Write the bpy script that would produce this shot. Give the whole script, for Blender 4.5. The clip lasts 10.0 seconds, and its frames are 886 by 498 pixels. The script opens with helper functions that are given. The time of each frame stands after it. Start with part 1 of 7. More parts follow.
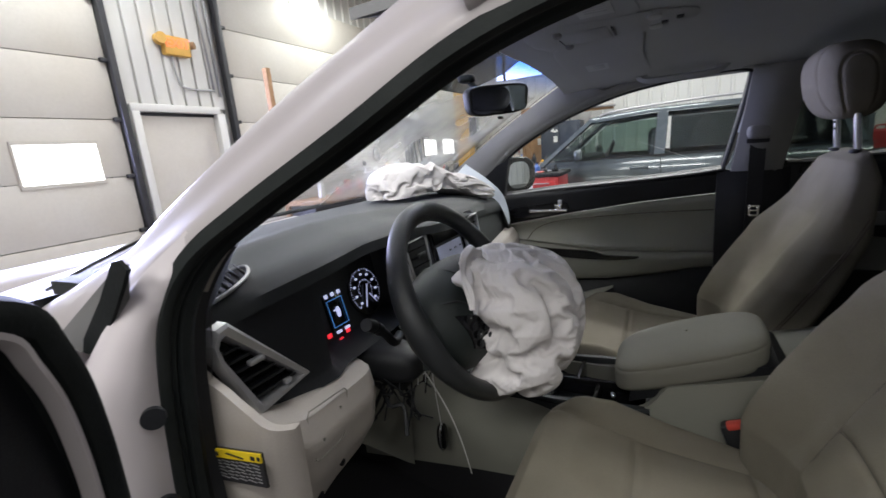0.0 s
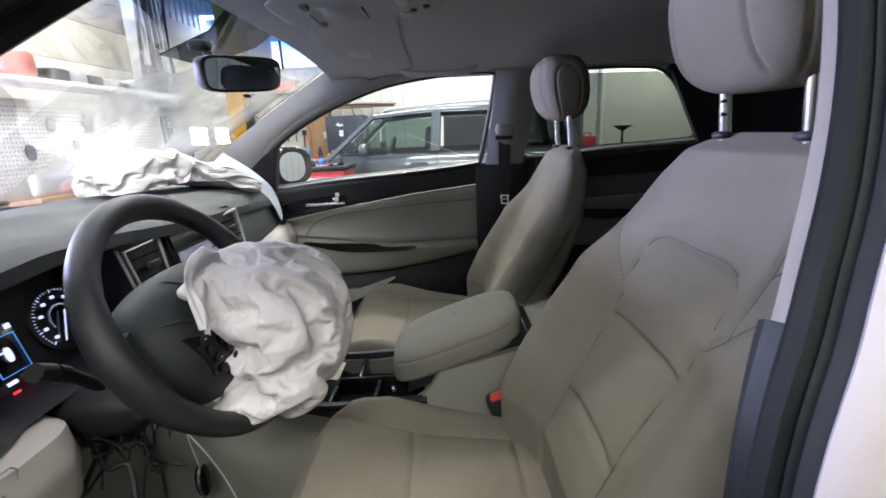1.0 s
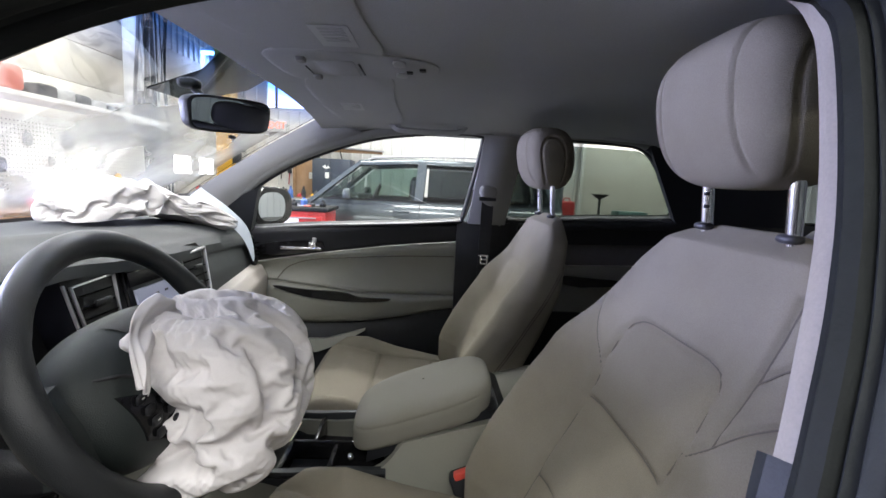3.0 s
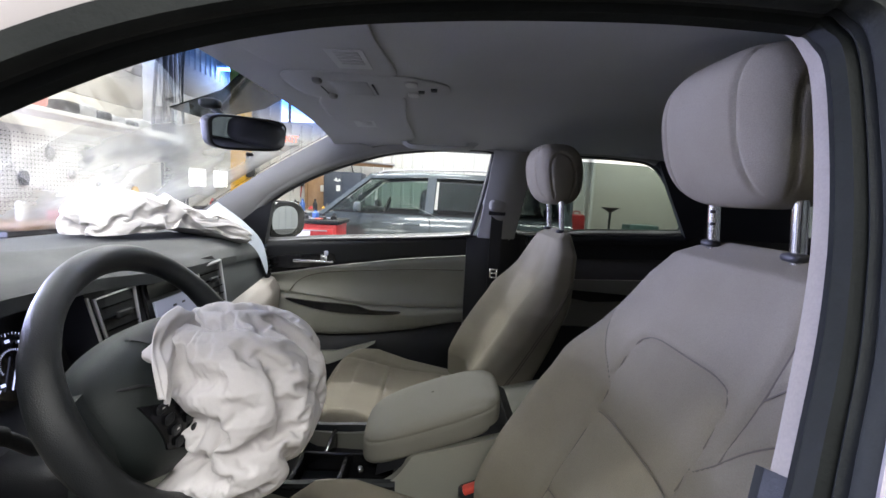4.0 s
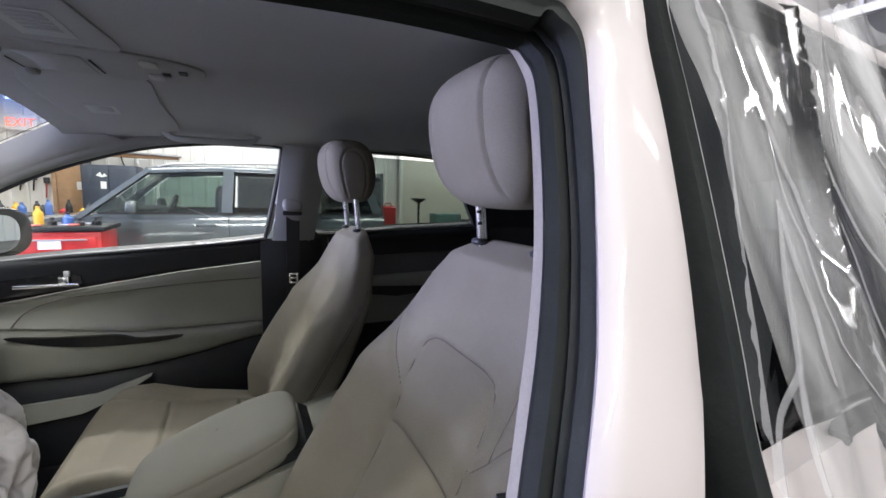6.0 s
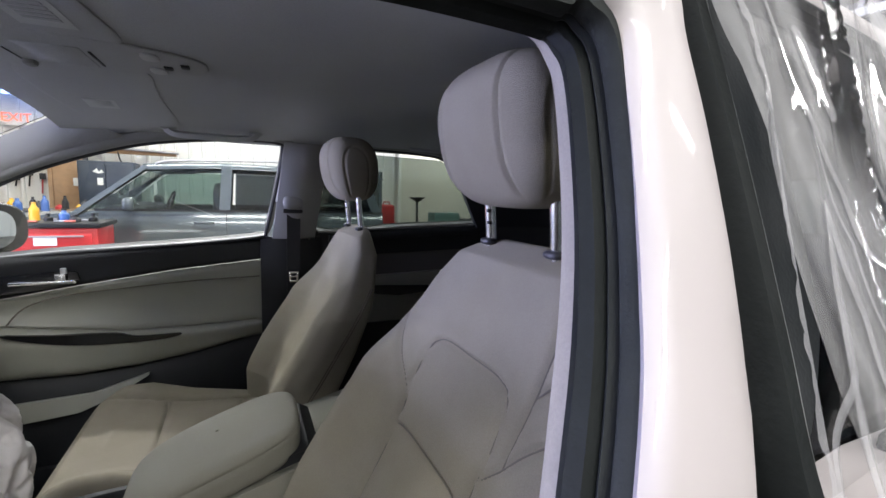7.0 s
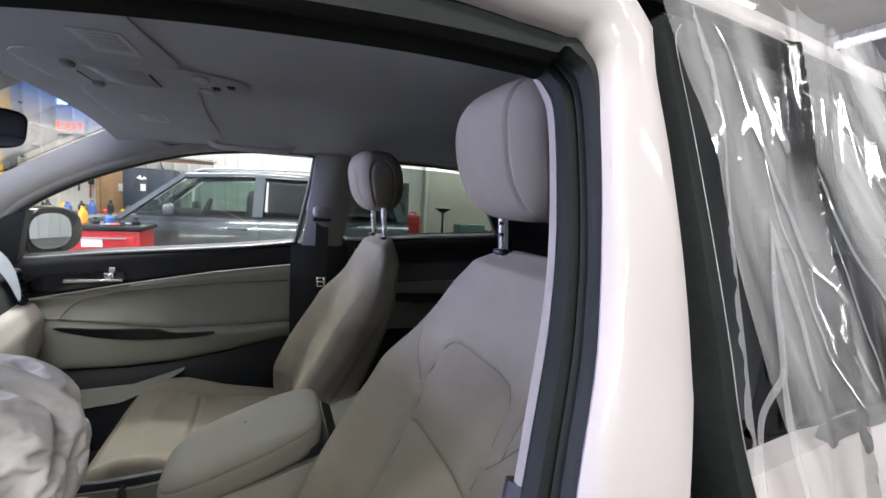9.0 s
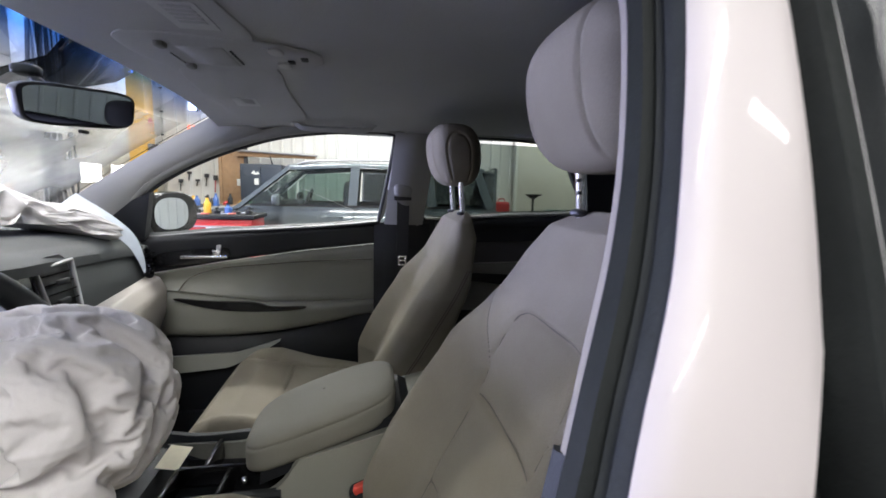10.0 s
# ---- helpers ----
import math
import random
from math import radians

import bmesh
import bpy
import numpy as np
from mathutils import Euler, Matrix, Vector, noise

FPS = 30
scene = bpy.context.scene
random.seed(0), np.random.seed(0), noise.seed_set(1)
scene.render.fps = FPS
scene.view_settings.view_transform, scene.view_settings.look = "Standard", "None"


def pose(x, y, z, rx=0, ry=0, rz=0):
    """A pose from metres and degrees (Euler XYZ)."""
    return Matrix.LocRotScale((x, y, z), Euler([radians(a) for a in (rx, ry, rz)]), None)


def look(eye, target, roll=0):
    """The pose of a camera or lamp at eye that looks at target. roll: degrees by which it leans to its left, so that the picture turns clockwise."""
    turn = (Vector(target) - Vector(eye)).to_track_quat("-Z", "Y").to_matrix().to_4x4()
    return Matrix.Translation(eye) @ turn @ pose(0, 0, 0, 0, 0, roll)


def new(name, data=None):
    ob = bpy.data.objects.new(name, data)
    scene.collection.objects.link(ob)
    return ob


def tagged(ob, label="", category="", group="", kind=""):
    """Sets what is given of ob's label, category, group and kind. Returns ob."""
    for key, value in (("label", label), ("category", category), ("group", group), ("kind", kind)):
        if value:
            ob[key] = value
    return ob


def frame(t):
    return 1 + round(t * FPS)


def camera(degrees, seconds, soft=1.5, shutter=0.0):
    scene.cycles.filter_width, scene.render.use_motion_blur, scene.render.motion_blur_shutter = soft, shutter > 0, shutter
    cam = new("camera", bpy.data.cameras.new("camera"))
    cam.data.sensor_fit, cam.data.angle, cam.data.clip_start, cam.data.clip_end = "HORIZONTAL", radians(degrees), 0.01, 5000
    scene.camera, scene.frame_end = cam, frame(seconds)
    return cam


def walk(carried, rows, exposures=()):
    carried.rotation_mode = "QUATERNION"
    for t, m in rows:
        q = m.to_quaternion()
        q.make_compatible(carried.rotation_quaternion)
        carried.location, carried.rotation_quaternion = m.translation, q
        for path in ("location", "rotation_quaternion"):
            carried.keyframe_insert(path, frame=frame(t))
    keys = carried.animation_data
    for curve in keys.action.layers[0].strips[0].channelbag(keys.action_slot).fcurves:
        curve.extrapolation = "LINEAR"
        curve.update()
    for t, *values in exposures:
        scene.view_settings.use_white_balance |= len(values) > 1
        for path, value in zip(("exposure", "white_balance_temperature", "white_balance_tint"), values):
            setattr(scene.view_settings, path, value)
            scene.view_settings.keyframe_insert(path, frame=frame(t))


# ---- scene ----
cam = camera(90.2, 10.0, shutter=0.3)
PATH = [
    (0, (-0.983, 0.407, 1.255), (0.75, 1.308, 0.826), -5.2),
    (0.3, (-0.964, 0.392, 1.256), (0.841, 1.121, 0.797), -5.4),
    (0.5, (-0.933, 0.391, 1.239), (0.954, 0.841, 0.753), -4.7),
    (0.7, (-0.908, 0.379, 1.236), (1.019, 0.558, 0.731), -4.2),
    (1, (-0.897, 0.37, 1.234), (1.036, 0.4, 0.72), -2.9),
    (1.5, (-0.884, 0.35, 1.234), (1.042, 0.193, 0.718), -2.7),
    (2, (-0.871, 0.355, 1.242), (1.06, 0.17, 0.757), -2.4),
    (2.5, (-0.866, 0.368, 1.247), (1.095, 0.247, 0.876), 1.4),
    (4, (-0.883, 0.373, 1.257), (1.102, 0.342, 1.016), 2.8),
    (4.5, (-0.889, 0.372, 1.258), (1.096, 0.383, 1.018), 2.5),
    (5, (-0.886, 0.359, 1.243), (1.096, 0.339, 0.977), 3.2),
    (5.5, (-0.866, 0.345, 1.263), (1.086, -0.021, 1.025), 3.3),
    (6, (-0.843, 0.31, 1.275), (0.966, -0.507, 1.029), 1.3),
    (7.5, (-0.824, 0.325, 1.27), (0.98, -0.501, 1.022), 2.0),
    (8, (-0.825, 0.33, 1.264), (0.99, -0.478, 1.035), 3.2),
    (8.5, (-0.838, 0.328, 1.27), (0.991, -0.45, 1.053), 2.9),
    (9, (-0.872, 0.323, 1.276), (0.982, -0.399, 1.073), 2.9),
    (9.5, (-0.879, 0.284, 1.272), (1.044, -0.225, 1.06), 1.1),
    (10, (-0.843, 0.28, 1.238), (1.111, -0.049, 0.97), 1.4),
]
walk(cam, [(t, look(eye, target, roll)) for t, eye, target, roll in PATH], [(0, -0.95), (0.5, -0.74), (1, -0.18), (2, 0.06), (2.5, -0.04), (4, -0.18), (6, -0.18), (9, -0.16), (9.5, -0.25), (10, -0.22)])

# ---- world and lights ----
world = bpy.data.worlds.new("world")
scene.world = world
world.use_nodes = True
world.node_tree.nodes["Background"].inputs[0].default_value = (0.8, 0.9, 1.0, 1)
world.node_tree.nodes["Background"].inputs[1].default_value = 0.2
scene.view_settings.exposure = 0.0


# ---- materials ----
def material(name, colour, rough=0.6, metal=0.0, grain=0.0, scale=200.0, stain=0.0, stain_scale=3.0, bump=0.0, bump_scale=400.0, coat=0.0, sheen=0.0, spec=0.5, dark=None, bump_dist=0.002):
    """A Principled surface with fine grain, broad stains and a small relief."""
    m = bpy.data.materials.new(name)
    m.use_nodes = True
    nt = m.node_tree
    b = nt.nodes["Principled BSDF"]
    b.inputs["Roughness"].default_value = rough
    b.inputs["Metallic"].default_value = metal
    b.inputs["Coat Weight"].default_value = coat
    b.inputs["Coat Roughness"].default_value = 0.04
    b.inputs["Sheen Weight"].default_value = sheen
    b.inputs["Specular IOR Level"].default_value = spec
    co = nt.nodes.new("ShaderNodeTexCoord")
    base = nt.nodes.new("ShaderNodeRGB")
    base.outputs[0].default_value = (*colour, 1)
    out = base.outputs[0]
    for amount, sc, shade in ((grain, scale, 0.45), (stain, stain_scale, 0.3)):
        if amount <= 0:
            continue
        no = nt.nodes.new("ShaderNodeTexNoise")
        no.inputs["Scale"].default_value = sc
        no.inputs["Detail"].default_value = 6
        nt.links.new(co.outputs["Object"], no.inputs["Vector"])
        ramp = nt.nodes.new("ShaderNodeMapRange")
        ramp.inputs[1].default_value, ramp.inputs[2].default_value = 0.35, 0.7
        ramp.inputs[3].default_value, ramp.inputs[4].default_value = 0.0, amount
        nt.links.new(no.outputs[0], ramp.inputs[0])
        mx = nt.nodes.new("ShaderNodeMix")
        mx.data_type = "RGBA"
        second = dark if dark and shade == 0.3 else tuple(c * shade for c in colour)
        mx.inputs[7].default_value = (*second, 1)
        nt.links.new(ramp.outputs[0], mx.inputs[0])
        nt.links.new(out, mx.inputs[6])
        out = mx.outputs[2]
    nt.links.new(out, b.inputs["Base Color"])
    if bump > 0:
        no = nt.nodes.new("ShaderNodeTexNoise")
        no.inputs["Scale"].default_value = bump_scale
        no.inputs["Detail"].default_value = 4
        nt.links.new(co.outputs["Object"], no.inputs["Vector"])
        bp = nt.nodes.new("ShaderNodeBump")
        bp.inputs["Strength"].default_value = bump
        bp.inputs["Distance"].default_value = bump_dist
        nt.links.new(no.outputs[0], bp.inputs["Height"])
        nt.links.new(bp.outputs[0], b.inputs["Normal"])
    return m


def glow(name, colour, strength):
    m = bpy.data.materials.new(name)
    m.use_nodes = True
    b = m.node_tree.nodes["Principled BSDF"]
    b.inputs["Base Color"].default_value = (*colour, 1)
    b.inputs["Emission Color"].default_value = (*colour, 1)
    b.inputs["Emission Strength"].default_value = strength
    return m


def glass(name, colour, rough=0.0, ior=1.45):
    m = bpy.data.materials.new(name)
    m.use_nodes = True
    b = m.node_tree.nodes["Principled BSDF"]
    b.inputs["Base Color"].default_value = (*colour, 1)
    b.inputs["Transmission Weight"].default_value = 1.0
    b.inputs["Roughness"].default_value = rough
    b.inputs["IOR"].default_value = ior
    return m


PAINT = material("white_paint", (0.395, 0.364, 0.360), 0.50, coat=0.16, stain=0.05, stain_scale=5, dark=(0.6, 0.55, 0.5))
PAINT_IN = material("matt_white_paint", (0.53, 0.49, 0.495), 0.45, coat=0.2, stain=0.12, stain_scale=8, dark=(0.45, 0.42, 0.4))
RUBBER = material("black_rubber", (0.007, 0.009, 0.009), 0.7, spec=0.18, grain=0.4, scale=60, stain=0.5, stain_scale=9, dark=(0.016, 0.018, 0.017), bump=0.2, bump_scale=250)
FLANGE = material("dusty_seal_lip", (0.012, 0.0145, 0.0140), 0.7, spec=0.18, grain=0.3, scale=80, stain=0.5, stain_scale=12, dark=(0.030, 0.033, 0.031), bump=0.2, bump_scale=300)
BLACK = material("black_plastic", (0.010, 0.011, 0.013), 0.5, spec=0.35, grain=0.3, scale=300, bump=0.25, bump_scale=700)
BLACK_DUSTY = material("dusty_black_trim", (0.009, 0.012, 0.014), 0.6, spec=0.3, grain=0.3, scale=200, stain=0.4, stain_scale=14, dark=(0.035, 0.037, 0.037), bump=0.2, bump_scale=600)
GLOSS_BLACK = material("gloss_black", (0.008, 0.008, 0.009), 0.12)
CHARCOAL = material("charcoal_dash_plastic", (0.018, 0.021, 0.023), 0.6, spec=0.35, grain=0.25, scale=500, stain=0.25, stain_scale=4, dark=(0.032, 0.035, 0.035), bump=0.35, bump_scale=900)
WHEEL_SKIN = material("worn_wheel_leather", (0.009, 0.011, 0.012), 0.42, grain=0.3, scale=400, stain=0.25, stain_scale=10, dark=(0.03, 0.031, 0.032), bump=0.3, bump_scale=900)
HUB_SKIN = material("grey_green_hub_plastic", (0.010, 0.0145, 0.0135), 0.55, spec=0.35, grain=0.25, scale=500, stain=0.3, stain_scale=8, dark=(0.035, 0.04, 0.038), bump=0.3, bump_scale=900)
CREAM = material("beige_door_plastic", (0.232, 0.231, 0.193), 0.55, grain=0.15, scale=500, stain=0.2, stain_scale=5, dark=(0.165, 0.155, 0.13), bump=0.3, bump_scale=900)
CREAM_LIGHT = material("beige_dash_plastic", (0.42, 0.385, 0.345), 0.5, grain=0.12, scale=400, stain=0.2, stain_scale=6, dark=(0.32, 0.29, 0.25), bump=0.25, bump_scale=800)
DARK_FABRIC = material("dark_rear_fabric", (0.09, 0.085, 0.08), 0.9, grain=0.3, scale=600, bump=0.4, bump_scale=1200, spec=0.2)
FABRIC = material("beige_seat_fabric", (0.205, 0.187, 0.145), 0.88, grain=0.34, scale=900, stain=0.5, stain_scale=6, dark=(0.115, 0.100, 0.068), bump=0.6, bump_scale=1100, sheen=0.0, spec=0.2)
STITCH = material("seam_thread", (0.095, 0.085, 0.065), 0.9)
HEADLINER = material("grey_headliner_felt", (0.33, 0.335, 0.335), 0.95, grain=0.22, scale=700, stain=0.1, stain_scale=4, bump=0.4, bump_scale=1200, spec=0.1)
STRIP = material("beige_grey_trim", (0.235, 0.212, 0.180), 0.75, grain=0.2, scale=500, stain=0.2, stain_scale=12, dark=(0.19, 0.17, 0.14), bump=0.1, bump_scale=900)
PILLAR = material("grey_pillar_trim", (0.165, 0.165, 0.160), 0.75, grain=0.2, scale=500, stain=0.2, stain_scale=12, dark=(0.15, 0.145, 0.135), bump=0.1, bump_scale=900)
FADED = material("faded_label", (0.36, 0.36, 0.36), 0.7, grain=0.15, scale=300, stain=0.3, stain_scale=30, dark=(0.25, 0.25, 0.26))
BAG = material("white_airbag_cloth", (0.71, 0.685, 0.675), 0.8, grain=0.06, scale=600, stain=0.16, stain_scale=7, dark=(0.62, 0.57, 0.52), bump=0.25, bump_scale=60, spec=0.08, bump_dist=0.006)
BAG_BLUE = material("bluish_bag_cloth", (0.62, 0.68, 0.74), 0.6, grain=0.1, scale=300, stain=0.3, stain_scale=9, bump=0.2, bump_scale=80)
# sharp creases pressed into the cloth
nt = BAG.node_tree
co, mp = nt.nodes.new("ShaderNodeTexCoord"), nt.nodes.new("ShaderNodeMapping")
mp.inputs["Scale"].default_value, mp.inputs["Rotation"].default_value = (1.0, 0.8, 1.7), (0.5, 0.3, 0.2)
nt.links.new(co.outputs["Object"], mp.inputs[0])
last = None
for size, strength, dist in ((9.0, 0.6, 0.010), (26.0, 0.6, 0.005)):
    fold, bp = nt.nodes.new("ShaderNodeTexNoise"), nt.nodes.new("ShaderNodeBump")
    fold.noise_type = "RIDGED_MULTIFRACTAL"
    fold.inputs["Scale"].default_value, fold.inputs["Detail"].default_value, fold.inputs["Distortion"].default_value = size, 2.0, 0.6
    bp.inputs["Strength"].default_value, bp.inputs["Distance"].default_value = strength, dist
    nt.links.new(mp.outputs[0], fold.inputs["Vector"])
    nt.links.new(fold.outputs[0], bp.inputs["Height"])
    if last:
        nt.links.new(last.outputs[0], bp.inputs["Normal"])
    last = bp
nt.links.new(last.outputs[0], nt.nodes["Principled BSDF"].inputs["Normal"])
CHROME = material("chrome", (0.92, 0.92, 0.92), 0.20, metal=1.0)
SILVER = material("satin_silver_plastic", (0.52, 0.52, 0.53), 0.33, metal=0.7)
GALV_TRIM = material("dull_bright_trim", (0.22, 0.22, 0.22), 0.35, metal=0.8)
RED = material("red_plastic", (0.55, 0.06, 0.04), 0.4)
RED_PAINT = material("red_tool_paint", (0.5, 0.03, 0.03), 0.35, stain=0.2, stain_scale=4)
CARPET = material("dark_carpet", (0.016, 0.016, 0.018), 0.95, grain=0.5, scale=300, bump=0.8, bump_scale=500)
CLEAR = glass("clear_glass", (0.97, 0.985, 0.975))
TINT = glass("tinted_glass", (0.21, 0.245, 0.22))
TINT_SUV = glass("green_tinted_glass", (0.42, 0.52, 0.48))
TINT_DARK = glass("dark_tinted_glass", (0.22, 0.25, 0.26))
MIRROR = material("mirror", (0.60, 0.64, 0.66), 0.01, metal=1.0)
CONCRETE = material("garage_concrete", (0.20, 0.19, 0.18), 0.7, grain=0.3, scale=60, stain=0.5, stain_scale=1.2, bump=0.3, bump_scale=60)
DOOR_WHITE = material("white_door_panel", (0.62, 0.585, 0.53), 0.55, grain=0.08, scale=30, stain=0.3, stain_scale=1.6, dark=(0.46, 0.40, 0.32), bump=0.2, bump_scale=40)
WALL_METAL = material("pale_ribbed_steel", (0.70, 0.69, 0.66), 0.5, stain=0.25, stain_scale=1.0, dark=(0.5, 0.47, 0.42))
CEILING = material("dull_ceiling_steel", (0.62, 0.60, 0.57), 0.6, stain=0.3, stain_scale=0.7)
STEEL_DARK = material("dark_steel", (0.05, 0.05, 0.055), 0.5, metal=0.3, stain=0.4, stain_scale=6)
GALV = material("galvanised_steel", (0.42, 0.42, 0.42), 0.45, metal=0.6, stain=0.3, stain_scale=5)
YELLOW = material("yellow_enamel", (0.75, 0.40, 0.02), 0.4, stain=0.3, stain_scale=6, dark=(0.35, 0.2, 0.05))
LABEL_YELLOW = material("label_yellow", (0.85, 0.62, 0.02), 0.5)
LABEL_INK = material("label_black", (0.02, 0.02, 0.022), 0.5)
LABEL_WHITE = material("label_white", (0.75, 0.75, 0.72), 0.5)
WOOD = material("plywood", (0.42, 0.25, 0.13), 0.7, grain=0.4, scale=14, stain=0.3, stain_scale=3)
SUV_PAINT = material("grey_green_car_paint", (0.105, 0.128, 0.134), 0.12, metal=0.3, coat=1.0, stain=0.1, stain_scale=2)
PEG = material("white_pegboard", (0.72, 0.70, 0.65), 0.6, grain=0.1, scale=40, stain=0.25, stain_scale=2.5)
EXIT_YELLOW = material("aged_yellow_plastic", (0.80, 0.46, 0.10), 0.45, stain=0.25, stain_scale=10)
FILM = bpy.data.materials.new("clear_plastic_film")
FILM.use_nodes = True
nt = FILM.node_tree
see = nt.nodes.new("ShaderNodeBsdfTransparent")
shine = nt.nodes.new("ShaderNodeBsdfGlossy")
milk = nt.nodes.new("ShaderNodeBsdfDiffuse")
see.inputs[0].default_value = (0.93, 0.93, 0.93, 1)
shine.inputs["Roughness"].default_value = 0.045
milk.inputs[0].default_value = (0.8, 0.8, 0.8, 1)
fres = nt.nodes.new("ShaderNodeFresnel")
fres.inputs[0].default_value = 1.30
mixa, mixb = nt.nodes.new("ShaderNodeMixShader"), nt.nodes.new("ShaderNodeMixShader")
mixa.inputs[0].default_value = 0.045
nt.links.new(see.outputs[0], mixa.inputs[1])
nt.links.new(milk.outputs[0], mixa.inputs[2])
nt.links.new(fres.outputs[0], mixb.inputs[0])
nt.links.new(mixa.outputs[0], mixb.inputs[1])
nt.links.new(shine.outputs[0], mixb.inputs[2])
nt.links.new(mixb.outputs[0], nt.nodes["Material Output"].inputs[0])
# cloudy streaks that run down the film; their white also imitates reflections
co, stretch, cloud, amount = nt.nodes.new("ShaderNodeTexCoord"), nt.nodes.new("ShaderNodeMapping"), nt.nodes.new("ShaderNodeTexNoise"), nt.nodes.new("ShaderNodeMapRange")
stretch.inputs["Scale"].default_value = (1, 26, 3.5)
stretch.inputs["Rotation"].default_value = (0.30, 0, 0)
cloud.inputs["Scale"].default_value, cloud.inputs["Detail"].default_value = 1.0, 6
for i, v in enumerate((0.42, 0.74, 0.03, 0.46), 1):
    amount.inputs[i].default_value = v
nt.links.new(co.outputs["Object"], stretch.inputs[0])
nt.links.new(stretch.outputs[0], cloud.inputs["Vector"])
nt.links.new(cloud.outputs[0], amount.inputs[0])
nt.links.new(amount.outputs[0], mixa.inputs[0])

# dried airbag powder inside the glass; its white also stands in for glare
HAZE = bpy.data.materials.new("powder_glare_haze")
HAZE.use_nodes = True
nt = HAZE.node_tree
see, dust, mixp = nt.nodes.new("ShaderNodeBsdfTransparent"), nt.nodes.new("ShaderNodeBsdfDiffuse"), nt.nodes.new("ShaderNodeMixShader")
dust.inputs[0].default_value = (0.72, 0.74, 0.70, 1)
co, smear = nt.nodes.new("ShaderNodeTexCoord"), nt.nodes.new("ShaderNodeTexNoise")
smear.inputs["Scale"].default_value, smear.inputs["Detail"].default_value = 5.0, 8
amount = nt.nodes.new("ShaderNodeMapRange")
for i, v in enumerate((0.34, 0.62, 0.16, 0.70), 1):
    amount.inputs[i].default_value = v
nt.links.new(co.outputs["Object"], smear.inputs["Vector"])
nt.links.new(smear.outputs[0], amount.inputs[0])
# the powder and painted glare thin out away from where the bag struck
far, fade, both = nt.nodes.new("ShaderNodeVectorMath"), nt.nodes.new("ShaderNodeMapRange"), nt.nodes.new("ShaderNodeMath")
far.operation, both.operation = "DISTANCE", "MULTIPLY"
far.inputs[1].default_value = (0.33, 1.13, 1.24)
for i, v in enumerate((0.17, 0.50, 1.0, 0.12), 1):
    fade.inputs[i].default_value = v
nt.links.new(co.outputs["Object"], far.inputs[0])
nt.links.new(far.outputs["Value"], fade.inputs[0])
nt.links.new(amount.outputs[0], both.inputs[0])
nt.links.new(fade.outputs[0], both.inputs[1])
nt.links.new(both.outputs[0], mixp.inputs[0])
nt.links.new(see.outputs[0], mixp.inputs[1])
nt.links.new(dust.outputs[0], mixp.inputs[2])
nt.links.new(mixp.outputs[0], nt.nodes["Material Output"].inputs[0])

# windscreen glass with a blue sun band along its top
WIND = glass("windscreen_glass", (0.97, 0.985, 0.98))
nt = WIND.node_tree
geo = nt.nodes.new("ShaderNodeNewGeometry")
sep = nt.nodes.new("ShaderNodeSeparateXYZ")
nt.links.new(geo.outputs["Position"], sep.inputs[0])
band = nt.nodes.new("ShaderNodeMapRange")
for i, v in enumerate((1.405, 1.465, 0.0, 1.0), 1):
    band.inputs[i].default_value = v
nt.links.new(sep.outputs["Z"], band.inputs[0])
mx = nt.nodes.new("ShaderNodeMix")
mx.data_type = "RGBA"
mx.inputs[6].default_value, mx.inputs[7].default_value = (0.97, 0.985, 0.98, 1), (0.06, 0.22, 0.80, 1)
nt.links.new(band.outputs[0], mx.inputs[0])
nt.links.new(mx.outputs[2], nt.nodes["Principled BSDF"].inputs["Base Color"])

# the same film in folds: several layers, whitened and shinier to paint highlights
FOLD = bpy.data.materials.new("whitened_plastic_film")
FOLD.use_nodes = True
nt = FOLD.node_tree
see, shine, milk = nt.nodes.new("ShaderNodeBsdfTransparent"), nt.nodes.new("ShaderNodeBsdfGlossy"), nt.nodes.new("ShaderNodeBsdfDiffuse")
shine.inputs["Roughness"].default_value = 0.12
milk.inputs[0].default_value = (0.85, 0.85, 0.86, 1)
mixa, mixb = nt.nodes.new("ShaderNodeMixShader"), nt.nodes.new("ShaderNodeMixShader")
mixa.inputs[0].default_value, mixb.inputs[0].default_value = 0.16, 0.22
nt.links.new(see.outputs[0], mixa.inputs[1])
nt.links.new(milk.outputs[0], mixa.inputs[2])
nt.links.new(mixa.outputs[0], mixb.inputs[1])
nt.links.new(shine.outputs[0], mixb.inputs[2])
nt.links.new(mixb.outputs[0], nt.nodes["Material Output"].inputs[0])
DOTS = glass("dotted_black_glass", (0.10, 0.11, 0.12))

GLOW_WINDOW = glow("daylit_pane", (1.0, 0.99, 0.97), 6.0)
GLOW_TUBE = glow("lamp_tube", (1.0, 0.98, 0.96), 25.0)
GLOW_EXIT = glow("exit_letters", (1.0, 0.12, 0.05), 3.0)
GLOW_DIAL = glow("dial_white", (0.62, 0.66, 1.0), 1.7)
GLOW_BLUE = glow("display_blue", (0.10, 0.35, 0.9), 1.0)
GLOW_RED = glow("warning_red", (1.0, 0.03, 0.05), 2.0)
GLOW_SCREEN = glow("screen_grey", (0.30, 0.32, 0.42), 0.10)


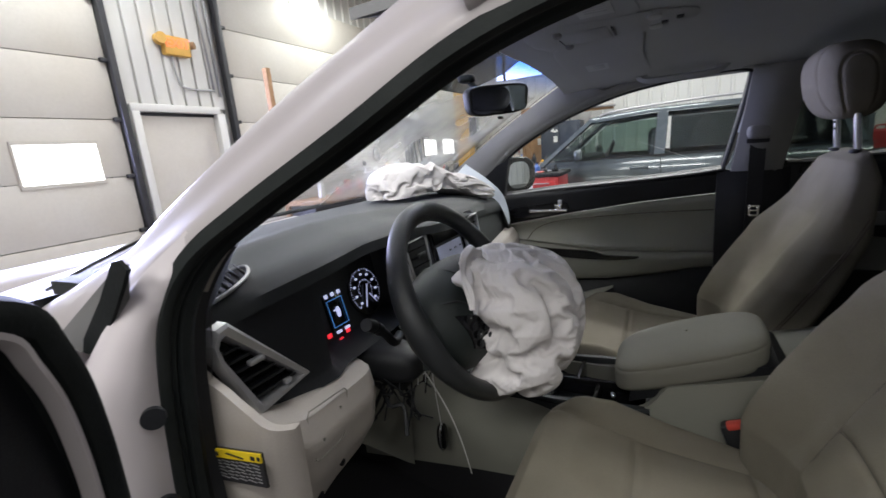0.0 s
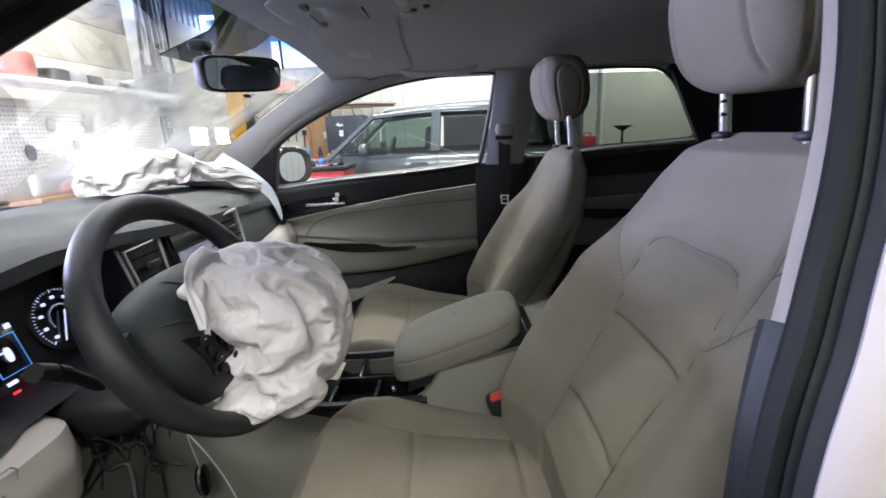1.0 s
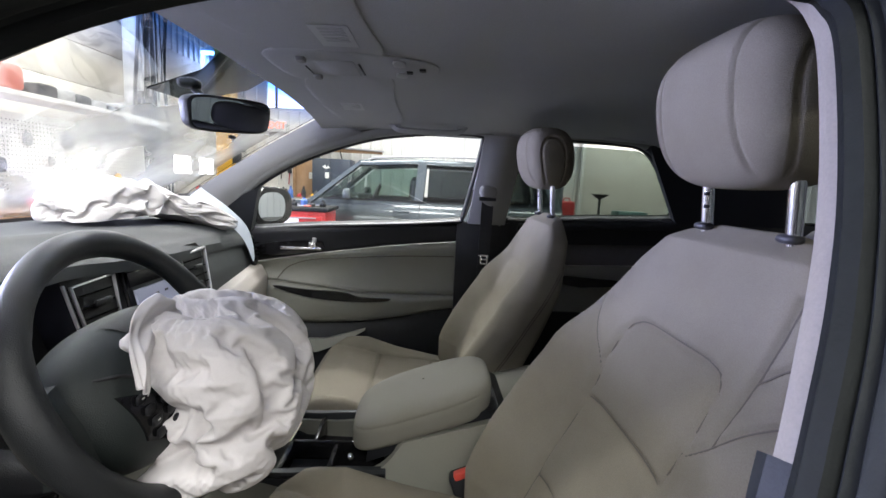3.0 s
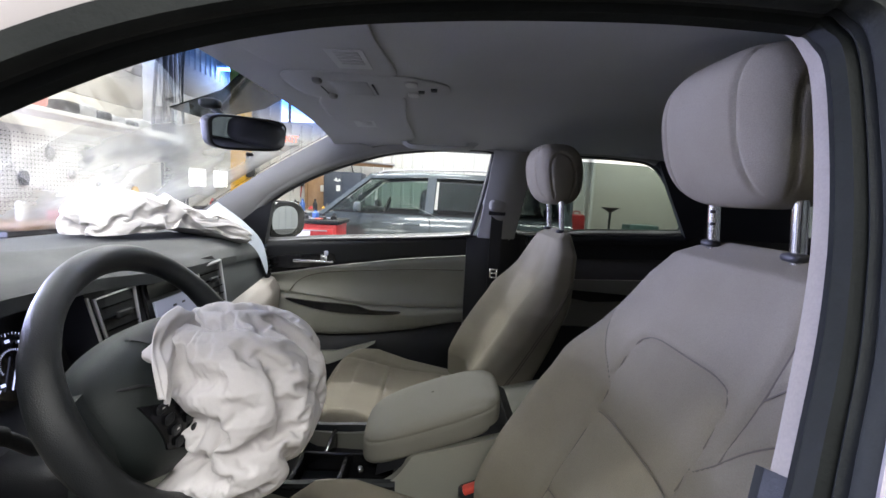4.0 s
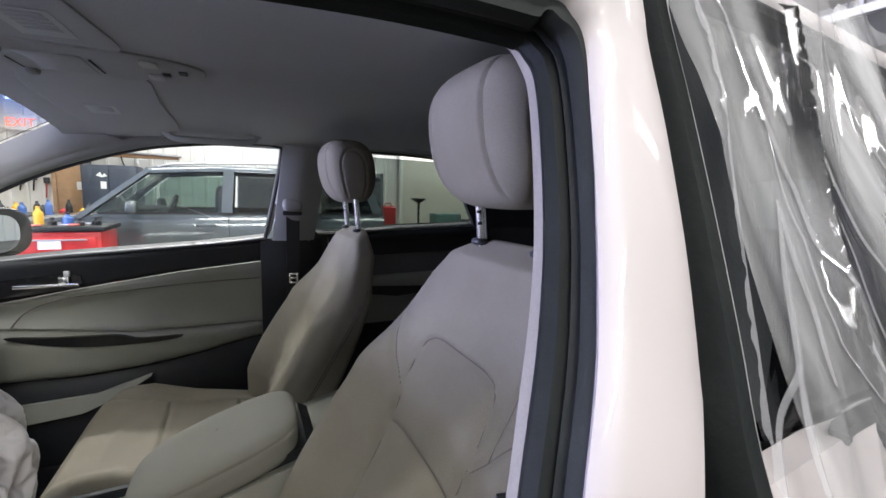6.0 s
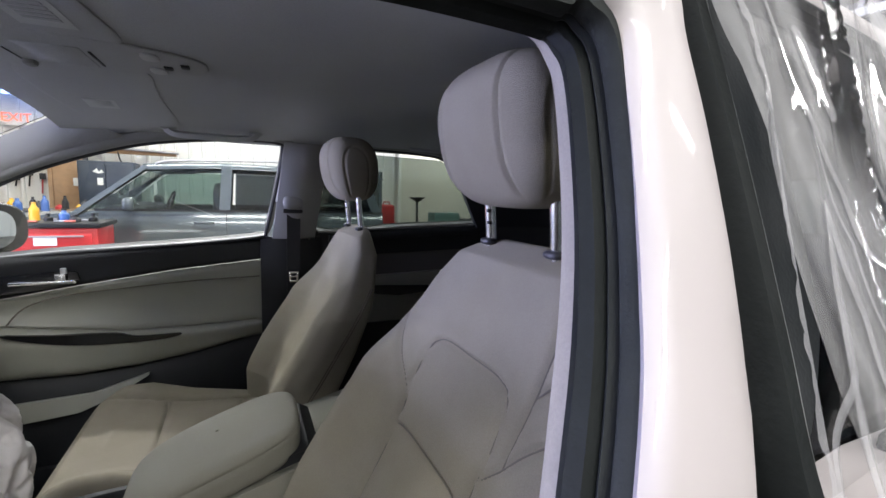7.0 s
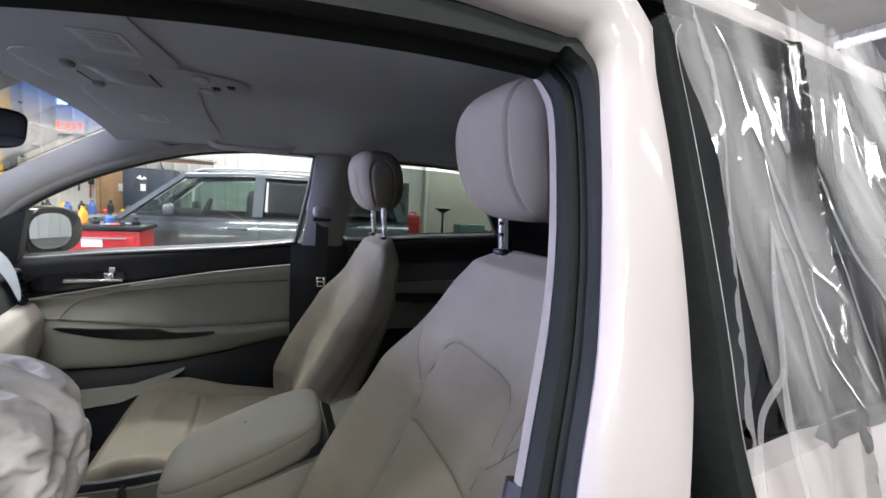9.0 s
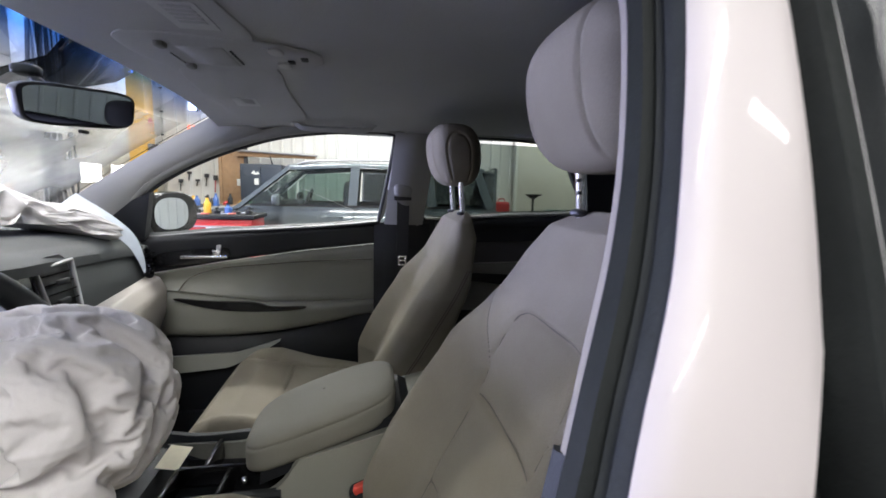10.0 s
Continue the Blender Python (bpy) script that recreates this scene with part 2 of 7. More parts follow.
# ---- mesh helpers ----
def part(name, bm, mat, parent=None, label="", smooth=True, angle=40, weld=0.0):
    """Links a bmesh as one mesh object, under a thing or a part."""
    if weld > 0:
        bmesh.ops.remove_doubles(bm, verts=bm.verts, dist=weld)
    bmesh.ops.recalc_face_normals(bm, faces=bm.faces)
    me = bpy.data.meshes.new(name)
    lim = radians(angle)
    for e in bm.edges:
        if len(e.link_faces) == 2 and e.calc_face_angle(0) > lim:
            e.smooth = False
    bm.to_mesh(me)
    bm.free()
    if smooth:
        me.polygons.foreach_set("use_smooth", [True] * len(me.polygons))
    me.materials.append(mat)
    ob = new(name, me)
    if parent:
        ob.parent = parent
    if label:
        tagged(ob, label)
    return ob


def thing(name, at=(0, 0, 0), label="", category="", group="", kind=""):
    ob = new(name)
    ob.empty_display_size = 0.05
    ob.location = at
    return tagged(ob, label, category, group, kind)


def box(c, s, bevel=0.0, bm=None, rot=None, seg=2):
    bm = bm or bmesh.new()
    m = Matrix.Translation(c) @ (rot or Matrix()) @ Matrix.Diagonal((*s, 1))
    vs = bmesh.ops.create_cube(bm, size=1, matrix=m)["verts"]
    if bevel > 0:
        es = list({e for v in vs for e in v.link_edges})
        bmesh.ops.bevel(bm, geom=es, offset=bevel, segments=seg, affect="EDGES", profile=0.5)
    return bm


def grid(fn, nu, nv, bm=None, wrap_u=False, wrap_v=False):
    """A sheet of nu by nv cells; fn(u, v) gives the place, u and v from 0 to 1."""
    bm = bm or bmesh.new()
    mu, mv = nu + (not wrap_u), nv + (not wrap_v)
    vs = [[bm.verts.new(fn(i / nu, j / nv)) for j in range(mv)] for i in range(mu)]
    for i in range(nu):
        for j in range(nv):
            a, b = (i + 1) % mu, (j + 1) % mv
            bm.faces.new((vs[i][j], vs[a][j], vs[a][b], vs[i][b]))
    return bm


def slab(fn, nu, nv, depth, bm=None):
    """A sheet with thickness: depth is a Vector added for the second side."""
    bm = bm or bmesh.new()
    d = Vector(depth)
    n0 = [[bm.verts.new(Vector(fn(i / nu, j / nv))) for j in range(nv + 1)] for i in range(nu + 1)]
    n1 = [[bm.verts.new(v.co + d) for v in row] for row in n0]
    for i in range(nu):
        for j in range(nv):
            bm.faces.new((n0[i][j], n0[i + 1][j], n0[i + 1][j + 1], n0[i][j + 1]))
            bm.faces.new((n1[i][j], n1[i][j + 1], n1[i + 1][j + 1], n1[i + 1][j]))
    for i in range(nu):
        for j in (0, nv):
            bm.faces.new((n0[i][j], n1[i][j], n1[i + 1][j], n0[i + 1][j]))
    for j in range(nv):
        for i in (0, nu):
            bm.faces.new((n0[i][j], n0[i][j + 1], n1[i][j + 1], n1[i][j]))
    return bm


def smooth_path(pts, n=8, closed=False):
    """Catmull-Rom through the points."""
    p = [Vector(q) for q in pts]
    out = []
    k = len(p)
    for i in range(k if closed else k - 1):
        a, b, c, d = (p[(i + o) % k] if closed else p[min(max(i + o, 0), k - 1)] for o in (-1, 0, 1, 2))
        for j in range(n):
            t = j / n
            out.append(0.5 * ((2 * b) + (c - a) * t + (2 * a - 5 * b + 4 * c - d) * t * t + (3 * b - a - 3 * c + d) * t ** 3))
    if not closed:
        out.append(p[-1])
    return out


def sweep(path, profile, out_dir, closed=False, bm=None, cap=True, profile_closed=True):
    """Sweeps a profile of (a, b) along a path: a runs along out_dir, b along the side of the path."""
    bm = bm or bmesh.new()
    n = len(path)
    rings = []
    for i, p in enumerate(path):
        t = (path[(i + 1) % n] if closed or i < n - 1 else p) - (path[i - 1] if closed or i > 0 else p)
        t.normalize()
        o = Vector(out_dir(p) if callable(out_dir) else out_dir)
        o = (o - t * o.dot(t)).normalized()
        s = t.cross(o)
        rings.append([bm.verts.new(p + o * a + s * b) for a, b in profile])
    k = len(profile)
    for i in range(n if closed else n - 1):
        r, q = rings[i], rings[(i + 1) % n]
        for j in range(k if profile_closed else k - 1):
            bm.faces.new((r[j], r[(j + 1) % k], q[(j + 1) % k], q[j]))
    if cap and not closed and profile_closed:
        bm.faces.new(rings[0])
        bm.faces.new(rings[-1][::-1])
    return bm


def tube(path, r, sides=8, bm=None, closed=False):
    """A round cord along a path."""
    prof = [(r * math.cos(a), r * math.sin(a)) for a in (2 * math.pi * i / sides for i in range(sides))]
    bm = bm or bmesh.new()
    path = [Vector(p) for p in path]
    n = len(path)
    t0 = (path[1] - path[0]).normalized()
    ref = t0.orthogonal().normalized()
    rings = []
    for i, p in enumerate(path):
        t = (path[(i + 1) % n] if closed or i < n - 1 else p) - (path[i - 1] if closed or i > 0 else p)
        t.normalize()
        ref = (ref - t * ref.dot(t)).normalized()
        s = t.cross(ref)
        rings.append([bm.verts.new(p + ref * a + s * b) for a, b in prof])
    for i in range(n if closed else n - 1):
        q, w = rings[i], rings[(i + 1) % n]
        for j in range(sides):
            bm.faces.new((q[j], q[(j + 1) % sides], w[(j + 1) % sides], w[j]))
    if not closed:
        bm.faces.new(rings[0][::-1])
        bm.faces.new(rings[-1])
    return bm


def disc(c, r, depth, axis=(0, 0, 1), sides=24, bm=None, r2=None):
    bm = bm or bmesh.new()
    m = Matrix.Translation(c) @ Vector(axis).to_track_quat("Z", "Y").to_matrix().to_4x4()
    bmesh.ops.create_cone(bm, cap_ends=True, segments=sides, radius1=r, radius2=r if r2 is None else r2, depth=depth, matrix=m)
    return bm


def plate(outline, depth, bm=None):
    """A flat polygon pulled along depth."""
    bm = bm or bmesh.new()
    d = Vector(depth)
    a = [bm.verts.new(Vector(p)) for p in outline]
    b = [bm.verts.new(v.co + d) for v in a]
    n = len(a)
    bm.faces.new(a)
    bm.faces.new(b[::-1])
    for i in range(n):
        bm.faces.new((a[i], b[i], b[(i + 1) % n], a[(i + 1) % n]))
    return bm


def pillow(c, half, power=3.0, nu=48, nv=32, shape=None):
    """A rounded cushion: a superellipsoid, then shaped by shape(Vector in -1..1) if given."""
    bm = bmesh.new()

    def sgn(v, p):
        return math.copysign(abs(v) ** p, v)

    def fn(u, v):
        a, b = 2 * math.pi * u, math.pi * (v - 0.5) * 0.9999
        e = 2 / power
        p = Vector((sgn(math.cos(b), e) * sgn(math.cos(a), e), sgn(math.cos(b), e) * sgn(math.sin(a), e), sgn(math.sin(b), e)))
        q = shape(p) if shape else p
        return Vector(c) + Vector((q[0] * half[0], q[1] * half[1], q[2] * half[2]))

    grid(fn, nu, nv, bm, wrap_u=True)
    bmesh.ops.remove_doubles(bm, verts=bm.verts, dist=1e-5)
    return bm


def lerp(xs, ys, x):
    return float(np.interp(x, xs, ys))


def near_line(p, line):
    """The distance of a 2D point from a line of points."""
    best = 9.0
    for (ax, ay), (bx, by) in zip(line, line[1:]):
        dx, dy = bx - ax, by - ay
        t = min(1, max(0, ((p[0] - ax) * dx + (p[1] - ay) * dy) / (dx * dx + dy * dy + 1e-12)))
        best = min(best, math.hypot(p[0] - ax - t * dx, p[1] - ay - t * dy))
    return best


def text_part(name, body, size, m, mat, parent, depth=0.001):
    cu = bpy.data.curves.new(name, "FONT")
    cu.body, cu.size, cu.extrude = body, size, depth
    cu.align_x, cu.align_y = "CENTER", "CENTER"
    tmp = bpy.data.objects.new(name, cu)
    me = bpy.data.meshes.new_from_object(tmp)
    bpy.data.objects.remove(tmp)
    me.transform(m)
    me.materials.append(mat)
    ob = new(name, me)
    ob.parent = parent
    return ob


# ---- the car's shell ----
def gx(z):
    """Half width of the side glass at height z."""
    return 0.70 - 0.42 * (z - 1.11) if z > 1.06 else 0.72


def side(y, z, off=0.0, s=1):
    return Vector((s * (gx(z) + off), y, z))


car = thing("car_body", (0, 0, 0), "white painted compact car body with its driver door open", "car", kind="structure")

# opening of the driver door, from the foot of the rear pillar over the roof to the foot of the front pillar
APERTURE = [(0.215, 0.46), (0.216, 0.80), (0.213, 1.05), (0.191, 1.142), (0.163, 1.21), (0.146, 1.267), (0.133, 1.338), (0.136, 1.365), (0.150, 1.379), (0.185, 1.383), (0.26, 1.384), (0.374, 1.378), (0.47, 1.365), (0.56, 1.336), (0.66, 1.280), (0.77, 1.221), (0.835, 1.178), (0.868, 1.12), (0.885, 1.05), (0.897, 0.95), (0.90, 0.86), (0.885, 0.60), (0.86, 0.46)]


def ap_x(z):
    return gx(z) if z > 1.10 else 0.704 + 0.02 * max(0.0, 1.05 - z)


def aperture(off=0.0, grow=0.0, n=6):
    pts = smooth_path([Vector((-(ap_x(z) + off), y, z)) for y, z in APERTURE], n)
    if grow:
        c = Vector((0, 0.5, 1.0))
        pts = [p + Vector((0, (p.y - c.y), (p.z - c.z))).normalized() * grow for p in pts]
    return pts


def outward(p):
    return Vector((-1, 0, 0.0))


ap = aperture()
# rubber door seal: a soft tube with a lip and a flat flange
seal = [(0.000, -0.003), (0.004, -0.011), (0.012, -0.016), (0.019, -0.013), (0.022, -0.006), (0.022, 0.006), (0.0, 0.010)]
part("door_seal", sweep(ap, seal, outward), RUBBER, car, "black rubber door seal")
part("seal_flange", sweep(ap, [(0.020, -0.006), (0.024, -0.0095), (0.027, -0.006), (0.031, -0.0105), (0.037, -0.011), (0.042, -0.008), (0.041, 0.006), (0.020, 0.008)], outward), FLANGE, car, "dusty grey-brown outer lip of the seal")
# grey inner trim round the opening above the belt
n6 = 6
upper = ap[2 * n6 + 5:17 * n6]
trim = [(0.0, -0.002), (-0.008, -0.004), (-0.016, -0.001), (-0.022, 0.012), (-0.022, 0.022), (0.0, 0.014)]
part("pillar_trim_strip", sweep(upper, trim, outward), STRIP, car, "pale grey trim round the door opening")
# lower black trim of the driver-side centre pillar
lowb = ap[0:2 * n6 + 6]
part("lower_pillar_trim", sweep(lowb, [(0.0, -0.002), (-0.015, -0.005), (-0.030, 0.004), (-0.042, 0.03), (-0.042, 0.12), (0.0, 0.12)], outward), BLACK_DUSTY, car, "dusty black lower pillar trim")
lowf = ap[16 * n6:]
part("kick_panel_trim", sweep(lowf, [(0.0, -0.001), (-0.015, -0.004), (-0.03, 0.02), (-0.03, 0.05), (0.0, 0.03)], outward), BLACK, car)


# painted frame round the opening: rear pillar, roof rail, front pillar and hinge pillar
PILLAR_PROFILE = [(0.039, -0.009), (0.043, -0.012), (0.048, -0.009), (0.052, -0.001), (0.0545, 0.012), (0.0555, 0.030), (0.054, 0.045), (0.046, 0.051), (0.030, 0.045), (0.030, 0.004)]
ROOF_PROFILE = [(0.036, 0.015), (0.040, 0.012), (0.046, 0.015), (0.050, 0.022), (0.052, 0.032), (0.050, 0.044), (0.042, 0.056), (0.020, 0.070), (0.0, 0.06), (0.026, 0.026)]
bm = bmesh.new()
rings = []
for i, p in enumerate(ap[0:13 * n6]):
    t = (ap[i + 1] - ap[max(i - 1, 0)]).normalized()
    o = (Vector((-1, 0, 0)) + t * t.x).normalized()
    f = lerp([4.6, 5.6, 6.6, 7.5, 9.0, 10.5], [0.0, 0.14, 0.50, 0.62, 0.68, 1.0], i / n6)
    rings.append([bm.verts.new(p + o * (a + (c - a) * f) + t.cross(o) * (b + (d - b) * f)) for (a, b), (c, d) in zip(PILLAR_PROFILE, ROOF_PROFILE)])
for q, r in zip(rings, rings[1:]):
    for k in range(10):
        bm.faces.new((q[k], q[(k + 1) % 10], r[(k + 1) % 10], r[k]))
part("corner_flange", sweep(ap[5 * n6 - 2:13 * n6], [(0.034, -0.004), (0.0385, -0.001), (0.040, 0.018), (0.034, 0.024), (0.020, 0.024), (0.020, 0.002)], outward), FLANGE, car, "dusty grey flange over the seal")
part("centre_pillar_paint", bm, PAINT, car, "glossy white painted centre pillar and roof rail")

# front pillar, driver side: outer skin and inner trim between the door opening and the windscreen edge
W_TOP, W_FOOT = Vector((0.565, 0.735, 1.432)), Vector((0.665, 1.30, 1.095))


def screen_edge(t, s):
    p = W_TOP.lerp(W_FOOT, t) + Vector((0.012, 0, 0.016)) * math.sin(math.pi * t)
    if s < 0:
        # the driver-side edge lies lower, behind a slimmer pillar
        p += Vector((0, -0.041, -0.069)) * min(1.0, max(0.0, (1.02 - t) / 0.42))
    return Vector((s * p.x, p.y, p.z))


a_path = ap[11 * n6:19 * n6]


def a_outer(u, v):
    i = min(int(u * (len(a_path) - 1)), len(a_path) - 2)
    f = u * (len(a_path) - 1) - i
    a = a_path[i].lerp(a_path[i + 1], f) + Vector((-0.039, 0, 0)) + Vector((0, -0.003, -0.004))
    b = screen_edge(u * 1.25 - 0.12, -1) + Vector((-0.028, 0, 0.010 - 0.045 * u))
    p = a.lerp(b, v)
    bulge = math.sin(math.pi * v) * 0.016 + 0.004 * math.sin(3 * math.pi * v)
    return p + Vector((-bulge, 0.0, bulge * (0.7 - 0.5 * u)))


part("front_pillar_paint", grid(a_outer, 40, 12), PAINT, car, "glossy white front roof pillar")
# hinge pillar, facing backwards beside the opening
h_path = ap[16 * n6:]
h_prof = [(0.039, -0.005), (0.056, -0.009), (0.075, -0.004), (0.092, 0.008), (0.100, 0.022), (0.098, 0.05), (0.08, 0.07), (0.03, 0.07), (0.03, 0.010)]
bm = bmesh.new()
rings = []
for i, p in enumerate(h_path):
    t = (h_path[min(i + 1, len(h_path) - 1)] - h_path[max(i - 1, 0)]).normalized()
    o = (Vector((-1, 0, 0)) - t * -t.x).normalized()
    f = min(1.0, i / 16.0)
    f = f * f * (3 - 2 * f)
    rings.append([bm.verts.new(p + o * (0.036 + (a - 0.036) * f) + t.cross(o) * (b * (0.3 + 0.7 * f))) for a, b in h_prof])
for q, r in zip(rings, rings[1:]):
    for k in range(len(h_prof)):
        bm.faces.new((q[k], q[(k + 1) % len(h_prof)], r[(k + 1) % len(h_prof)], r[k]))
part("hinge_pillar_paint", bm, PAINT_IN, car, "white painted hinge pillar")
# white paint in shade: the shade is put in by the grey trim material
part("pillar_recess", plate([(-0.762, y, z) for y, z in ((0.871, 1.176), (1.029, 1.088), (1.003, 1.080), (0.974, 1.066), (0.90, 1.10))], (0.012, 0, 0)), PILLAR, car, "recess at the pillar foot, grey for white paint in shade", smooth=False)
part("wing_tip", plate([(-0.806, 0.95, 1.114), (-0.768, 0.95, 1.078), (-0.790, 0.95, 1.060), (-0.835, 0.95, 1.062)], (0.0, 0.16, -0.01)), PAINT, car, "white painted wing tip")
for y, z in ((0.866, 1.022), (0.880, 0.915)):
    part("plug", disc((-0.768, y - 0.006, z), 0.0115, 0.006, (-0.6, -0.8, 0.0)), BLACK, car, "black rubber plug")
# front wing behind the open door and the cowl gap filler
part("front_wing", slab(lambda u, v: (-0.775 - 0.09 * v - 0.03 * u, 1.00 + 0.75 * u, 1.055 - 0.05 * u - 0.45 * v ** 1.4), 10, 10, (0.02, 0, 0)), PAINT, car, "white front wing edge")
part("gap_filler", plate([(-0.7665, y, z) for y, z in ((0.868, 1.182), (0.856, 1.184), (0.845, 1.175), (0.856, 1.162), (0.915, 1.099), (0.932, 1.084), (0.974, 1.069), (0.961, 1.094), (0.905, 1.143))], (0.004, 0.0, 0)), RUBBER, car, "black foam gap filler at the pillar foot")
part("bonnet", slab(lambda u, v: (-0.76 + 1.52 * u, 1.42 + 0.95 * v, 1.075 - 0.10 * v - 0.06 * (2 * u - 1) ** 2), 16, 10, (0, 0, -0.02)), PAINT, car)
part("cowl", slab(lambda u, v: (-0.70 + 1.40 * u, 1.27 + 0.16 * v - 0.02 * (2 * u - 1) ** 2, 1.092 - 0.03 * v), 14, 3, (0, 0, -0.03)), BLACK, car)

# the other side's front pillar trim and both inner pillar trims
P_WINDOW = [(1.035, 1.066), (0.985, 1.165), (0.925, 1.222), (0.822, 1.281), (0.702, 1.332), (0.550, 1.378), (0.402, 1.399), (0.273, 1.407), (0.215, 1.403), (0.205, 1.385), (0.223, 1.268), (0.250, 1.135), (0.262, 1.122), (0.452, 1.103), (0.762, 1.083)]


def win_top(y):
    return lerp([0.205, 0.273, 0.402, 0.55, 0.702, 0.822, 0.925, 0.985, 1.035, 1.2], [1.405, 1.408, 1.40, 1.379, 1.333, 1.282, 1.223, 1.166, 1.10, 0.95], y)


def a_inner(s):
    def fn(u, v):
        y = 0.55 + 0.66 * u
        z = win_top(y) if s > 0 else lerp([0.47, 0.56, 0.66, 0.77, 0.835, 0.868, 0.885, 0.9, 1.3], [1.356, 1.331, 1.280, 1.221, 1.178, 1.12, 1.05, 0.95, 0.9], y - 0.07)
        a = Vector((s * (gx(max(z, 1.06)) - 0.022), y, z + 0.008))
        if s < 0:
            a = Vector((-(gx(max(z, 1.06)) - 0.036), y - 0.07, z + 0.016))
        b = screen_edge(u * 1.04 - 0.02, s) + Vector((-s * 0.012, -0.008, -0.004))
        p = a.lerp(b, v)
        k = math.sin(math.pi * v) * 0.020
        return p + Vector((-s * k * 0.6, -k * 0.7, -k * 0.25))
    return fn


part("passenger_front_pillar_trim", grid(a_inner(1), 30, 10), PILLAR, car, "pale grey front pillar trim")
part("driver_front_pillar_trim", grid(a_inner(-1), 30, 10), PILLAR, car, "pale grey front pillar trim")


# roof lining and outer roof
def roof_z(x, y):
    edge = 1.398 if y > -0.2 else 1.398 - 0.06 * (-0.2 - y)
    front = -0.006 * max(0, (y - 0.45) / 0.27) ** 1.5
    return edge + 0.062 * (1 - min(1, abs(x) / 0.585) ** 3.2) + front


def lining(u, v):
    y = -1.75 + 2.46 * v
    w = lerp([-1.75, -0.6, 0.1, 0.5, 0.71], [0.54, 0.585, 0.592, 0.585, 0.565], y)
    x = (2 * u - 1) * w
    y += 0.025 * max(0, v - 0.7) / 0.3 * (1 - (2 * u - 1) ** 2)
    return Vector((x, y, roof_z(x, y)))


part("headliner", slab(lining, 48, 60, (0, 0, 0.012)), HEADLINER, car, "dark grey felt headliner")
part("roof_panel", slab(lambda u, v: lining(u, v) + Vector((0, 0.03 * (v - 0.5), 0.038)), 24, 24, (0, 0, 0.004)), PAINT, car)

# sun visors, roof console with map lights, grab handles
for s in (-1, 1):
    vis = pillow((s * 0.290, 0.535, 0.0), (0.225, 0.100, 0.0020), 5, 64, 24)
    for q in vis.verts:
        q.co.y += 0.030 * (1 - ((q.co.x - s * 0.29) / 0.225) ** 2)
        q.co.z += roof_z(q.co.x, min(q.co.y, 0.66)) - 0.0010
    part("sun_visor", vis, HEADLINER, car, "grey felt sun visor folded up")
    part("visor_clip", box((s * 0.062, 0.600, roof_z(0.06, 0.6) - 0.005), (0.022, 0.016, 0.016), 0.005), PILLAR, car, "grey visor clip")
    bar = smooth_path([(s * 0.518, 0.492, 1.425), (s * 0.512, 0.475, 1.408), (s * 0.510, 0.44, 1.403), (s * 0.510, 0.32, 1.403), (s * 0.512, 0.285, 1.408), (s * 0.518, 0.268, 1.425)], 6)
    if s > 0:
        part("grab_handle", sweep(bar, [(0.0, -0.009), (0.007, -0.007), (0.007, 0.007), (0.0, 0.009), (-0.006, 0.006), (-0.006, -0.006)], Vector((-s, 0, -0.6))), HEADLINER, car, "grey folding grab handle")
        for y in (0.482, 0.278):
            part("handle_foot", pillow((s * 0.520, y, 1.424), (0.016, 0.020, 0.012), 3, 20, 12), HEADLINER, car)
    part("rear_grab_handle", tube([Vector((s * 0.535, y, 1.41 + dz)) for y, dz in ((-0.16, 0.02), (-0.18, 0.005), (-0.30, 0.003), (-0.32, 0.02))], 0.009, 8), HEADLINER, car)
for x0, y0, w in ((-0.235, 0.490, 0.105), (0.330, 0.555, 0.062)):
    lab = slab(lambda u, v: (x0 + w * u, y0 + 0.055 * v, roof_z(x0 + w * u, y0 + 0.055 * v) - 0.0038), 6, 4, (0, 0, 0.0008))
    vl = part("visor_label", lab, FADED, car, "white warning label on the sun visor", smooth=False)
    for i in range(5):
        part("label_print", slab(lambda u, v: (x0 + w * (0.10 + 0.14 * i) + 0.009 * v, y0 + 0.008 + 0.036 * u, roof_z(x0 + w * (0.1 + 0.14 * i), y0 + 0.03) - 0.0042), 3, 1, (0, 0, 0.0006)), HEADLINER, vl, smooth=False)
# roof console: a long low pod with a spectacle lid and two map lights
pod = pillow((0.0, 0.515, 0.0), (0.098, 0.155, 0.0045), 3.2, 64, 24)
for q in pod.verts:
    q.co.x *= 1 + 0.35 * (q.co.y - 0.515) / 0.155
    q.co.z += roof_z(q.co.x, min(q.co.y, 0.66)) - 0.0012
part("roof_console", pod, HEADLINER, car, "grey roof console")
part("spectacle_lid", box((0.004, 0.555, roof_z(0, 0.555) - 0.0042), (0.110, 0.085, 0.004), 0.0024), HEADLINER, car, "lid of the spectacle holder")
part("lid_slit", box((0.004, 0.505, roof_z(0, 0.505) - 0.0052), (0.080, 0.0030, 0.004)), BLACK_DUSTY, car)
part("lid_slit", box((0.020, 0.606, roof_z(0, 0.606) - 0.0045), (0.060, 0.002, 0.004)), BLACK_DUSTY, car)
for x in (-0.046, 0.036):
    part("map_light", pillow((x, 0.432, roof_z(0, 0.432) - 0.0058), (0.019, 0.012, 0.003), 3, 24, 12), FADED, car, "clear map light lens")
    part("map_light_switch", box((x * 0.25, 0.405 + 0.3 * x, roof_z(0, 0.41) - 0.0055), (0.018, 0.012, 0.005), 0.002), BLACK_DUSTY, car)


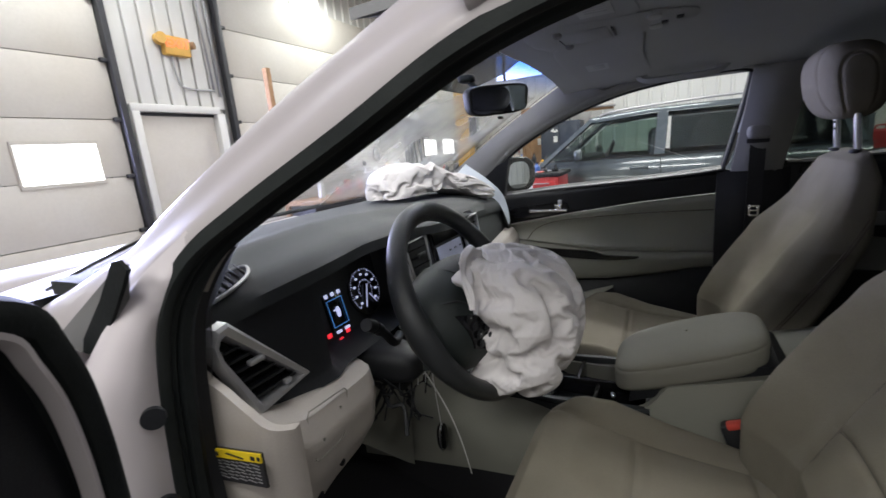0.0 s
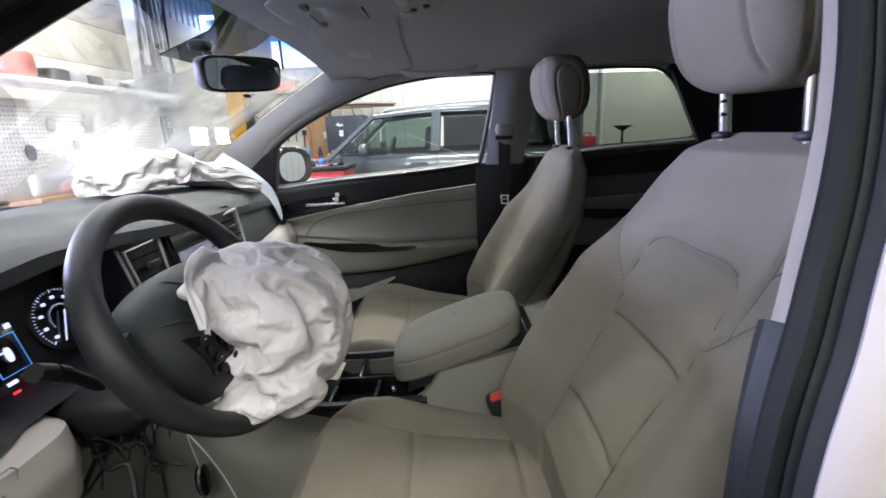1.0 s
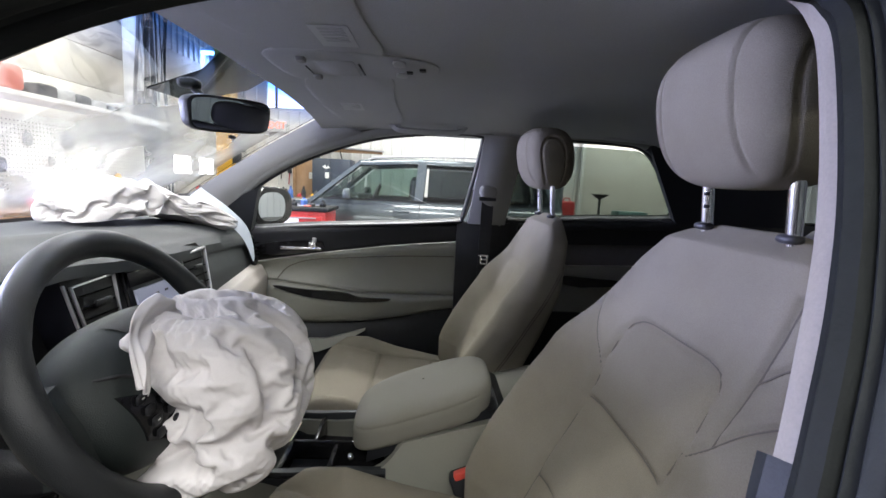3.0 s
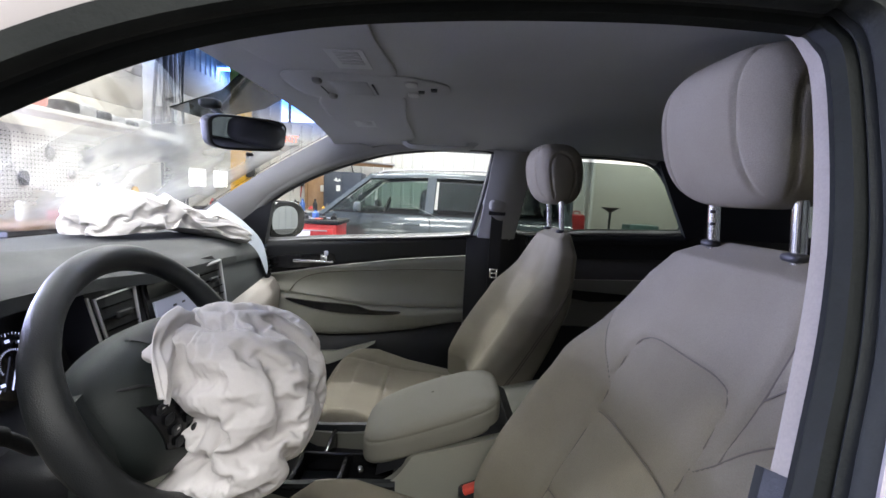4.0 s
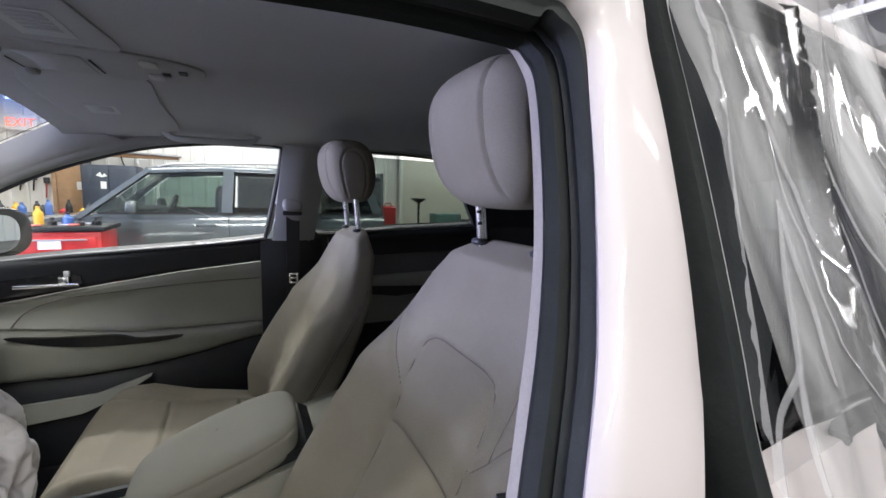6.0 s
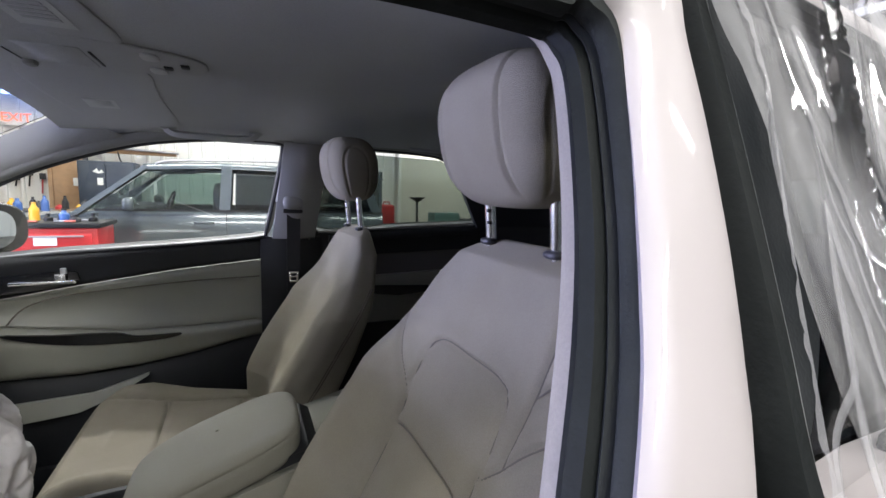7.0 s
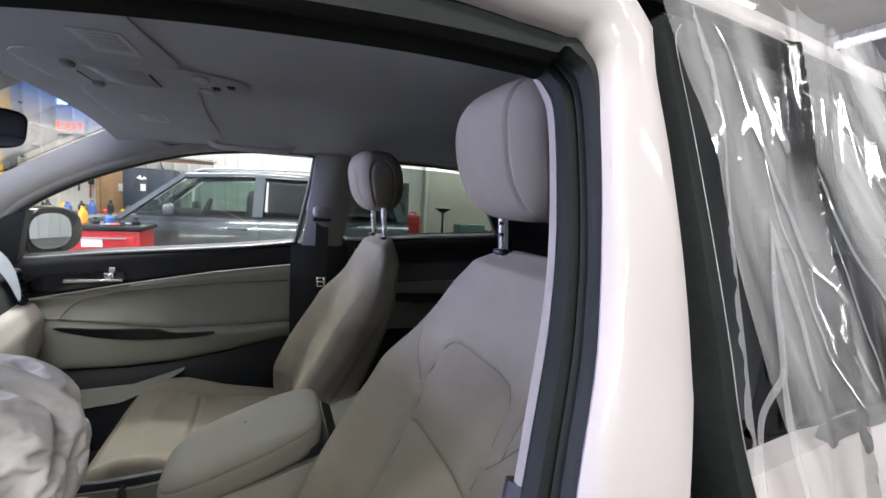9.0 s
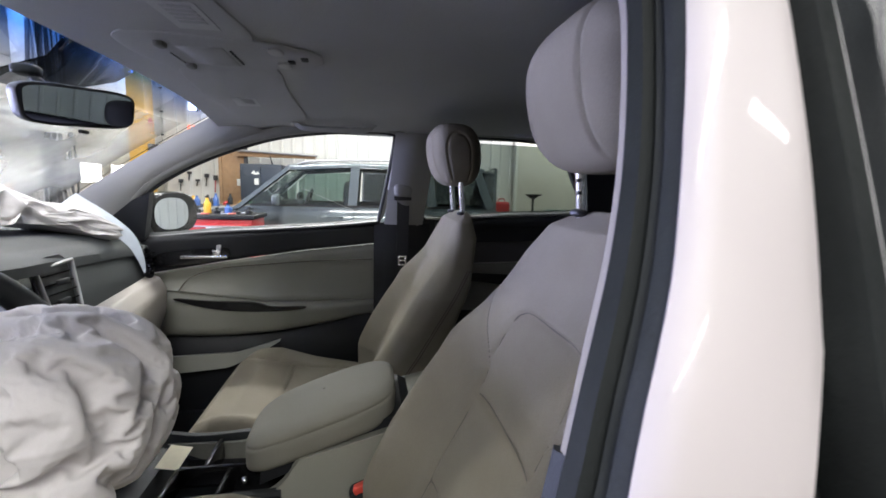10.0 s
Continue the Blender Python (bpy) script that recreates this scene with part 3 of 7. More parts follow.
# windscreen: one curved sheet
def screen(u, v):
    s = 2 * u - 1
    e = screen_edge(v, 1)
    x = s * e.x
    if s < 0:
        e = e.lerp(screen_edge(v, -1), (-s) ** 3)
    bow = (1 - s * s)
    return Vector((x, e.y + 0.075 * bow, e.z + 0.016 * bow))


part("roof_header", slab(lambda u, v: lining(u, 1.0).lerp(screen(u, -0.125), v), 40, 3, (0, 0.0, 0.006)), HEADLINER, car, "grey felt header over the windscreen")
ws = part("windscreen", slab(lambda u, v: screen(u, -0.13 + 1.13 * v), 28, 18, (0, 0.002, 0.004)), WIND, car, "cracked windscreen with a blue sun band")
ws.visible_shadow = False
# black sensor patch behind the mirror, with its pointed corner
def on_screen(x, t, lift=-0.006):
    s = x / screen_edge(t, 1).x
    p = screen((s + 1) / 2, t)
    return Vector((p.x, p.y - 0.002, p.z + lift))


patch = [(-0.012, 0.15), (0.13, 0.147), (0.20, -0.007), (0.19, -0.095), (-0.015, -0.095), (0.02, 0.0)]
part("sensor_patch", plate([on_screen(x, t) for x, t in patch], (0, -0.001, -0.002)), DOTS, ws, "dark dotted sensor patch", smooth=False).visible_shadow = False
# cracks that fan out where the passenger airbag struck the glass
rnd = random.Random(4)
crack = bmesh.new()
for i in range(16):
    a = rnd.uniform(0, 2 * math.pi)
    cx, ct = (0.44 + rnd.uniform(-0.03, 0.03), 0.66 + rnd.uniform(-0.04, 0.04)) if i % 2 else (0.18, 0.34)
    r0, r1 = rnd.uniform(0.0, 0.06), rnd.uniform(0.07, 0.19)
    pts = []
    for k in range(5):
        r = r0 + (r1 - r0) * k / 4
        pts.append(on_screen(min(0.58, cx + r * math.cos(a) + rnd.uniform(-0.006, 0.006)), min(0.95, ct + 1.1 * r * math.sin(a)), -0.002))
    tube(pts, 0.0004, 4, crack)
part("crack", crack, LABEL_WHITE, ws, "white cracks in the glass")
# white haze sheet: powder, and windscreen glare put in as colour
pw_ = part("powder_film", grid(lambda u, v: screen(0.42 + 0.54 * u, 0.10 + 0.85 * v) + Vector((0, -0.004, -0.003)), 14, 14), HAZE, ws, "white haze of powder and painted glare on the glass")
pw_.visible_shadow = False
part("windscreen_frit", slab(lambda u, v: screen(u, -0.13 + 0.025 * v) + Vector((0, -0.001, -0.003)), 28, 2, (0, 0, -0.001)), BLACK, ws)

# floor, tunnel, firewall, sills
part("cabin_floor", slab(lambda u, v: (-0.74 + 1.48 * u, -1.7 + 2.9 * v, 0.36 + 0.10 * max(0, v - 0.86) / 0.14), 8, 12, (0, 0, -0.03)), CARPET, car, "black cabin carpet")
part("firewall", slab(lambda u, v: (-0.72 + 1.44 * u, 1.24 + 0.02 * v, 0.36 + 0.72 * v), 6, 6, (0, 0.02, 0)), CARPET, car)
part("passenger_sill", box((0.745, -0.10, 0.41), (0.12, 2.5, 0.12), 0.02), BLACK, car)
part("sill", box((-0.755, 0.30, 0.40), (0.13, 1.5, 0.12), 0.02), PAINT_IN, car)
part("underbody", box((0, 0.2, 0.30), (1.6, 4.2, 0.10), 0.02), STEEL_DARK, car)
for sx in (-0.80, 0.80):
    for yy in (1.62, -1.05):
        tyre = part("tyre", disc((sx, yy, 0.335), 0.335, 0.22, (1, 0, 0), 36), RUBBER, car)
        part("wheel_rim", disc((sx + math.copysign(0.012, sx), yy, 0.335), 0.225, 0.225, (1, 0, 0), 28), SILVER, tyre)
part("nose", box((0, 2.25, 0.70), (1.62, 0.50, 0.60), 0.12, seg=4), PAINT, car)

# passenger-side centre pillar: grey upper trim, black lower trim
part("passenger_centre_pillar_trim", slab(lambda u, v: side(0.10 + 0.130 * u - 0.030 * v, 1.115 + 0.29 * v, -0.030 - 0.016 * math.sin(math.pi * u)), 8, 10, (0.02, 0, 0)), PILLAR, car, "pale grey centre pillar trim")
part("passenger_lower_pillar_trim", slab(lambda u, v: (0.690 - 0.02 * math.sin(math.pi * u), 0.075 + 0.19 * u, 0.40 + 0.72 * v), 8, 8, (0.02, 0, 0)), BLACK, car, "black lower pillar trim")
# rear pillar trims, rear shelf area and tail
for s in (-1, 1):
    part("rear_pillar_trim", slab(lambda u, v: side(-0.50 - 0.42 * u + 0.17 * v, 1.15 + 0.245 * v, -0.03 - 0.03 * u, s), 8, 8, (s * 0.02, 0, 0)), BLACK if s > 0 else PILLAR, car)
    part("rear_quarter_trim", slab(lambda u, v: (s * 0.69, -1.85 + 1.26 * u, 0.40 + 0.77 * v), 6, 6, (s * 0.02, 0, 0)), BLACK, car)
    part("rear_quarter_upper", slab(lambda u, v: side(-1.75 + 0.42 * u, 1.15 + 0.235 * v, -0.04, s), 6, 4, (s * 0.02, 0, 0)), PILLAR, car)
    g = part("quarter_glass", slab(lambda u, v: side(-1.36 + 0.46 * u + 0.14 * v * (u - 0.0), 1.16 + 0.20 * v, -0.025, s), 4, 4, (s * 0.004, 0, 0)), TINT_DARK, car)
    g.visible_shadow = False
tail = part("tailgate", slab(lambda u, v: (-0.70 + 1.40 * u, -1.86 - 0.03 * math.sin(math.pi * u), 0.40 + 0.74 * v), 8, 6, (0, -0.03, 0)), BLACK, car)
rg = part("rear_glass", slab(lambda u, v: (-0.60 + 1.20 * u, -1.86 + 0.16 * v, 1.14 + 0.24 * v), 6, 4, (0, -0.004, 0)), TINT_DARK, car)
rg.visible_shadow = False


# ---- doors ----
def strip(y0, y1, zb, zt, xf, nu=40, nv=16, depth=(0.015, 0, 0)):
    """A panel between two lines over y, standing at x = xf(y, z, v)."""
    def fn(u, v):
        y = y0 + (y1 - y0) * u
        z = zb(y) + (zt(y) - zb(y)) * v
        return Vector((xf(y, z, v), y, z))
    return slab(fn, nu, nv, depth)


def belt(y):
    return lerp([-0.55, 0.1, 0.26, 1.04], [1.168, 1.125, 1.112, 1.058], y)


def band_low(y):
    return lerp([0.24, 0.5, 0.75, 0.98, 1.06], [1.048, 1.022, 0.985, 0.945, 0.93], y)


pdoor = thing("passenger_door", (0.72, 0.62, 0.40), "closed passenger door with black top and beige panel", "car door")


def under(ob, parent):
    """Keeps an object where it is in the world under a parent that stands elsewhere."""
    ob.parent = parent
    ob.matrix_parent_inverse = parent.matrix_world.inverted() if parent.parent else Matrix.Translation(-parent.location)
    return ob


def dpart(name, bm, mat, parent, label="", **k):
    return under(part(name, bm, mat, None, label, **k), parent)


def round_edge(v, r=0.06, d=0.018):
    return d * (max(0, (r - v) / r) ** 2 + max(0, (v - 1 + r) / r) ** 2)


dpart("top_panel", strip(0.245, 1.06, band_low, belt, lambda y, z, v: 0.693 + 0.012 * (1 - v) + 0.004 * max(0, v - 0.85) / 0.15 + round_edge(v, 0.1, 0.006)), BLACK, pdoor, "black upper door panel")


def insert_x(y, z, v):
    # soft hollow behind the armrest and a raised lip below it
    return 0.710 + 0.014 * math.sin(math.pi * min(1, v * 1.1)) + round_edge(v, 0.05, 0.006)


def arm_top(y):
    return lerp([0.24, 0.40, 0.50, 0.63, 0.90, 1.06], [0.846, 0.842, 0.842, 0.842, 0.877, 0.892], y)


def arm_low(y):
    return lerp([0.24, 0.33, 0.45, 0.60, 0.75, 0.90, 1.06], [0.800, 0.785, 0.758, 0.735, 0.725, 0.728, 0.735], y)


dpart("insert_panel", strip(0.245, 1.06, arm_top, lambda y: band_low(y) - 0.004, insert_x), CREAM, pdoor, "beige door insert")


def arm_x(y, z, v):
    fat = lerp([0.24, 0.36, 0.55, 0.85, 1.0, 1.06], [0.012, 0.030, 0.046, 0.046, 0.02, 0.0], y)
    return 0.712 - fat * (1 - (2 * min(1, v * 1.02) - 1) ** 4) ** 0.5 * (0.55 + 0.45 * v)


dpart("armrest", strip(0.245, 1.06, arm_low, lambda y: arm_top(y) - 0.003, arm_x, 48, 20), CREAM, pdoor, "beige door armrest")


def crease(points, x, r, name, mat, parent, label=""):
    return dpart(name, tube(smooth_path([(x, y, z) for y, z in points], 6), r, 6), mat, parent, label)


# curved fold in the insert panel above the armrest, its shade a dark cord
crease([(0.90, 0.885), (0.86, 0.93), (0.78, 0.958), (0.64, 0.972), (0.45, 0.985), (0.27, 0.99)], 0.7025, 0.0022, "fold_line", STITCH, pdoor)
pull = [(0.905, 0.866), (0.80, 0.857), (0.66, 0.850), (0.60, 0.834), (0.495, 0.832), (0.52, 0.822), (0.60, 0.818), (0.72, 0.822), (0.82, 0.838)]
dpart("pull_pocket", plate([(0.666, p[0], p[1]) for p in smooth_path([(y, z, 0) for y, z in pull], 4, True)], (0.012, 0, 0)), GLOSS_BLACK, pdoor, "gloss black pull pocket", smooth=False)
dpart("lower_panel", strip(0.245, 1.06, lambda y: 0.40, lambda y: arm_low(y) - 0.004, lambda y, z, v: 0.722 - 0.03 * math.sin(math.pi * min(1, v)) ** 0.7), BLACK, pdoor, "black lower door panel")
dpart("pocket_lip", strip(0.58, 1.05, lambda y: lerp([0.58, 0.66, 0.75, 1.05], [0.712, 0.662, 0.625, 0.60], y), lambda y: lerp([0.58, 0.66, 0.72, 1.05], [0.714, 0.690, 0.672, 0.660], y), lambda y, z, v: 0.672 + 0.01 * v), CREAM, pdoor, "beige lip of the door pocket")
# inner handle in its cup
cup = [(0.97, 0.985), (0.93, 1.015), (0.76, 1.030), (0.735, 1.015), (0.75, 0.994), (0.90, 0.972)]
dpart("handle_cup", plate([(0.690, p[0], p[1]) for p in smooth_path([(y, z, 0) for y, z in cup], 4, True)], (0.006, 0, 0)), GLOSS_BLACK, pdoor, "black handle cup", smooth=False)
hd = box((0.682, 0.81, 1.001), (0.010, 0.145, 0.011), 0.004)
box((0.684, 0.772, 1.010), (0.012, 0.026, 0.030), 0.004, hd)
dpart("door_handle", hd, CHROME, pdoor, "chrome inner door handle")
dpart("lock_switch", box((0.686, 0.765, 1.032), (0.008, 0.014, 0.016), 0.002), SILVER, pdoor)
# window frame and pane
pw = smooth_path([side(y, z, -0.004) for y, z in P_WINDOW], 5, True)
dpart("window_frame", sweep(pw, [(0.0, -0.004), (-0.008, -0.003), (-0.011, 0.001), (-0.009, 0.006), (0.0, 0.008), (0.03, 0.02), (0.03, -0.002)], Vector((1, 0, 0.35)), True), BLACK, pdoor, "thin black window seal")
dpart("window_surround", sweep(pw[4:10 * 5 + 2], [(0.0, 0.005), (-0.014, 0.006), (-0.021, 0.012), (-0.024, 0.022), (-0.022, 0.036), (0.0, 0.038), (0.02, 0.02)], Vector((1, 0, 0.35))), PILLAR, pdoor, "grey trim over the window")
dpart("window_bead", sweep(pw, [(0.001, -0.0040), (-0.002, -0.0043), (-0.003, -0.0038), (-0.003, -0.002), (0.001, -0.002)], Vector((1, 0, 0.35)), True), GALV_TRIM, pdoor, "bright window bead")


def pane(path, off, depth):
    c = sum(path, Vector()) / len(path)
    bm = bmesh.new()
    d = Vector((depth, 0, 0))
    rings = []
    for k in (0, 1):
        cv = bm.verts.new(c + d * k)
        vs = [bm.verts.new(p + d * k) for p in path]
        for i in range(len(vs)):
            f = (cv, vs[i], vs[(i + 1) % len(vs)])
            bm.faces.new(f if k else f[::-1])
        rings.append(vs)
    for i in range(len(path)):
        j = (i + 1) % len(path)
        bm.faces.new((rings[0][i], rings[0][j], rings[1][j], rings[1][i]))
    return bm


g = dpart("window_pane", pane([p + Vector((0.010, 0, 0)) for p in pw], 0, 0.004), CLEAR, pdoor)
g.visible_shadow = False
# black sail panel in front of the window, with a tweeter grille
sail = [(1.10, 1.045), (0.985, 1.055), (0.935, 1.205), (0.985, 1.185), (1.06, 1.13)]
dpart("sail_panel", plate([side(y, z, -0.034) for y, z in sail], (0.03, 0, 0)), BLACK, pdoor, "black triangular sail panel", smooth=False)

# rear passenger door with its lowered, tinted pane
rdoor = thing("rear_passenger_door", (0.72, -0.2, 0.40), "closed rear passenger door with its tinted window not quite shut", "car door")
R_WINDOW = [(0.092, 1.140), (0.088, 1.28), (0.070, 1.378), (0.045, 1.402), (-0.06, 1.405), (-0.22, 1.400), (-0.318, 1.385), (-0.40, 1.318), (-0.485, 1.218), (-0.495, 1.172), (-0.45, 1.162), (-0.20, 1.152)]
rw = smooth_path([side(y, z, -0.004) for y, z in R_WINDOW], 5, True)
dpart("window_frame", sweep(rw, [(0.0, -0.004), (-0.008, -0.003), (-0.011, 0.001), (-0.009, 0.006), (0.0, 0.008), (0.03, 0.02), (0.03, -0.002)], Vector((1, 0, 0.35)), True), BLACK, rdoor, "thin black window seal")
dpart("window_surround", sweep(rw[0:6 * 5 + 1], [(0.0, 0.005), (-0.014, 0.006), (-0.021, 0.012), (-0.024, 0.022), (-0.022, 0.036), (0.0, 0.038), (0.02, 0.02)], Vector((1, 0, 0.35))), PILLAR, rdoor, "grey trim over the window")
dpart("rear_surround", sweep(rw[6 * 5:], [(0.0, 0.005), (-0.014, 0.006), (-0.021, 0.012), (-0.024, 0.022), (-0.022, 0.036), (0.0, 0.038), (0.02, 0.02)], Vector((1, 0, 0.35))), BLACK, rdoor, "black trim behind the window")
dpart("window_bead", sweep(smooth_path([side(y, z, -0.012) for y, z in ((0.088, 1.136), (-0.2, 1.147), (-0.49, 1.158))], 5), [(0, -0.003), (-0.006, -0.003), (-0.006, 0.003), (0, 0.003)], Vector((1, 0, 0))), GALV_TRIM, rdoor, "bright belt bead")
low_pane = [Vector((p.x + 0.012 + (0.42 * max(0, p.z - 1.366)), p.y, min(p.z, 1.394 - 0.02 * (0.09 - p.y)))) for p in rw]
g = dpart("window_pane", pane(low_pane, 0, 0.004), TINT, rdoor, "grey-green tinted pane")
g.visible_shadow = False
dpart("top_panel", strip(-0.62, 0.115, lambda y: 1.045 + 0.03 * (0.1 - y), lambda y: belt(y) + 0.006, lambda y, z, v: 0.690 + 0.01 * (1 - v)), BLACK, rdoor)
dpart("insert_panel", strip(-0.62, 0.115, lambda y: 0.80, lambda y: 0.965 + 0.03 * (0.1 - y), lambda y, z, v: 0.705 + 0.010 * math.sin(math.pi * v)), CREAM, rdoor)
dpart("dark_insert", strip(-0.62, 0.115, lambda y: 0.968 + 0.03 * (0.1 - y), lambda y: 1.046 + 0.03 * (0.1 - y), lambda y, z, v: 0.709), DARK_FABRIC, rdoor, "dark cloth insert")
dpart("pull_pocket", plate([(0.696, y, z) for y, z in ((-0.05, 0.94), (-0.34, 0.925), (-0.36, 0.905), (-0.20, 0.895), (-0.05, 0.915))], (0.01, 0, 0)), GLOSS_BLACK, rdoor, smooth=False)
dpart("lower_panel", strip(-0.62, 0.115, lambda y: 0.40, lambda y: 0.797, lambda y, z, v: 0.705), BLACK, rdoor)
dpart("outer_skin", slab(lambda u, v: (0.80 + 0.08 * math.sin(math.pi * v), -0.62 + 0.74 * u, 0.40 + 0.62 * v), 6, 8, (0.01, 0, 0)), PAINT, rdoor)
dpart("door_handle", box((0.680, -0.02, 1.075), (0.014, 0.075, 0.012), 0.004), CHROME, rdoor)
dpart("outer_skin", slab(lambda u, v: (0.80 + 0.08 * math.sin(math.pi * v), 0.24 + 0.82 * u, 0.40 + 0.58 * v), 6, 8, (0.01, 0, 0)), PAINT, pdoor)

# door mirror outside the passenger window
dm = thing("door_mirror", (0.80, 1.06, 1.08), "black-edged passenger door mirror with a convex glass", "door mirror")
dmm = Matrix.Translation((0.890, 0.985, 1.130)) @ Matrix.Rotation(radians(-17), 4, "Z")
shell = pillow((0, 0.02, 0), (0.128, 0.060, 0.078), 2.8, 48, 24)
for q in shell.verts:
    q.co.y = max(q.co.y, -0.016)
shell.transform(dmm)
dpart("mirror_shell", shell, GLOSS_BLACK, dm, "dark door mirror shell")
mg = bmesh.new()
ring = [Vector((-0.018 + 0.082 * math.copysign(abs(math.cos(a)) ** 0.8, math.cos(a)), -0.0165, 0.056 * math.copysign(abs(math.sin(a)) ** 0.8, math.sin(a)))) for a in (2 * math.pi * i / 40 for i in range(40))]
plate(ring, (0, -0.003, 0), mg)
mg.transform(dmm)
dpart("mirror_glass", mg, MIRROR, dm, "convex mirror glass", smooth=False)
dpart("mirror_foot", box((0.775, 1.035, 1.085), (0.10, 0.06, 0.05), 0.012), BLACK, dm)

# rear driver-side door: rubber edge, black band, pane, taped plastic film and white skin
ddoor = thing("rear_driver_door", (-0.80, -0.3, 0.40), "closed white rear door, window wrapped in clear plastic film", "car door")


def dside(y, z, off=0.0):
    return side(y, z, off, -1)


def rail_low(y):
    """Height of the rear door window's top edge."""
    return lerp([-1.2, -0.6, -0.25, -0.138, -0.068, 0.017, 0.09, 0.16], [1.20, 1.31, 1.375, 1.398, 1.411, 1.423, 1.430, 1.432], y)


edge = [(0.128, 1.02), (0.135, 1.10), (0.134, 1.165), (0.126, 1.21), (0.118, 1.262), (0.110, 1.325), (0.104, 1.385), (0.094, 1.402)]
ed = smooth_path([dside(y - 0.014, z, 0.054) for y, z in edge], 5)
dpart("edge_seal", sweep(ed, [(0.004, -0.007), (0.010, -0.003), (0.010, 0.006), (0.004, 0.009), (-0.014, 0.008), (-0.014, -0.007)], outward), RUBBER, ddoor, "black rubber door edge seal")


dpart("edge_bead", tube([p + Vector((-0.0085, -0.0085, 0)) for p in ed], 0.0006, 6), GALV, ddoor, "thin grey bead behind the door edge")


def band_y0(z):
    return lerp([1.02, 1.10, 1.165, 1.21, 1.262, 1.325, 1.40], [0.112, 0.117, 0.115, 0.108, 0.100, 0.092, 0.080], z)


dpart("black_band", slab(lambda u, v: dside(band_y0(1.175 + 0.238 * v) - 0.004 - (0.034 + 0.012 * math.sin(math.pi * v)) * min(1, v * 5 + 0.15) ** 0.5 * u, 1.175 + 0.238 * v, 0.056), 4, 24, (0.012, 0, 0)), BLACK_DUSTY, ddoor, "scuffed black window applique")
g = dpart("window_pane", slab(lambda u, v: dside(0.085 - 0.66 * u, 1.160 + (rail_low(0.085 - 0.66 * u) - 1.160) * v, 0.046), 12, 8, (0.004, 0, 0)), TINT_DARK, ddoor, "tinted rear window pane")
g.visible_shadow = False


def skin(u, v):
    z = 1.150 + 0.012 * min(1, u * 8) - 0.72 * v
    return Vector((-(gx(max(z, 1.11)) + 0.056 + 0.06 * math.sin(min(1, v * 1.3) * math.pi * 0.6)), band_y0(max(z, 1.02)) - 0.004 - 0.95 * u, z))


dpart("door_skin", slab(skin, 16, 16, (0.015, 0, 0)), PAINT, ddoor, "white painted door skin")
dpart("belt_strip", sweep(smooth_path([dside(0.040, 1.158, 0.057), dside(-0.04, 1.166, 0.057), dside(-0.62, 1.185, 0.054)], 6), [(0.002, -0.003), (0.002, 0.003), (-0.006, 0.003), (-0.006, -0.003)], outward), BLACK, ddoor)
# roof rail over the rear door
part("rear_roof_rail", slab(lambda u, v: dside(0.165 - 1.30 * u, rail_low(0.165 - 1.30 * u) + 0.003 + 0.062 * v - 0.02 * u * v, 0.052 + 0.010 * math.sin(math.pi * min(1, v * 1.1)) - 0.060 * v * v), 30, 12, (0.03, 0, -0.01)), PAINT, car, "white painted roof rail")
part("drip_strip", sweep(smooth_path([dside(y, rail_low(y) - 0.002, 0.054) for y in (0.105, 0.03, -0.05, -0.14, -0.25, -0.6)], 6), [(0.002, -0.003), (0.004, 0.0), (0.002, 0.004), (-0.01, 0.004), (-0.01, -0.003)], outward), RUBBER, car)


# wrinkled clear film taped over the window
def film(u, v):
    y = 0.090 - 0.72 * u
    z = 1.140 + (rail_low(y) + 0.030 - 1.140) * v + v ** 6 * (0.022 * noise.noise(Vector((y * 30, 0.2, 1.7))) + 0.012 * noise.noise(Vector((y * 90, 0.9, 4.7))))
    n = noise.noise(Vector((y * 9 + z * 7, z * 2.5, 0.3))) * 0.008 + (1 - 2 * abs(noise.noise(Vector((y * 18 + z * 8, z * 2.2, 3.1))))) * 0.004 + (1 - 2 * abs(noise.noise(Vector((y * 42 + z * 16, z * 5, 7.7))))) * 0.003
    fold = 0.010 * max(0, 1 - abs(y - 0.030 + 0.25 * (z - 1.225)) / 0.008) * (z < 1.40)
    lift = 0.010 + n + fold + 0.002 * math.sin(22 * y + 14 * z)
    return dside(y, z, 0.060 + max(0.001, lift))


dpart("plastic_film", grid(film, 280, 80), FILM, ddoor, "wrinkled clear plastic film")


def film_place(y, z, off=0.0):
    u = (0.090 - y) / 0.72
    v = (z - 1.140) / (rail_low(y) - 1.110)
    return film(u, min(1, max(0, v))) + Vector((-off, 0, 0))


# gathered folds, in whiter film that paints their streak highlights
FOLDS = [([(0.058, 1.40), (0.051, 1.338), (0.040, 1.280), (0.022, 1.220), (0.010, 1.185)], 0.0016), ([(0.060, 1.276), (0.056, 1.235), (0.059, 1.190)], 0.0020),
         ([(0.060, 1.274), (0.072, 1.240), (0.082, 1.202), (0.104, 1.180), (0.113, 1.150)], 0.0026), ([(0.082, 1.202), (0.088, 1.180), (0.090, 1.145)], 0.0024),
         ([(-0.066, 1.348), (-0.079, 1.304), (-0.070, 1.25), (-0.080, 1.19)], 0.0014), ([(0.035, 1.37), (0.030, 1.345), (0.026, 1.318)], 0.0040)]
rnd = random.Random(17)
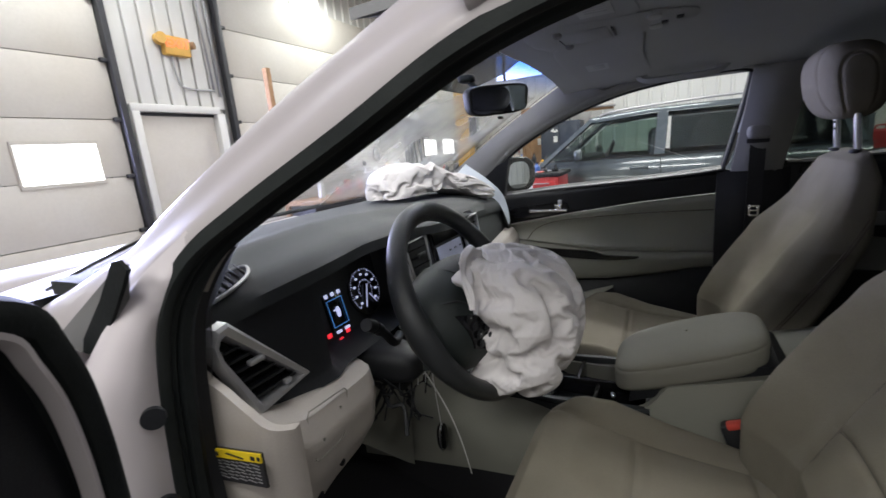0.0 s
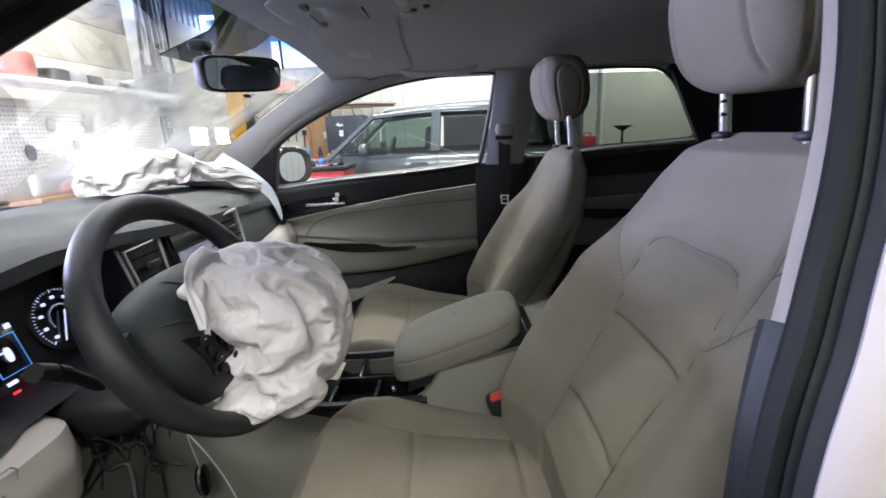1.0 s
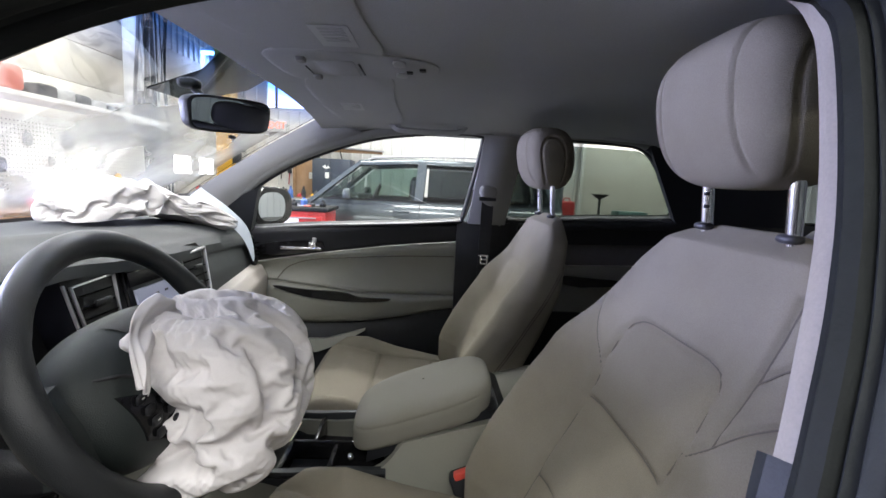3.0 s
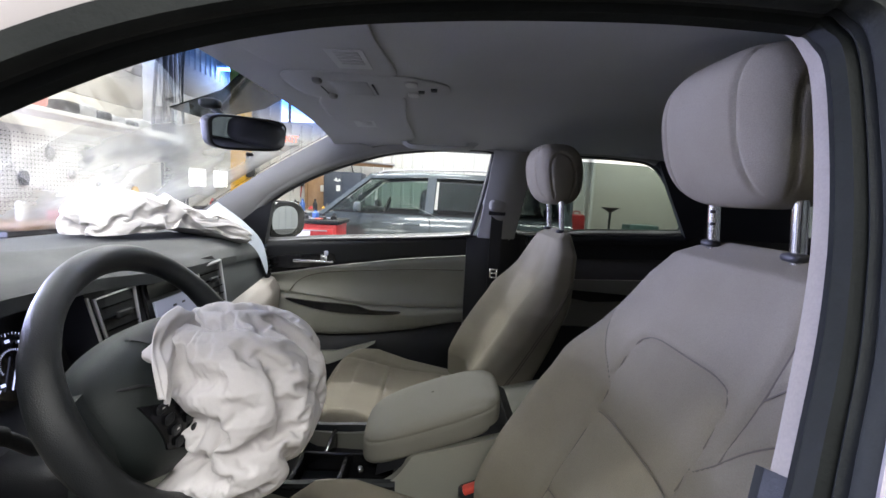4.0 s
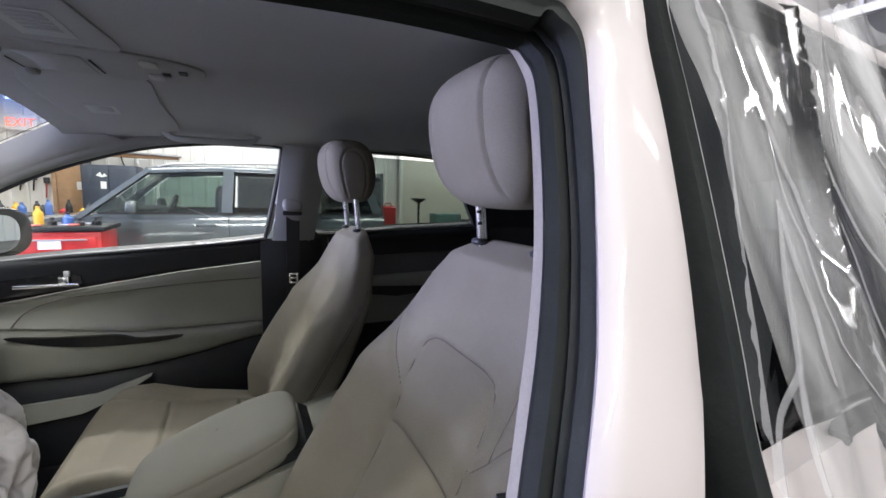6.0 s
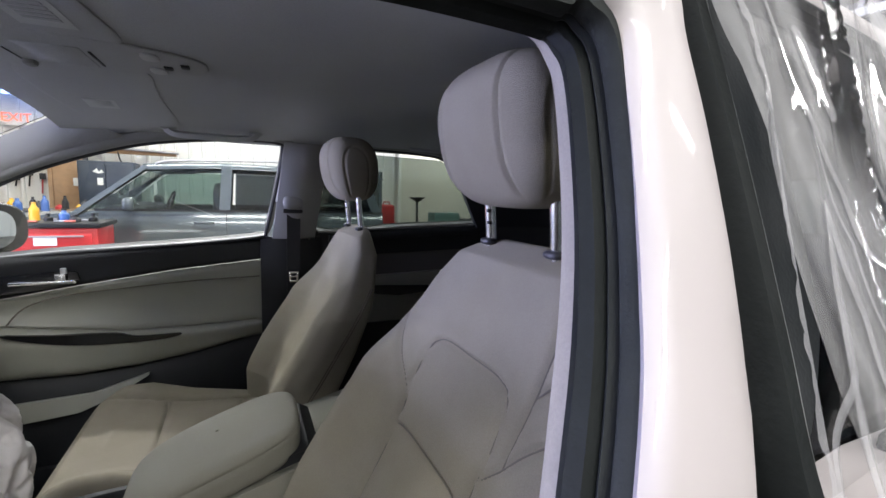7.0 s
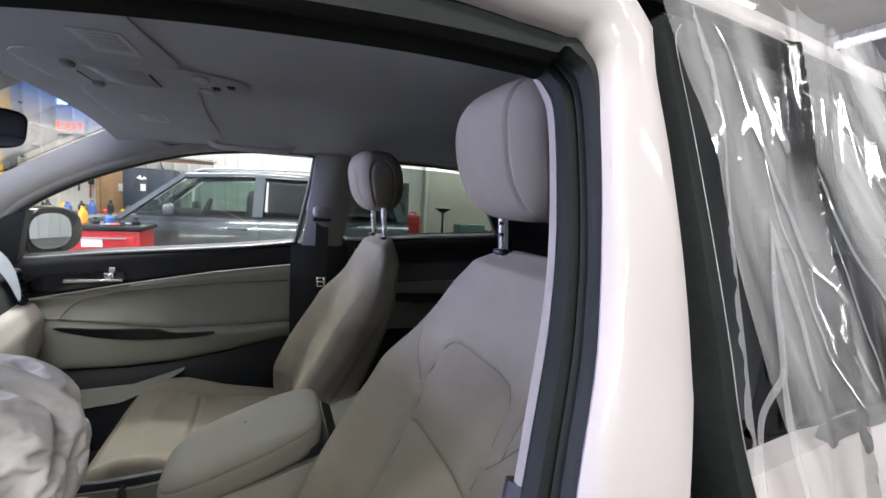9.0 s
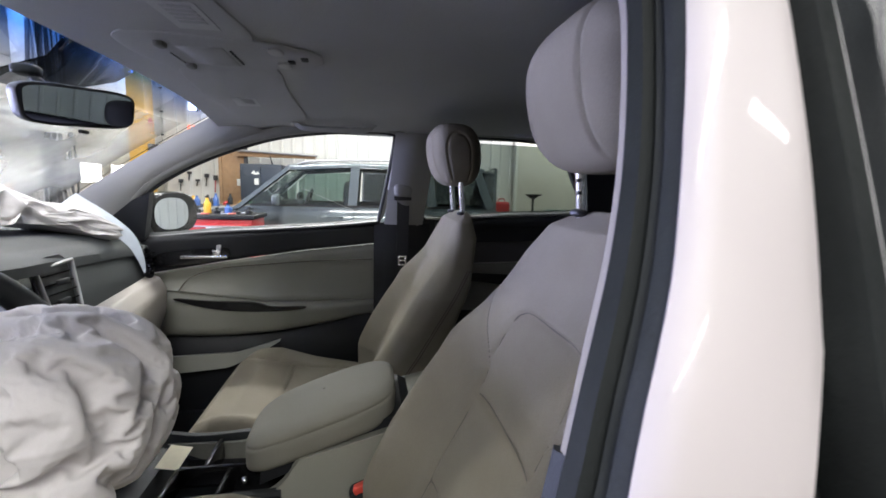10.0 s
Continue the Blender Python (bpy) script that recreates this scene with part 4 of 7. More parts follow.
for i in range(12):
    y0, z0, zl, lean = -0.36 + 0.036 * i + rnd.uniform(-0.012, 0.012), rnd.uniform(1.15, 1.22), rnd.uniform(0.08, 0.20), rnd.uniform(-0.05, 0.16)
    FOLDS.append(([(y0 + lean * zl * k / 4 + rnd.uniform(-0.004, 0.004), z0 + zl * k / 4) for k in range(5)], rnd.uniform(0.0007, 0.0013)))
for pts, w in FOLDS:
    way = [film_place(p.x, p.y, 0.0015) for p in smooth_path([(y, z, 0) for y, z in pts], 8)]
    k = len(way) - 1
    bm = bmesh.new()
    rings = []
    for i, p in enumerate(way):
        t = (way[min(i + 1, k)] - way[max(i - 1, 0)]).normalized()
        side_ = t.cross(Vector((-1, 0, 0))).normalized()
        ww = 0.5 * w * (0.25 + 0.75 * math.sin(math.pi * (0.08 + 0.84 * i / k)))
        rings.append([bm.verts.new(p + side_ * (ww * c) + Vector((-ww * h, 0, 0))) for c, h in ((-2.4, 0), (-0.9, 0.35), (0, 1.5), (0.9, 0.35), (2.4, 0))])
    for a, b in zip(rings, rings[1:]):
        for j in range(4):
            bm.faces.new((a[j], a[j + 1], b[j + 1], b[j]))
    dpart("film_fold", bm, FOLD, ddoor, "fold in the film, whitened as a highlight", angle=180)
# ragged whitish edge of the film along its front border
rag = grid(lambda u, v: film_place(lerp([1.15, 1.177, 1.213, 1.271, 1.341, 1.42], [0.116, 0.112, 0.104, 0.093, 0.079, 0.066], 1.15 + 0.265 * u) - 0.002 + v * (0.0035 + 0.0035 * noise.noise(Vector((u * 45, 0.5, 0.1)))), 1.15 + 0.265 * u, 0.002), 90, 2)
dpart("film_border", rag, FOLD, ddoor, "ragged border of the film")

# open driver door, of which the front edge shows
odoor = thing("driver_door", (-0.90, 0.80, 0.40), "open driver door with a black inner edge and white rim", "car door")
hinge, dirv = Vector((-0.852, 0.786, 0)), Vector((-0.80, -0.60, 0)).normalized()
nrm = Vector((-dirv.y, dirv.x, 0))


def leaf(u, v, off=0.0):
    top = lerp([0, 0.004, 0.010, 0.018, 0.032, 0.1, 0.35, 1], [1.06, 1.10, 1.13, 1.165, 1.195, 1.21, 1.20, 1.15], u)
    p = hinge + dirv * (1.02 * u) + nrm * off
    p.z = 0.42 + (top - 0.42) * v
    return p


dpart("inner_panel", slab(lambda u, v: leaf(u, v, 0.02 * math.sin(math.pi * v)), 20, 16, -nrm * 0.03), BLACK, odoor, "black inner door panel")
dpart("outer_skin", slab(lambda u, v: leaf(u, v, -0.06 - 0.05 * math.sin(math.pi * v)), 20, 16, -nrm * 0.02), PAINT, odoor, "white door skin")
rim = [hinge + dirv * d + nrm * 0.022 + Vector((0, 0, z)) for d, z in ((0.40, 1.195), (0.20, 1.200), (0.11, 1.192), (0.064, 1.176), (0.051, 1.153), (0.040, 1.122), (0.035, 1.083), (0.034, 1.04), (0.036, 0.9), (0.04, 0.45))]
dpart("white_rim", sweep(smooth_path(rim, 5), [(0.0, -0.003), (0.003, -0.002), (0.003, 0.002), (0.0, 0.003), (-0.007, 0.003), (-0.007, -0.003)], nrm), PAINT, odoor, "white painted door rim")
dpart("edge_seal", sweep(smooth_path([p - dirv * 0.018 - nrm * 0.004 + Vector((0, 0, 0.004)) for p in rim], 5), [(0.0, -0.013), (0.008, -0.008), (0.010, 0.0), (0.006, 0.010), (-0.02, 0.013), (-0.02, -0.013)], nrm), RUBBER, odoor, "black rubber door edge")
dpart("speaker_grille", slab(lambda u, v: hinge + dirv * (0.10 + 0.16 * u) + nrm * 0.035 + Vector((0, 0, 0.95 + 0.10 * v - 0.05 * u)), 6, 6, -nrm * 0.02), BLACK_DUSTY, odoor)


# ---- seats ----
def groove(p, lines, width=0.0040, depth=0.0050):
    d = min(near_line(p, l) for l in lines)
    return depth * math.exp(-(d / width) ** 2) - 0.0012 * math.exp(-((d - 0.014) / 0.008) ** 2)


def mirror_lines(lines):
    return lines + [[(-x, y) for x, y in l] for l in lines]


INSERT = [(0.0, 1.083), (0.055, 1.083), (0.082, 1.078), (0.097, 1.062), (0.100, 1.02), (0.094, 0.965), (0.088, 0.90), (0.088, 0.80), (0.092, 0.70)]
BACK_SEAMS = mirror_lines([INSERT, [(0.190, 1.086), (0.160, 1.060), (0.132, 1.030), (0.104, 1.004)]])
BACK_SEAMS += [[(-0.094, 0.965), (-0.05, 0.968), (0.05, 0.968), (0.094, 0.965)], [(-0.088, 0.846), (-0.04, 0.853), (0.04, 0.853), (0.088, 0.846)],
               [(-0.128, 1.165), (-0.131, 1.13), (-0.130, 1.09), (-0.132, 1.030)], [(-0.185, 1.128), (-0.156, 1.116), (-0.130, 1.09)]]


Z0, Z1 = 0.62, 1.215


def back_point(a, v, seams=True):
    """A place on the backrest: a runs round it, v up it, closing over at the top and the bottom."""
    z = Z0 + (Z1 - Z0) * v
    w = lerp([0, 0.1, 0.35, 0.55, 0.68, 0.74, 0.80, 0.90, 0.96, 0.985, 1.0], [0.205, 0.238, 0.258, 0.262, 0.250, 0.230, 0.210, 0.172, 0.132, 0.104, 0.06], v)
    rear = lerp([0, 0.2, 0.5, 0.73, 0.9, 1.0], [0.170, 0.150, 0.070, 0.010, -0.012, -0.006], v)
    thick = lerp([0, 0.05, 0.257, 0.41, 0.605, 0.70, 0.76, 0.89, 0.966, 1.0], [0.17, 0.240, 0.230, 0.190, 0.125, 0.100, 0.082, 0.055, 0.038, 0.005], v) - rear
    bol = lerp([0, 0.12, 0.3, 0.5, 0.66, 0.73, 0.8, 0.9, 1], [0.02, 0.055, 0.066, 0.058, 0.048, 0.028, 0.010, 0.003, 0.0], v)
    c, s = math.cos(a), math.sin(a)
    e = 0.42
    x = w * math.copysign(abs(c) ** e, c)
    k = math.copysign(abs(s) ** e, s)
    f = abs(x) / w
    bump = bol * math.exp(-((f - 0.80) / 0.26) ** 2)
    y = rear + thick * 0.5 * (1 + k)
    if k > -0.2:
        g = min(1, (k + 0.2) / 1.0)
        y += bump * g
        gr = groove((x, z), BACK_SEAMS) if seams and k > 0.5 else 0
        puff = (0.007 * math.exp(-((z - 1.025) / 0.045) ** 4) + 0.006 * math.exp(-((z - 0.908) / 0.046) ** 4) + 0.005 * math.exp(-((z - 0.79) / 0.05) ** 4)) * math.exp(-(x / 0.088) ** 4)
        y += (puff - gr) * g
    return Vector((x, y, z))


def back_front(x, z):
    """The place on the backrest's front at x and z."""
    v = (z - Z0) / (Z1 - Z0)
    w = back_point(0.0, v).x
    return back_point(math.acos(max(-1, min(1, math.copysign((abs(x) / w) ** (1 / 0.42), x)))), v)


def backrest_mesh(seams=True):
    """A contoured backrest with bolsters; local x across, y ahead, z up."""
    bm = grid(lambda u, v: back_point(2 * math.pi * u, v, seams), 320, 240, wrap_u=True)
    bm.verts.ensure_lookup_table()
    n = 241
    bm.faces.new([bm.verts[i * n] for i in range(320)][::-1])
    bm.faces.new([bm.verts[i * n + 240] for i in range(320)])
    return bm


CUSH_SEAMS = mirror_lines([[(0.150, 0.20), (0.162, 0.30), (0.168, 0.45), (0.178, 0.55), (0.205, 0.615)]])
CUSH_SEAMS += [[(-0.167, 0.450), (-0.08, 0.447), (0.08, 0.447), (0.167, 0.450)], [(-0.157, 0.275), (-0.08, 0.270), (0.08, 0.270), (0.157, 0.275)]]


def cushion_mesh():
    def fn(u, v):
        y = 0.14 + 0.505 * v
        w = lerp([0, 0.08, 0.5, 0.85, 0.96, 1], [0.215, 0.232, 0.252, 0.245, 0.225, 0.17], v)
        top = lerp([0, 0.15, 0.5, 0.8, 0.93, 0.98, 1], [0.690, 0.700, 0.708, 0.728, 0.722, 0.695, 0.655], v)
        bot = lerp([0, 0.7, 0.95, 1], [0.56, 0.55, 0.58, 0.63], v)
        bol = lerp([0, 0.2, 0.5, 0.70, 0.84, 0.93, 1], [0.0, 0.006, 0.030, 0.056, 0.046, 0.014, 0.0], v)
        a = 2 * math.pi * u
        c, s = math.cos(a), math.sin(a)
        e = 0.38
        x = w * math.copysign(abs(c) ** e, c)
        k = math.copysign(abs(s) ** e, s)
        z = bot + (top - bot) * 0.5 * (1 + k)
        if k > 0:
            z += bol * math.exp(-(max(0.0, 0.93 - abs(x) / w) / 0.19) ** 2) * k
            if k > 0.5:
                z -= groove((x, y), CUSH_SEAMS)
        return Vector((x, y, z))

    bm = grid(fn, 200, 130, wrap_u=True)
    bm.verts.ensure_lookup_table()
    n = 131
    bm.faces.new([bm.verts[i * n] for i in range(200)][::-1])
    bm.faces.new([bm.verts[i * n + 130] for i in range(200)])
    return bm


def headrest_mesh():
    """A boxy headrest: rounded top, seams that part the front cover from the sides, and an arched panel on each side."""
    def shape(p):
        x, y, z = p
        w = 0.88 + 0.12 * math.sin((z + 1.0) * 1.2)
        yy = y * (0.80 + 0.20 * (1 - z * z) + 0.06 * z) + 0.14 * z
        return Vector((x * w, yy, z))
    bm = pillow((0, 0.030, 1.340), (0.109, 0.066, 0.081), 3.6, 220, 130, shape)
    arch = [(-0.032 + 0.034 * (1 - math.cos(math.pi * k / 24)), 1.340 + 0.052 * math.sin(math.pi * k / 24) ** 0.8) for k in range(25)]
    arch = [(-0.026, 1.262), (-0.030, 1.30)] + arch + [(0.034, 1.30), (0.028, 1.262)]
    bm.normal_update()
    moves = []
    for v in bm.verts:
        x, y, z = v.co
        turn = 0.075 * math.atan2((y - 0.030 - 0.010 * (z - 1.34) / 0.081) / 0.066, abs(x) / 0.112)
        inn = 0.0034 * math.exp(-((abs(x) - 0.064) / 0.0032) ** 2) + 0.0026 * math.exp(-(near_line((turn, z), arch) / 0.0030) ** 2)
        inn *= min(1.0, max(0.0, (z - 1.268) / 0.012))
        moves.append((v, v.normal * -inn))
    for v, d in moves:
        v.co += d
    return bm


def build_seat(name, label, seams=True):
    seat = thing(name, (0, 0, 0.36), label, "car seat", group="front seats")
    back = dpart("backrest", backrest_mesh(seams), FABRIC, seat, "beige fabric backrest with stitched bolsters")
    dpart("seat_cushion", cushion_mesh(), FABRIC, seat, "beige fabric seat cushion")
    hr = dpart("headrest", headrest_mesh(), FABRIC, seat, "grey-beige fabric headrest")
    for s in (-1, 1):
        pole = tube([(s * 0.068, 0.012, 1.185), (s * 0.068, 0.022, 1.30)], 0.0072, 14)
        dpart("headrest_post", pole, CHROME, seat, "chrome headrest post")
        col = pillow((s * 0.068, 0.018, 1.2125), (0.012, 0.010, 0.005), 2.6, 24, 12)
        dpart("post_collar", col, material("collar_plastic", (0.03, 0.03, 0.034), 0.5) if "collar_plastic" not in bpy.data.materials else bpy.data.materials["collar_plastic"], seat, "grey plastic post collar")
        for i in range(4):
            if s > 0:
                dpart("notch", box((s * 0.068 - 0.005, 0.0215 + 0.0014 * i, 1.2375 + 0.0155 * i), (0.005, 0.004, 0.004)), BLACK, seat)
        # side shields of the seat base
        dpart("side_shield", slab(lambda u, v: (s * 0.243, 0.10 + 0.50 * u, 0.42 + 0.15 * v + 0.04 * math.sin(math.pi * u) * v), 10, 4, (s * 0.02, 0, 0)), BLACK, seat, "black seat base shield")
    dpart("seat_frame", box((0, 0.36, 0.46), (0.42, 0.44, 0.21), 0.02), STEEL_DARK, seat)
    for l in BACK_SEAMS if seams else ():
        way = [back_front(p.x, p.y) + Vector((0, 0.0004, 0)) for p in smooth_path([(x, z, 0) for x, z in l], 6) if p.y > 0.64]
        dpart("panel_seam", tube(way, 0.0011, 5), STITCH, seat)
    # double-stitched side seam along the outer bolsters
    for s in (-1, 1):
        for o in (0.0, 0.006):
            pts = [(s * (lerp([0.66, 0.83, 0.95, 1.03, 1.10], [0.236, 0.258, 0.2615, 0.252, 0.232], z) + 0.001), lerp([0.66, 0.83, 0.95, 1.03, 1.10], [0.205, 0.180, 0.110, 0.060, 0.020], z) + o, z) for z in (0.68, 0.75, 0.83, 0.90, 0.97, 1.03, 1.09)]
            dpart("side_seam", tube(smooth_path(pts, 5), 0.0014, 6), STITCH, seat)
    return seat


driver_seat = build_seat("front_seat", "beige fabric driver seat, stained, with raised headrest")
driver_seat.matrix_basis = pose(-0.385, 0, 0.36)
# dark burnt specks on the driver cushion
rnd = random.Random(9)
spk = bmesh.new()
for i in range(26):
    x, y = (0.045 + rnd.gauss(0, 0.014), 0.222 + rnd.gauss(0, 0.014)) if i < 19 else (0.095 + rnd.gauss(0, 0.015), 0.245 + rnd.gauss(0, 0.012))
    disc((x, y, 0.7045), rnd.uniform(0.0012, 0.0038), 0.005, (0, 0, 1), 7, spk)
tagged(dpart("debris", spk, LABEL_INK, driver_seat, "dark specks of debris"), kind="stuff")
passenger_seat = build_seat("front_seat", "clean beige fabric passenger seat with raised headrest", False)
passenger_seat.matrix_basis = pose(0.365, 0.026, 0.348)
for o in list(passenger_seat.children):
    if o.name.startswith("seat_cushion"):
        o.location.z -= 0.022
        o.location.y += 0.036
    if o.name.startswith(("backrest", "side_seam", "post_collar")):
        o.location.z -= 0.024

# rear bench with its headrests
bench = thing("rear_bench", (0, -0.75, 0.36), "dark grey rear bench seat with low headrests", "bench seat")
dpart("bench_back", pillow((0, -0.98, 0.90), (0.64, 0.10, 0.30), 5, 60, 24), DARK_FABRIC, bench)
dpart("bench_cushion", pillow((0, -0.62, 0.60), (0.64, 0.30, 0.11), 5, 60, 20), DARK_FABRIC, bench)
for x in (-0.36, 0.36):
    dpart("headrest", pillow((x, -1.0, 1.262), (0.150, 0.055, 0.072), 3.2, 32, 20), DARK_FABRIC, bench)
dpart("bench_base", box((0, -0.62, 0.43), (1.2, 0.5, 0.14), 0.02), BLACK, bench)

# seat belt on the passenger centre pillar
sb = thing("seat_belt", (0.64, 0.17, 1.24), "black seat belt hanging from the centre pillar guide", "seat belt")
dpart("belt_guide", pillow((0.612, 0.172, 1.232), (0.018, 0.030, 0.022), 3, 24, 12), PILLAR, sb, "grey belt height guide")
dpart("guide_plate", box((0.618, 0.172, 1.205), (0.012, 0.058, 0.014), 0.004), BLACK, sb)
dpart("webbing", slab(lambda u, v: (lerp([0, 0.5, 1], [0.622, 0.655, 0.662], v), 0.150 + 0.040 * u, 1.205 - 0.66 * v), 4, 12, (0.003, 0, 0)), BLACK, sb, "black belt webbing")
tg = box((0.630, 0.171, 1.010), (0.005, 0.030, 0.006), 0.001)
for dy in (-0.011, 0.011):
    box((0.630, 0.171 + dy, 0.996), (0.005, 0.006, 0.028), 0.001, tg)
box((0.630, 0.171, 0.982), (0.005, 0.024, 0.006), 0.001, tg)
box((0.630, 0.171, 0.997), (0.005, 0.020, 0.005), 0.001, tg)
dpart("belt_tongue", tg, CHROME, sb, "bright metal belt tongue")
# buckle beside the driver seat
bk = thing("belt_buckle", (-0.152, 0.29, 0.66), "black seat belt buckle with a red release button", "belt buckle")
tilt = Matrix.Rotation(radians(-22), 4, "X") @ Matrix.Rotation(radians(10), 4, "Y")
dpart("buckle_body", box((-0.150, 0.272, 0.690), (0.034, 0.050, 0.110), 0.008, rot=tilt), BLACK, bk)
dpart("release_button", box((-0.152, 0.288, 0.742), (0.020, 0.036, 0.012), 0.003, rot=tilt), RED, bk, "red release button")
dpart("buckle_strap", box((-0.145, 0.245, 0.60), (0.012, 0.04, 0.14), 0.004, rot=tilt), BLACK, bk)

# ---- centre console ----
con = thing("centre_console", (0, 0.55, 0.36), "beige centre console with padded armrest and black cup holder tray", "console")


def con_side(s):
    def fn(u, v):
        y = 0.12 + 1.0 * u
        top = lerp([0.12, 0.235, 0.40, 0.425, 0.45, 0.56, 0.72, 0.86, 1.12], [0.84, 0.812, 0.768, 0.728, 0.706, 0.694, 0.695, 0.74, 0.80], y)
        low = lerp([0.12, 0.55, 0.66, 1.12], [0.37, 0.37, 0.50, 0.48], y)
        z = low + (top - low) * v
        x = lerp([0.12, 0.5, 0.8, 1.12], [0.118, 0.118, 0.135, 0.165], y) - 0.012 * v + 0.008 * math.sin(math.pi * v)
        return Vector((s * x, y, z))
    return fn


for s in (-1, 1):
    dpart("side_panel", slab(con_side(s), 90, 14, (-s * 0.02, 0, 0)), CREAM, con, "beige console side")
for s in (-1, 1):
    dpart("tunnel_carpet", slab(lambda u, v: (s * (0.115 + 0.035 * u - 0.01 * v), 0.50 + 0.70 * u, 0.36 + 0.25 * v), 12, 6, (-s * 0.02, 0, 0)), CARPET, con, "black tunnel carpet")
dpart("tray_floor", slab(lambda u, v: (-0.105 + 0.21 * v, 0.43 + 0.45 * u, lerp([0, 0.5, 0.55, 1], [0.655, 0.655, 0.690, 0.745], u)), 20, 6, (0, 0, -0.02)), BLACK, con, "black floor of the console tray")
for x in (-0.106, 0.106):
    k = math.copysign(0.010, x)
    dpart("tray_rim", sweep(smooth_path([(x, 0.43, 0.712), (x, 0.54, 0.708), (x * 1.02, 0.66, 0.706), (x * 1.05, 0.84, 0.745)], 6), [(0.0, -0.008), (0.004, -0.006), (0.004, 0.006), (0.0, 0.008), (-0.05, 0.008), (-0.05, -0.008)], Vector((0, 0, 1))), BLACK_DUSTY, con, "black tray rim")
    dpart("tray_bead", tube(smooth_path([(x + k, 0.43, 0.708), (x + k, 0.54, 0.704), (x + k, 0.66, 0.702), (x + k, 0.84, 0.740)], 6), 0.0022, 6), GLOSS_BLACK, con)
for c, sz in (((-0.012, 0.535, 0.683), (0.010, 0.19, 0.055)), ((-0.056, 0.540, 0.681), (0.088, 0.010, 0.050)), ((0.045, 0.588, 0.681), (0.105, 0.010, 0.050)), ((-0.056, 0.632, 0.681), (0.098, 0.012, 0.052)), ((0.045, 0.500, 0.678), (0.105, 0.010, 0.044))):
    dpart("tray_rib", box(c, sz, 0.004), GLOSS_BLACK, con, "glossy black rib between the cup wells")
dpart("tray_mat", box((-0.058, 0.588, 0.668), (0.080, 0.080, 0.012), 0.005), BLACK_DUSTY, con, "grey rubber mat in a cup well")
dpart("tray_screw", pillow((-0.050, 0.505, 0.700), (0.007, 0.007, 0.007), 2.2, 16, 10), CHROME, con, "small bright stud")
dpart("gear_boot", pillow((0.0, 0.76, 0.735), (0.045, 0.055, 0.05), 2.5, 24, 14), BLACK, con)
dpart("gear_knob", pillow((0.0, 0.765, 0.825), (0.024, 0.032, 0.042), 2.4, 24, 16), BLACK, con, "black gear knob")
dpart("rear_box", plate([(-0.100, y, z) for y, z in ((0.12, 0.385), (0.418, 0.385), (0.421, 0.724), (0.414, 0.748), (0.400, 0.768), (0.235, 0.812), (0.12, 0.84))], (0.20, 0, 0)), CREAM, con, "beige armrest box", smooth=False)
# black block that stands in for the shade in the gap under the armrest
dpart("box_gap", plate([(-0.088, y, z) for y, z in ((0.20, 0.820), (0.395, 0.765), (0.417, 0.735), (0.47, 0.715), (0.465, 0.755), (0.38, 0.795), (0.22, 0.832))], (0.176, 0, 0)), BLACK, con, smooth=False)
dpart("hinge_cover", pillow((-0.060, 0.215, 0.805), (0.034, 0.030, 0.020), 3, 24, 14), BLACK, con, "black armrest hinge")


ARM_CLOTH = material("armrest_cloth", (0.187, 0.182, 0.150), 0.8, grain=0.2, scale=800, stain=0.25, stain_scale=9, dark=(0.15, 0.14, 0.11), bump=0.3, bump_scale=1300, spec=0.25)


def arm_shape(p):
    x, y, z = p
    return Vector((x * (0.93 + 0.07 * (1 - y * y)), y, z + 0.16 * (0.5 - y * y) + 0.10 * (1 - x * x) * (z > 0) - 1.18 * y))


arm_bm = pillow((-0.006, 0.366, 0.803), (0.098, 0.136, 0.040), 4.4, 120, 70, arm_shape)
arm_bm.normal_update()
for v in arm_bm.verts:
    q = (v.co.y - 0.366) / 0.136
    h = (v.co.z - 0.803) / 0.040 + 1.18 * q
    v.co -= v.normal * (0.0022 * math.exp(-((h - 0.42) / 0.055) ** 2))
dpart("armrest", arm_bm, ARM_CLOTH, con, "padded beige armrest")
for i in range(3):
    dpart("console_lamp", box((-0.085 + 0.013 * i, 0.735, 0.706), (0.008, 0.006, 0.004)), glow("lamp_blue", (0.1, 0.3, 1.0), 6.0) if i == 0 else bpy.data.materials["lamp_blue"], con, "small blue lamp")

# ---- dashboard ----
dash = thing("dashboard", (0, 1.1, 0.70), "charcoal dashboard with beige lower panel, lit dials and vents", "dashboard")


def lip_y(x):
    return lerp([-0.68, -0.60, -0.45, -0.25, -0.16, -0.05, 0.05, 0.30, 0.55, 0.68], [0.945, 0.915, 0.895, 0.895, 0.910, 0.890, 0.890, 0.930, 0.965, 0.985], x)


def lip_z(x):
    return lerp([-0.68, -0.60, -0.45, -0.35, -0.22, -0.14, 0.0, 0.25, 0.55, 0.68], [1.078, 1.095, 1.112, 1.121, 1.119, 1.110, 1.100, 1.085, 1.060, 1.045], x)


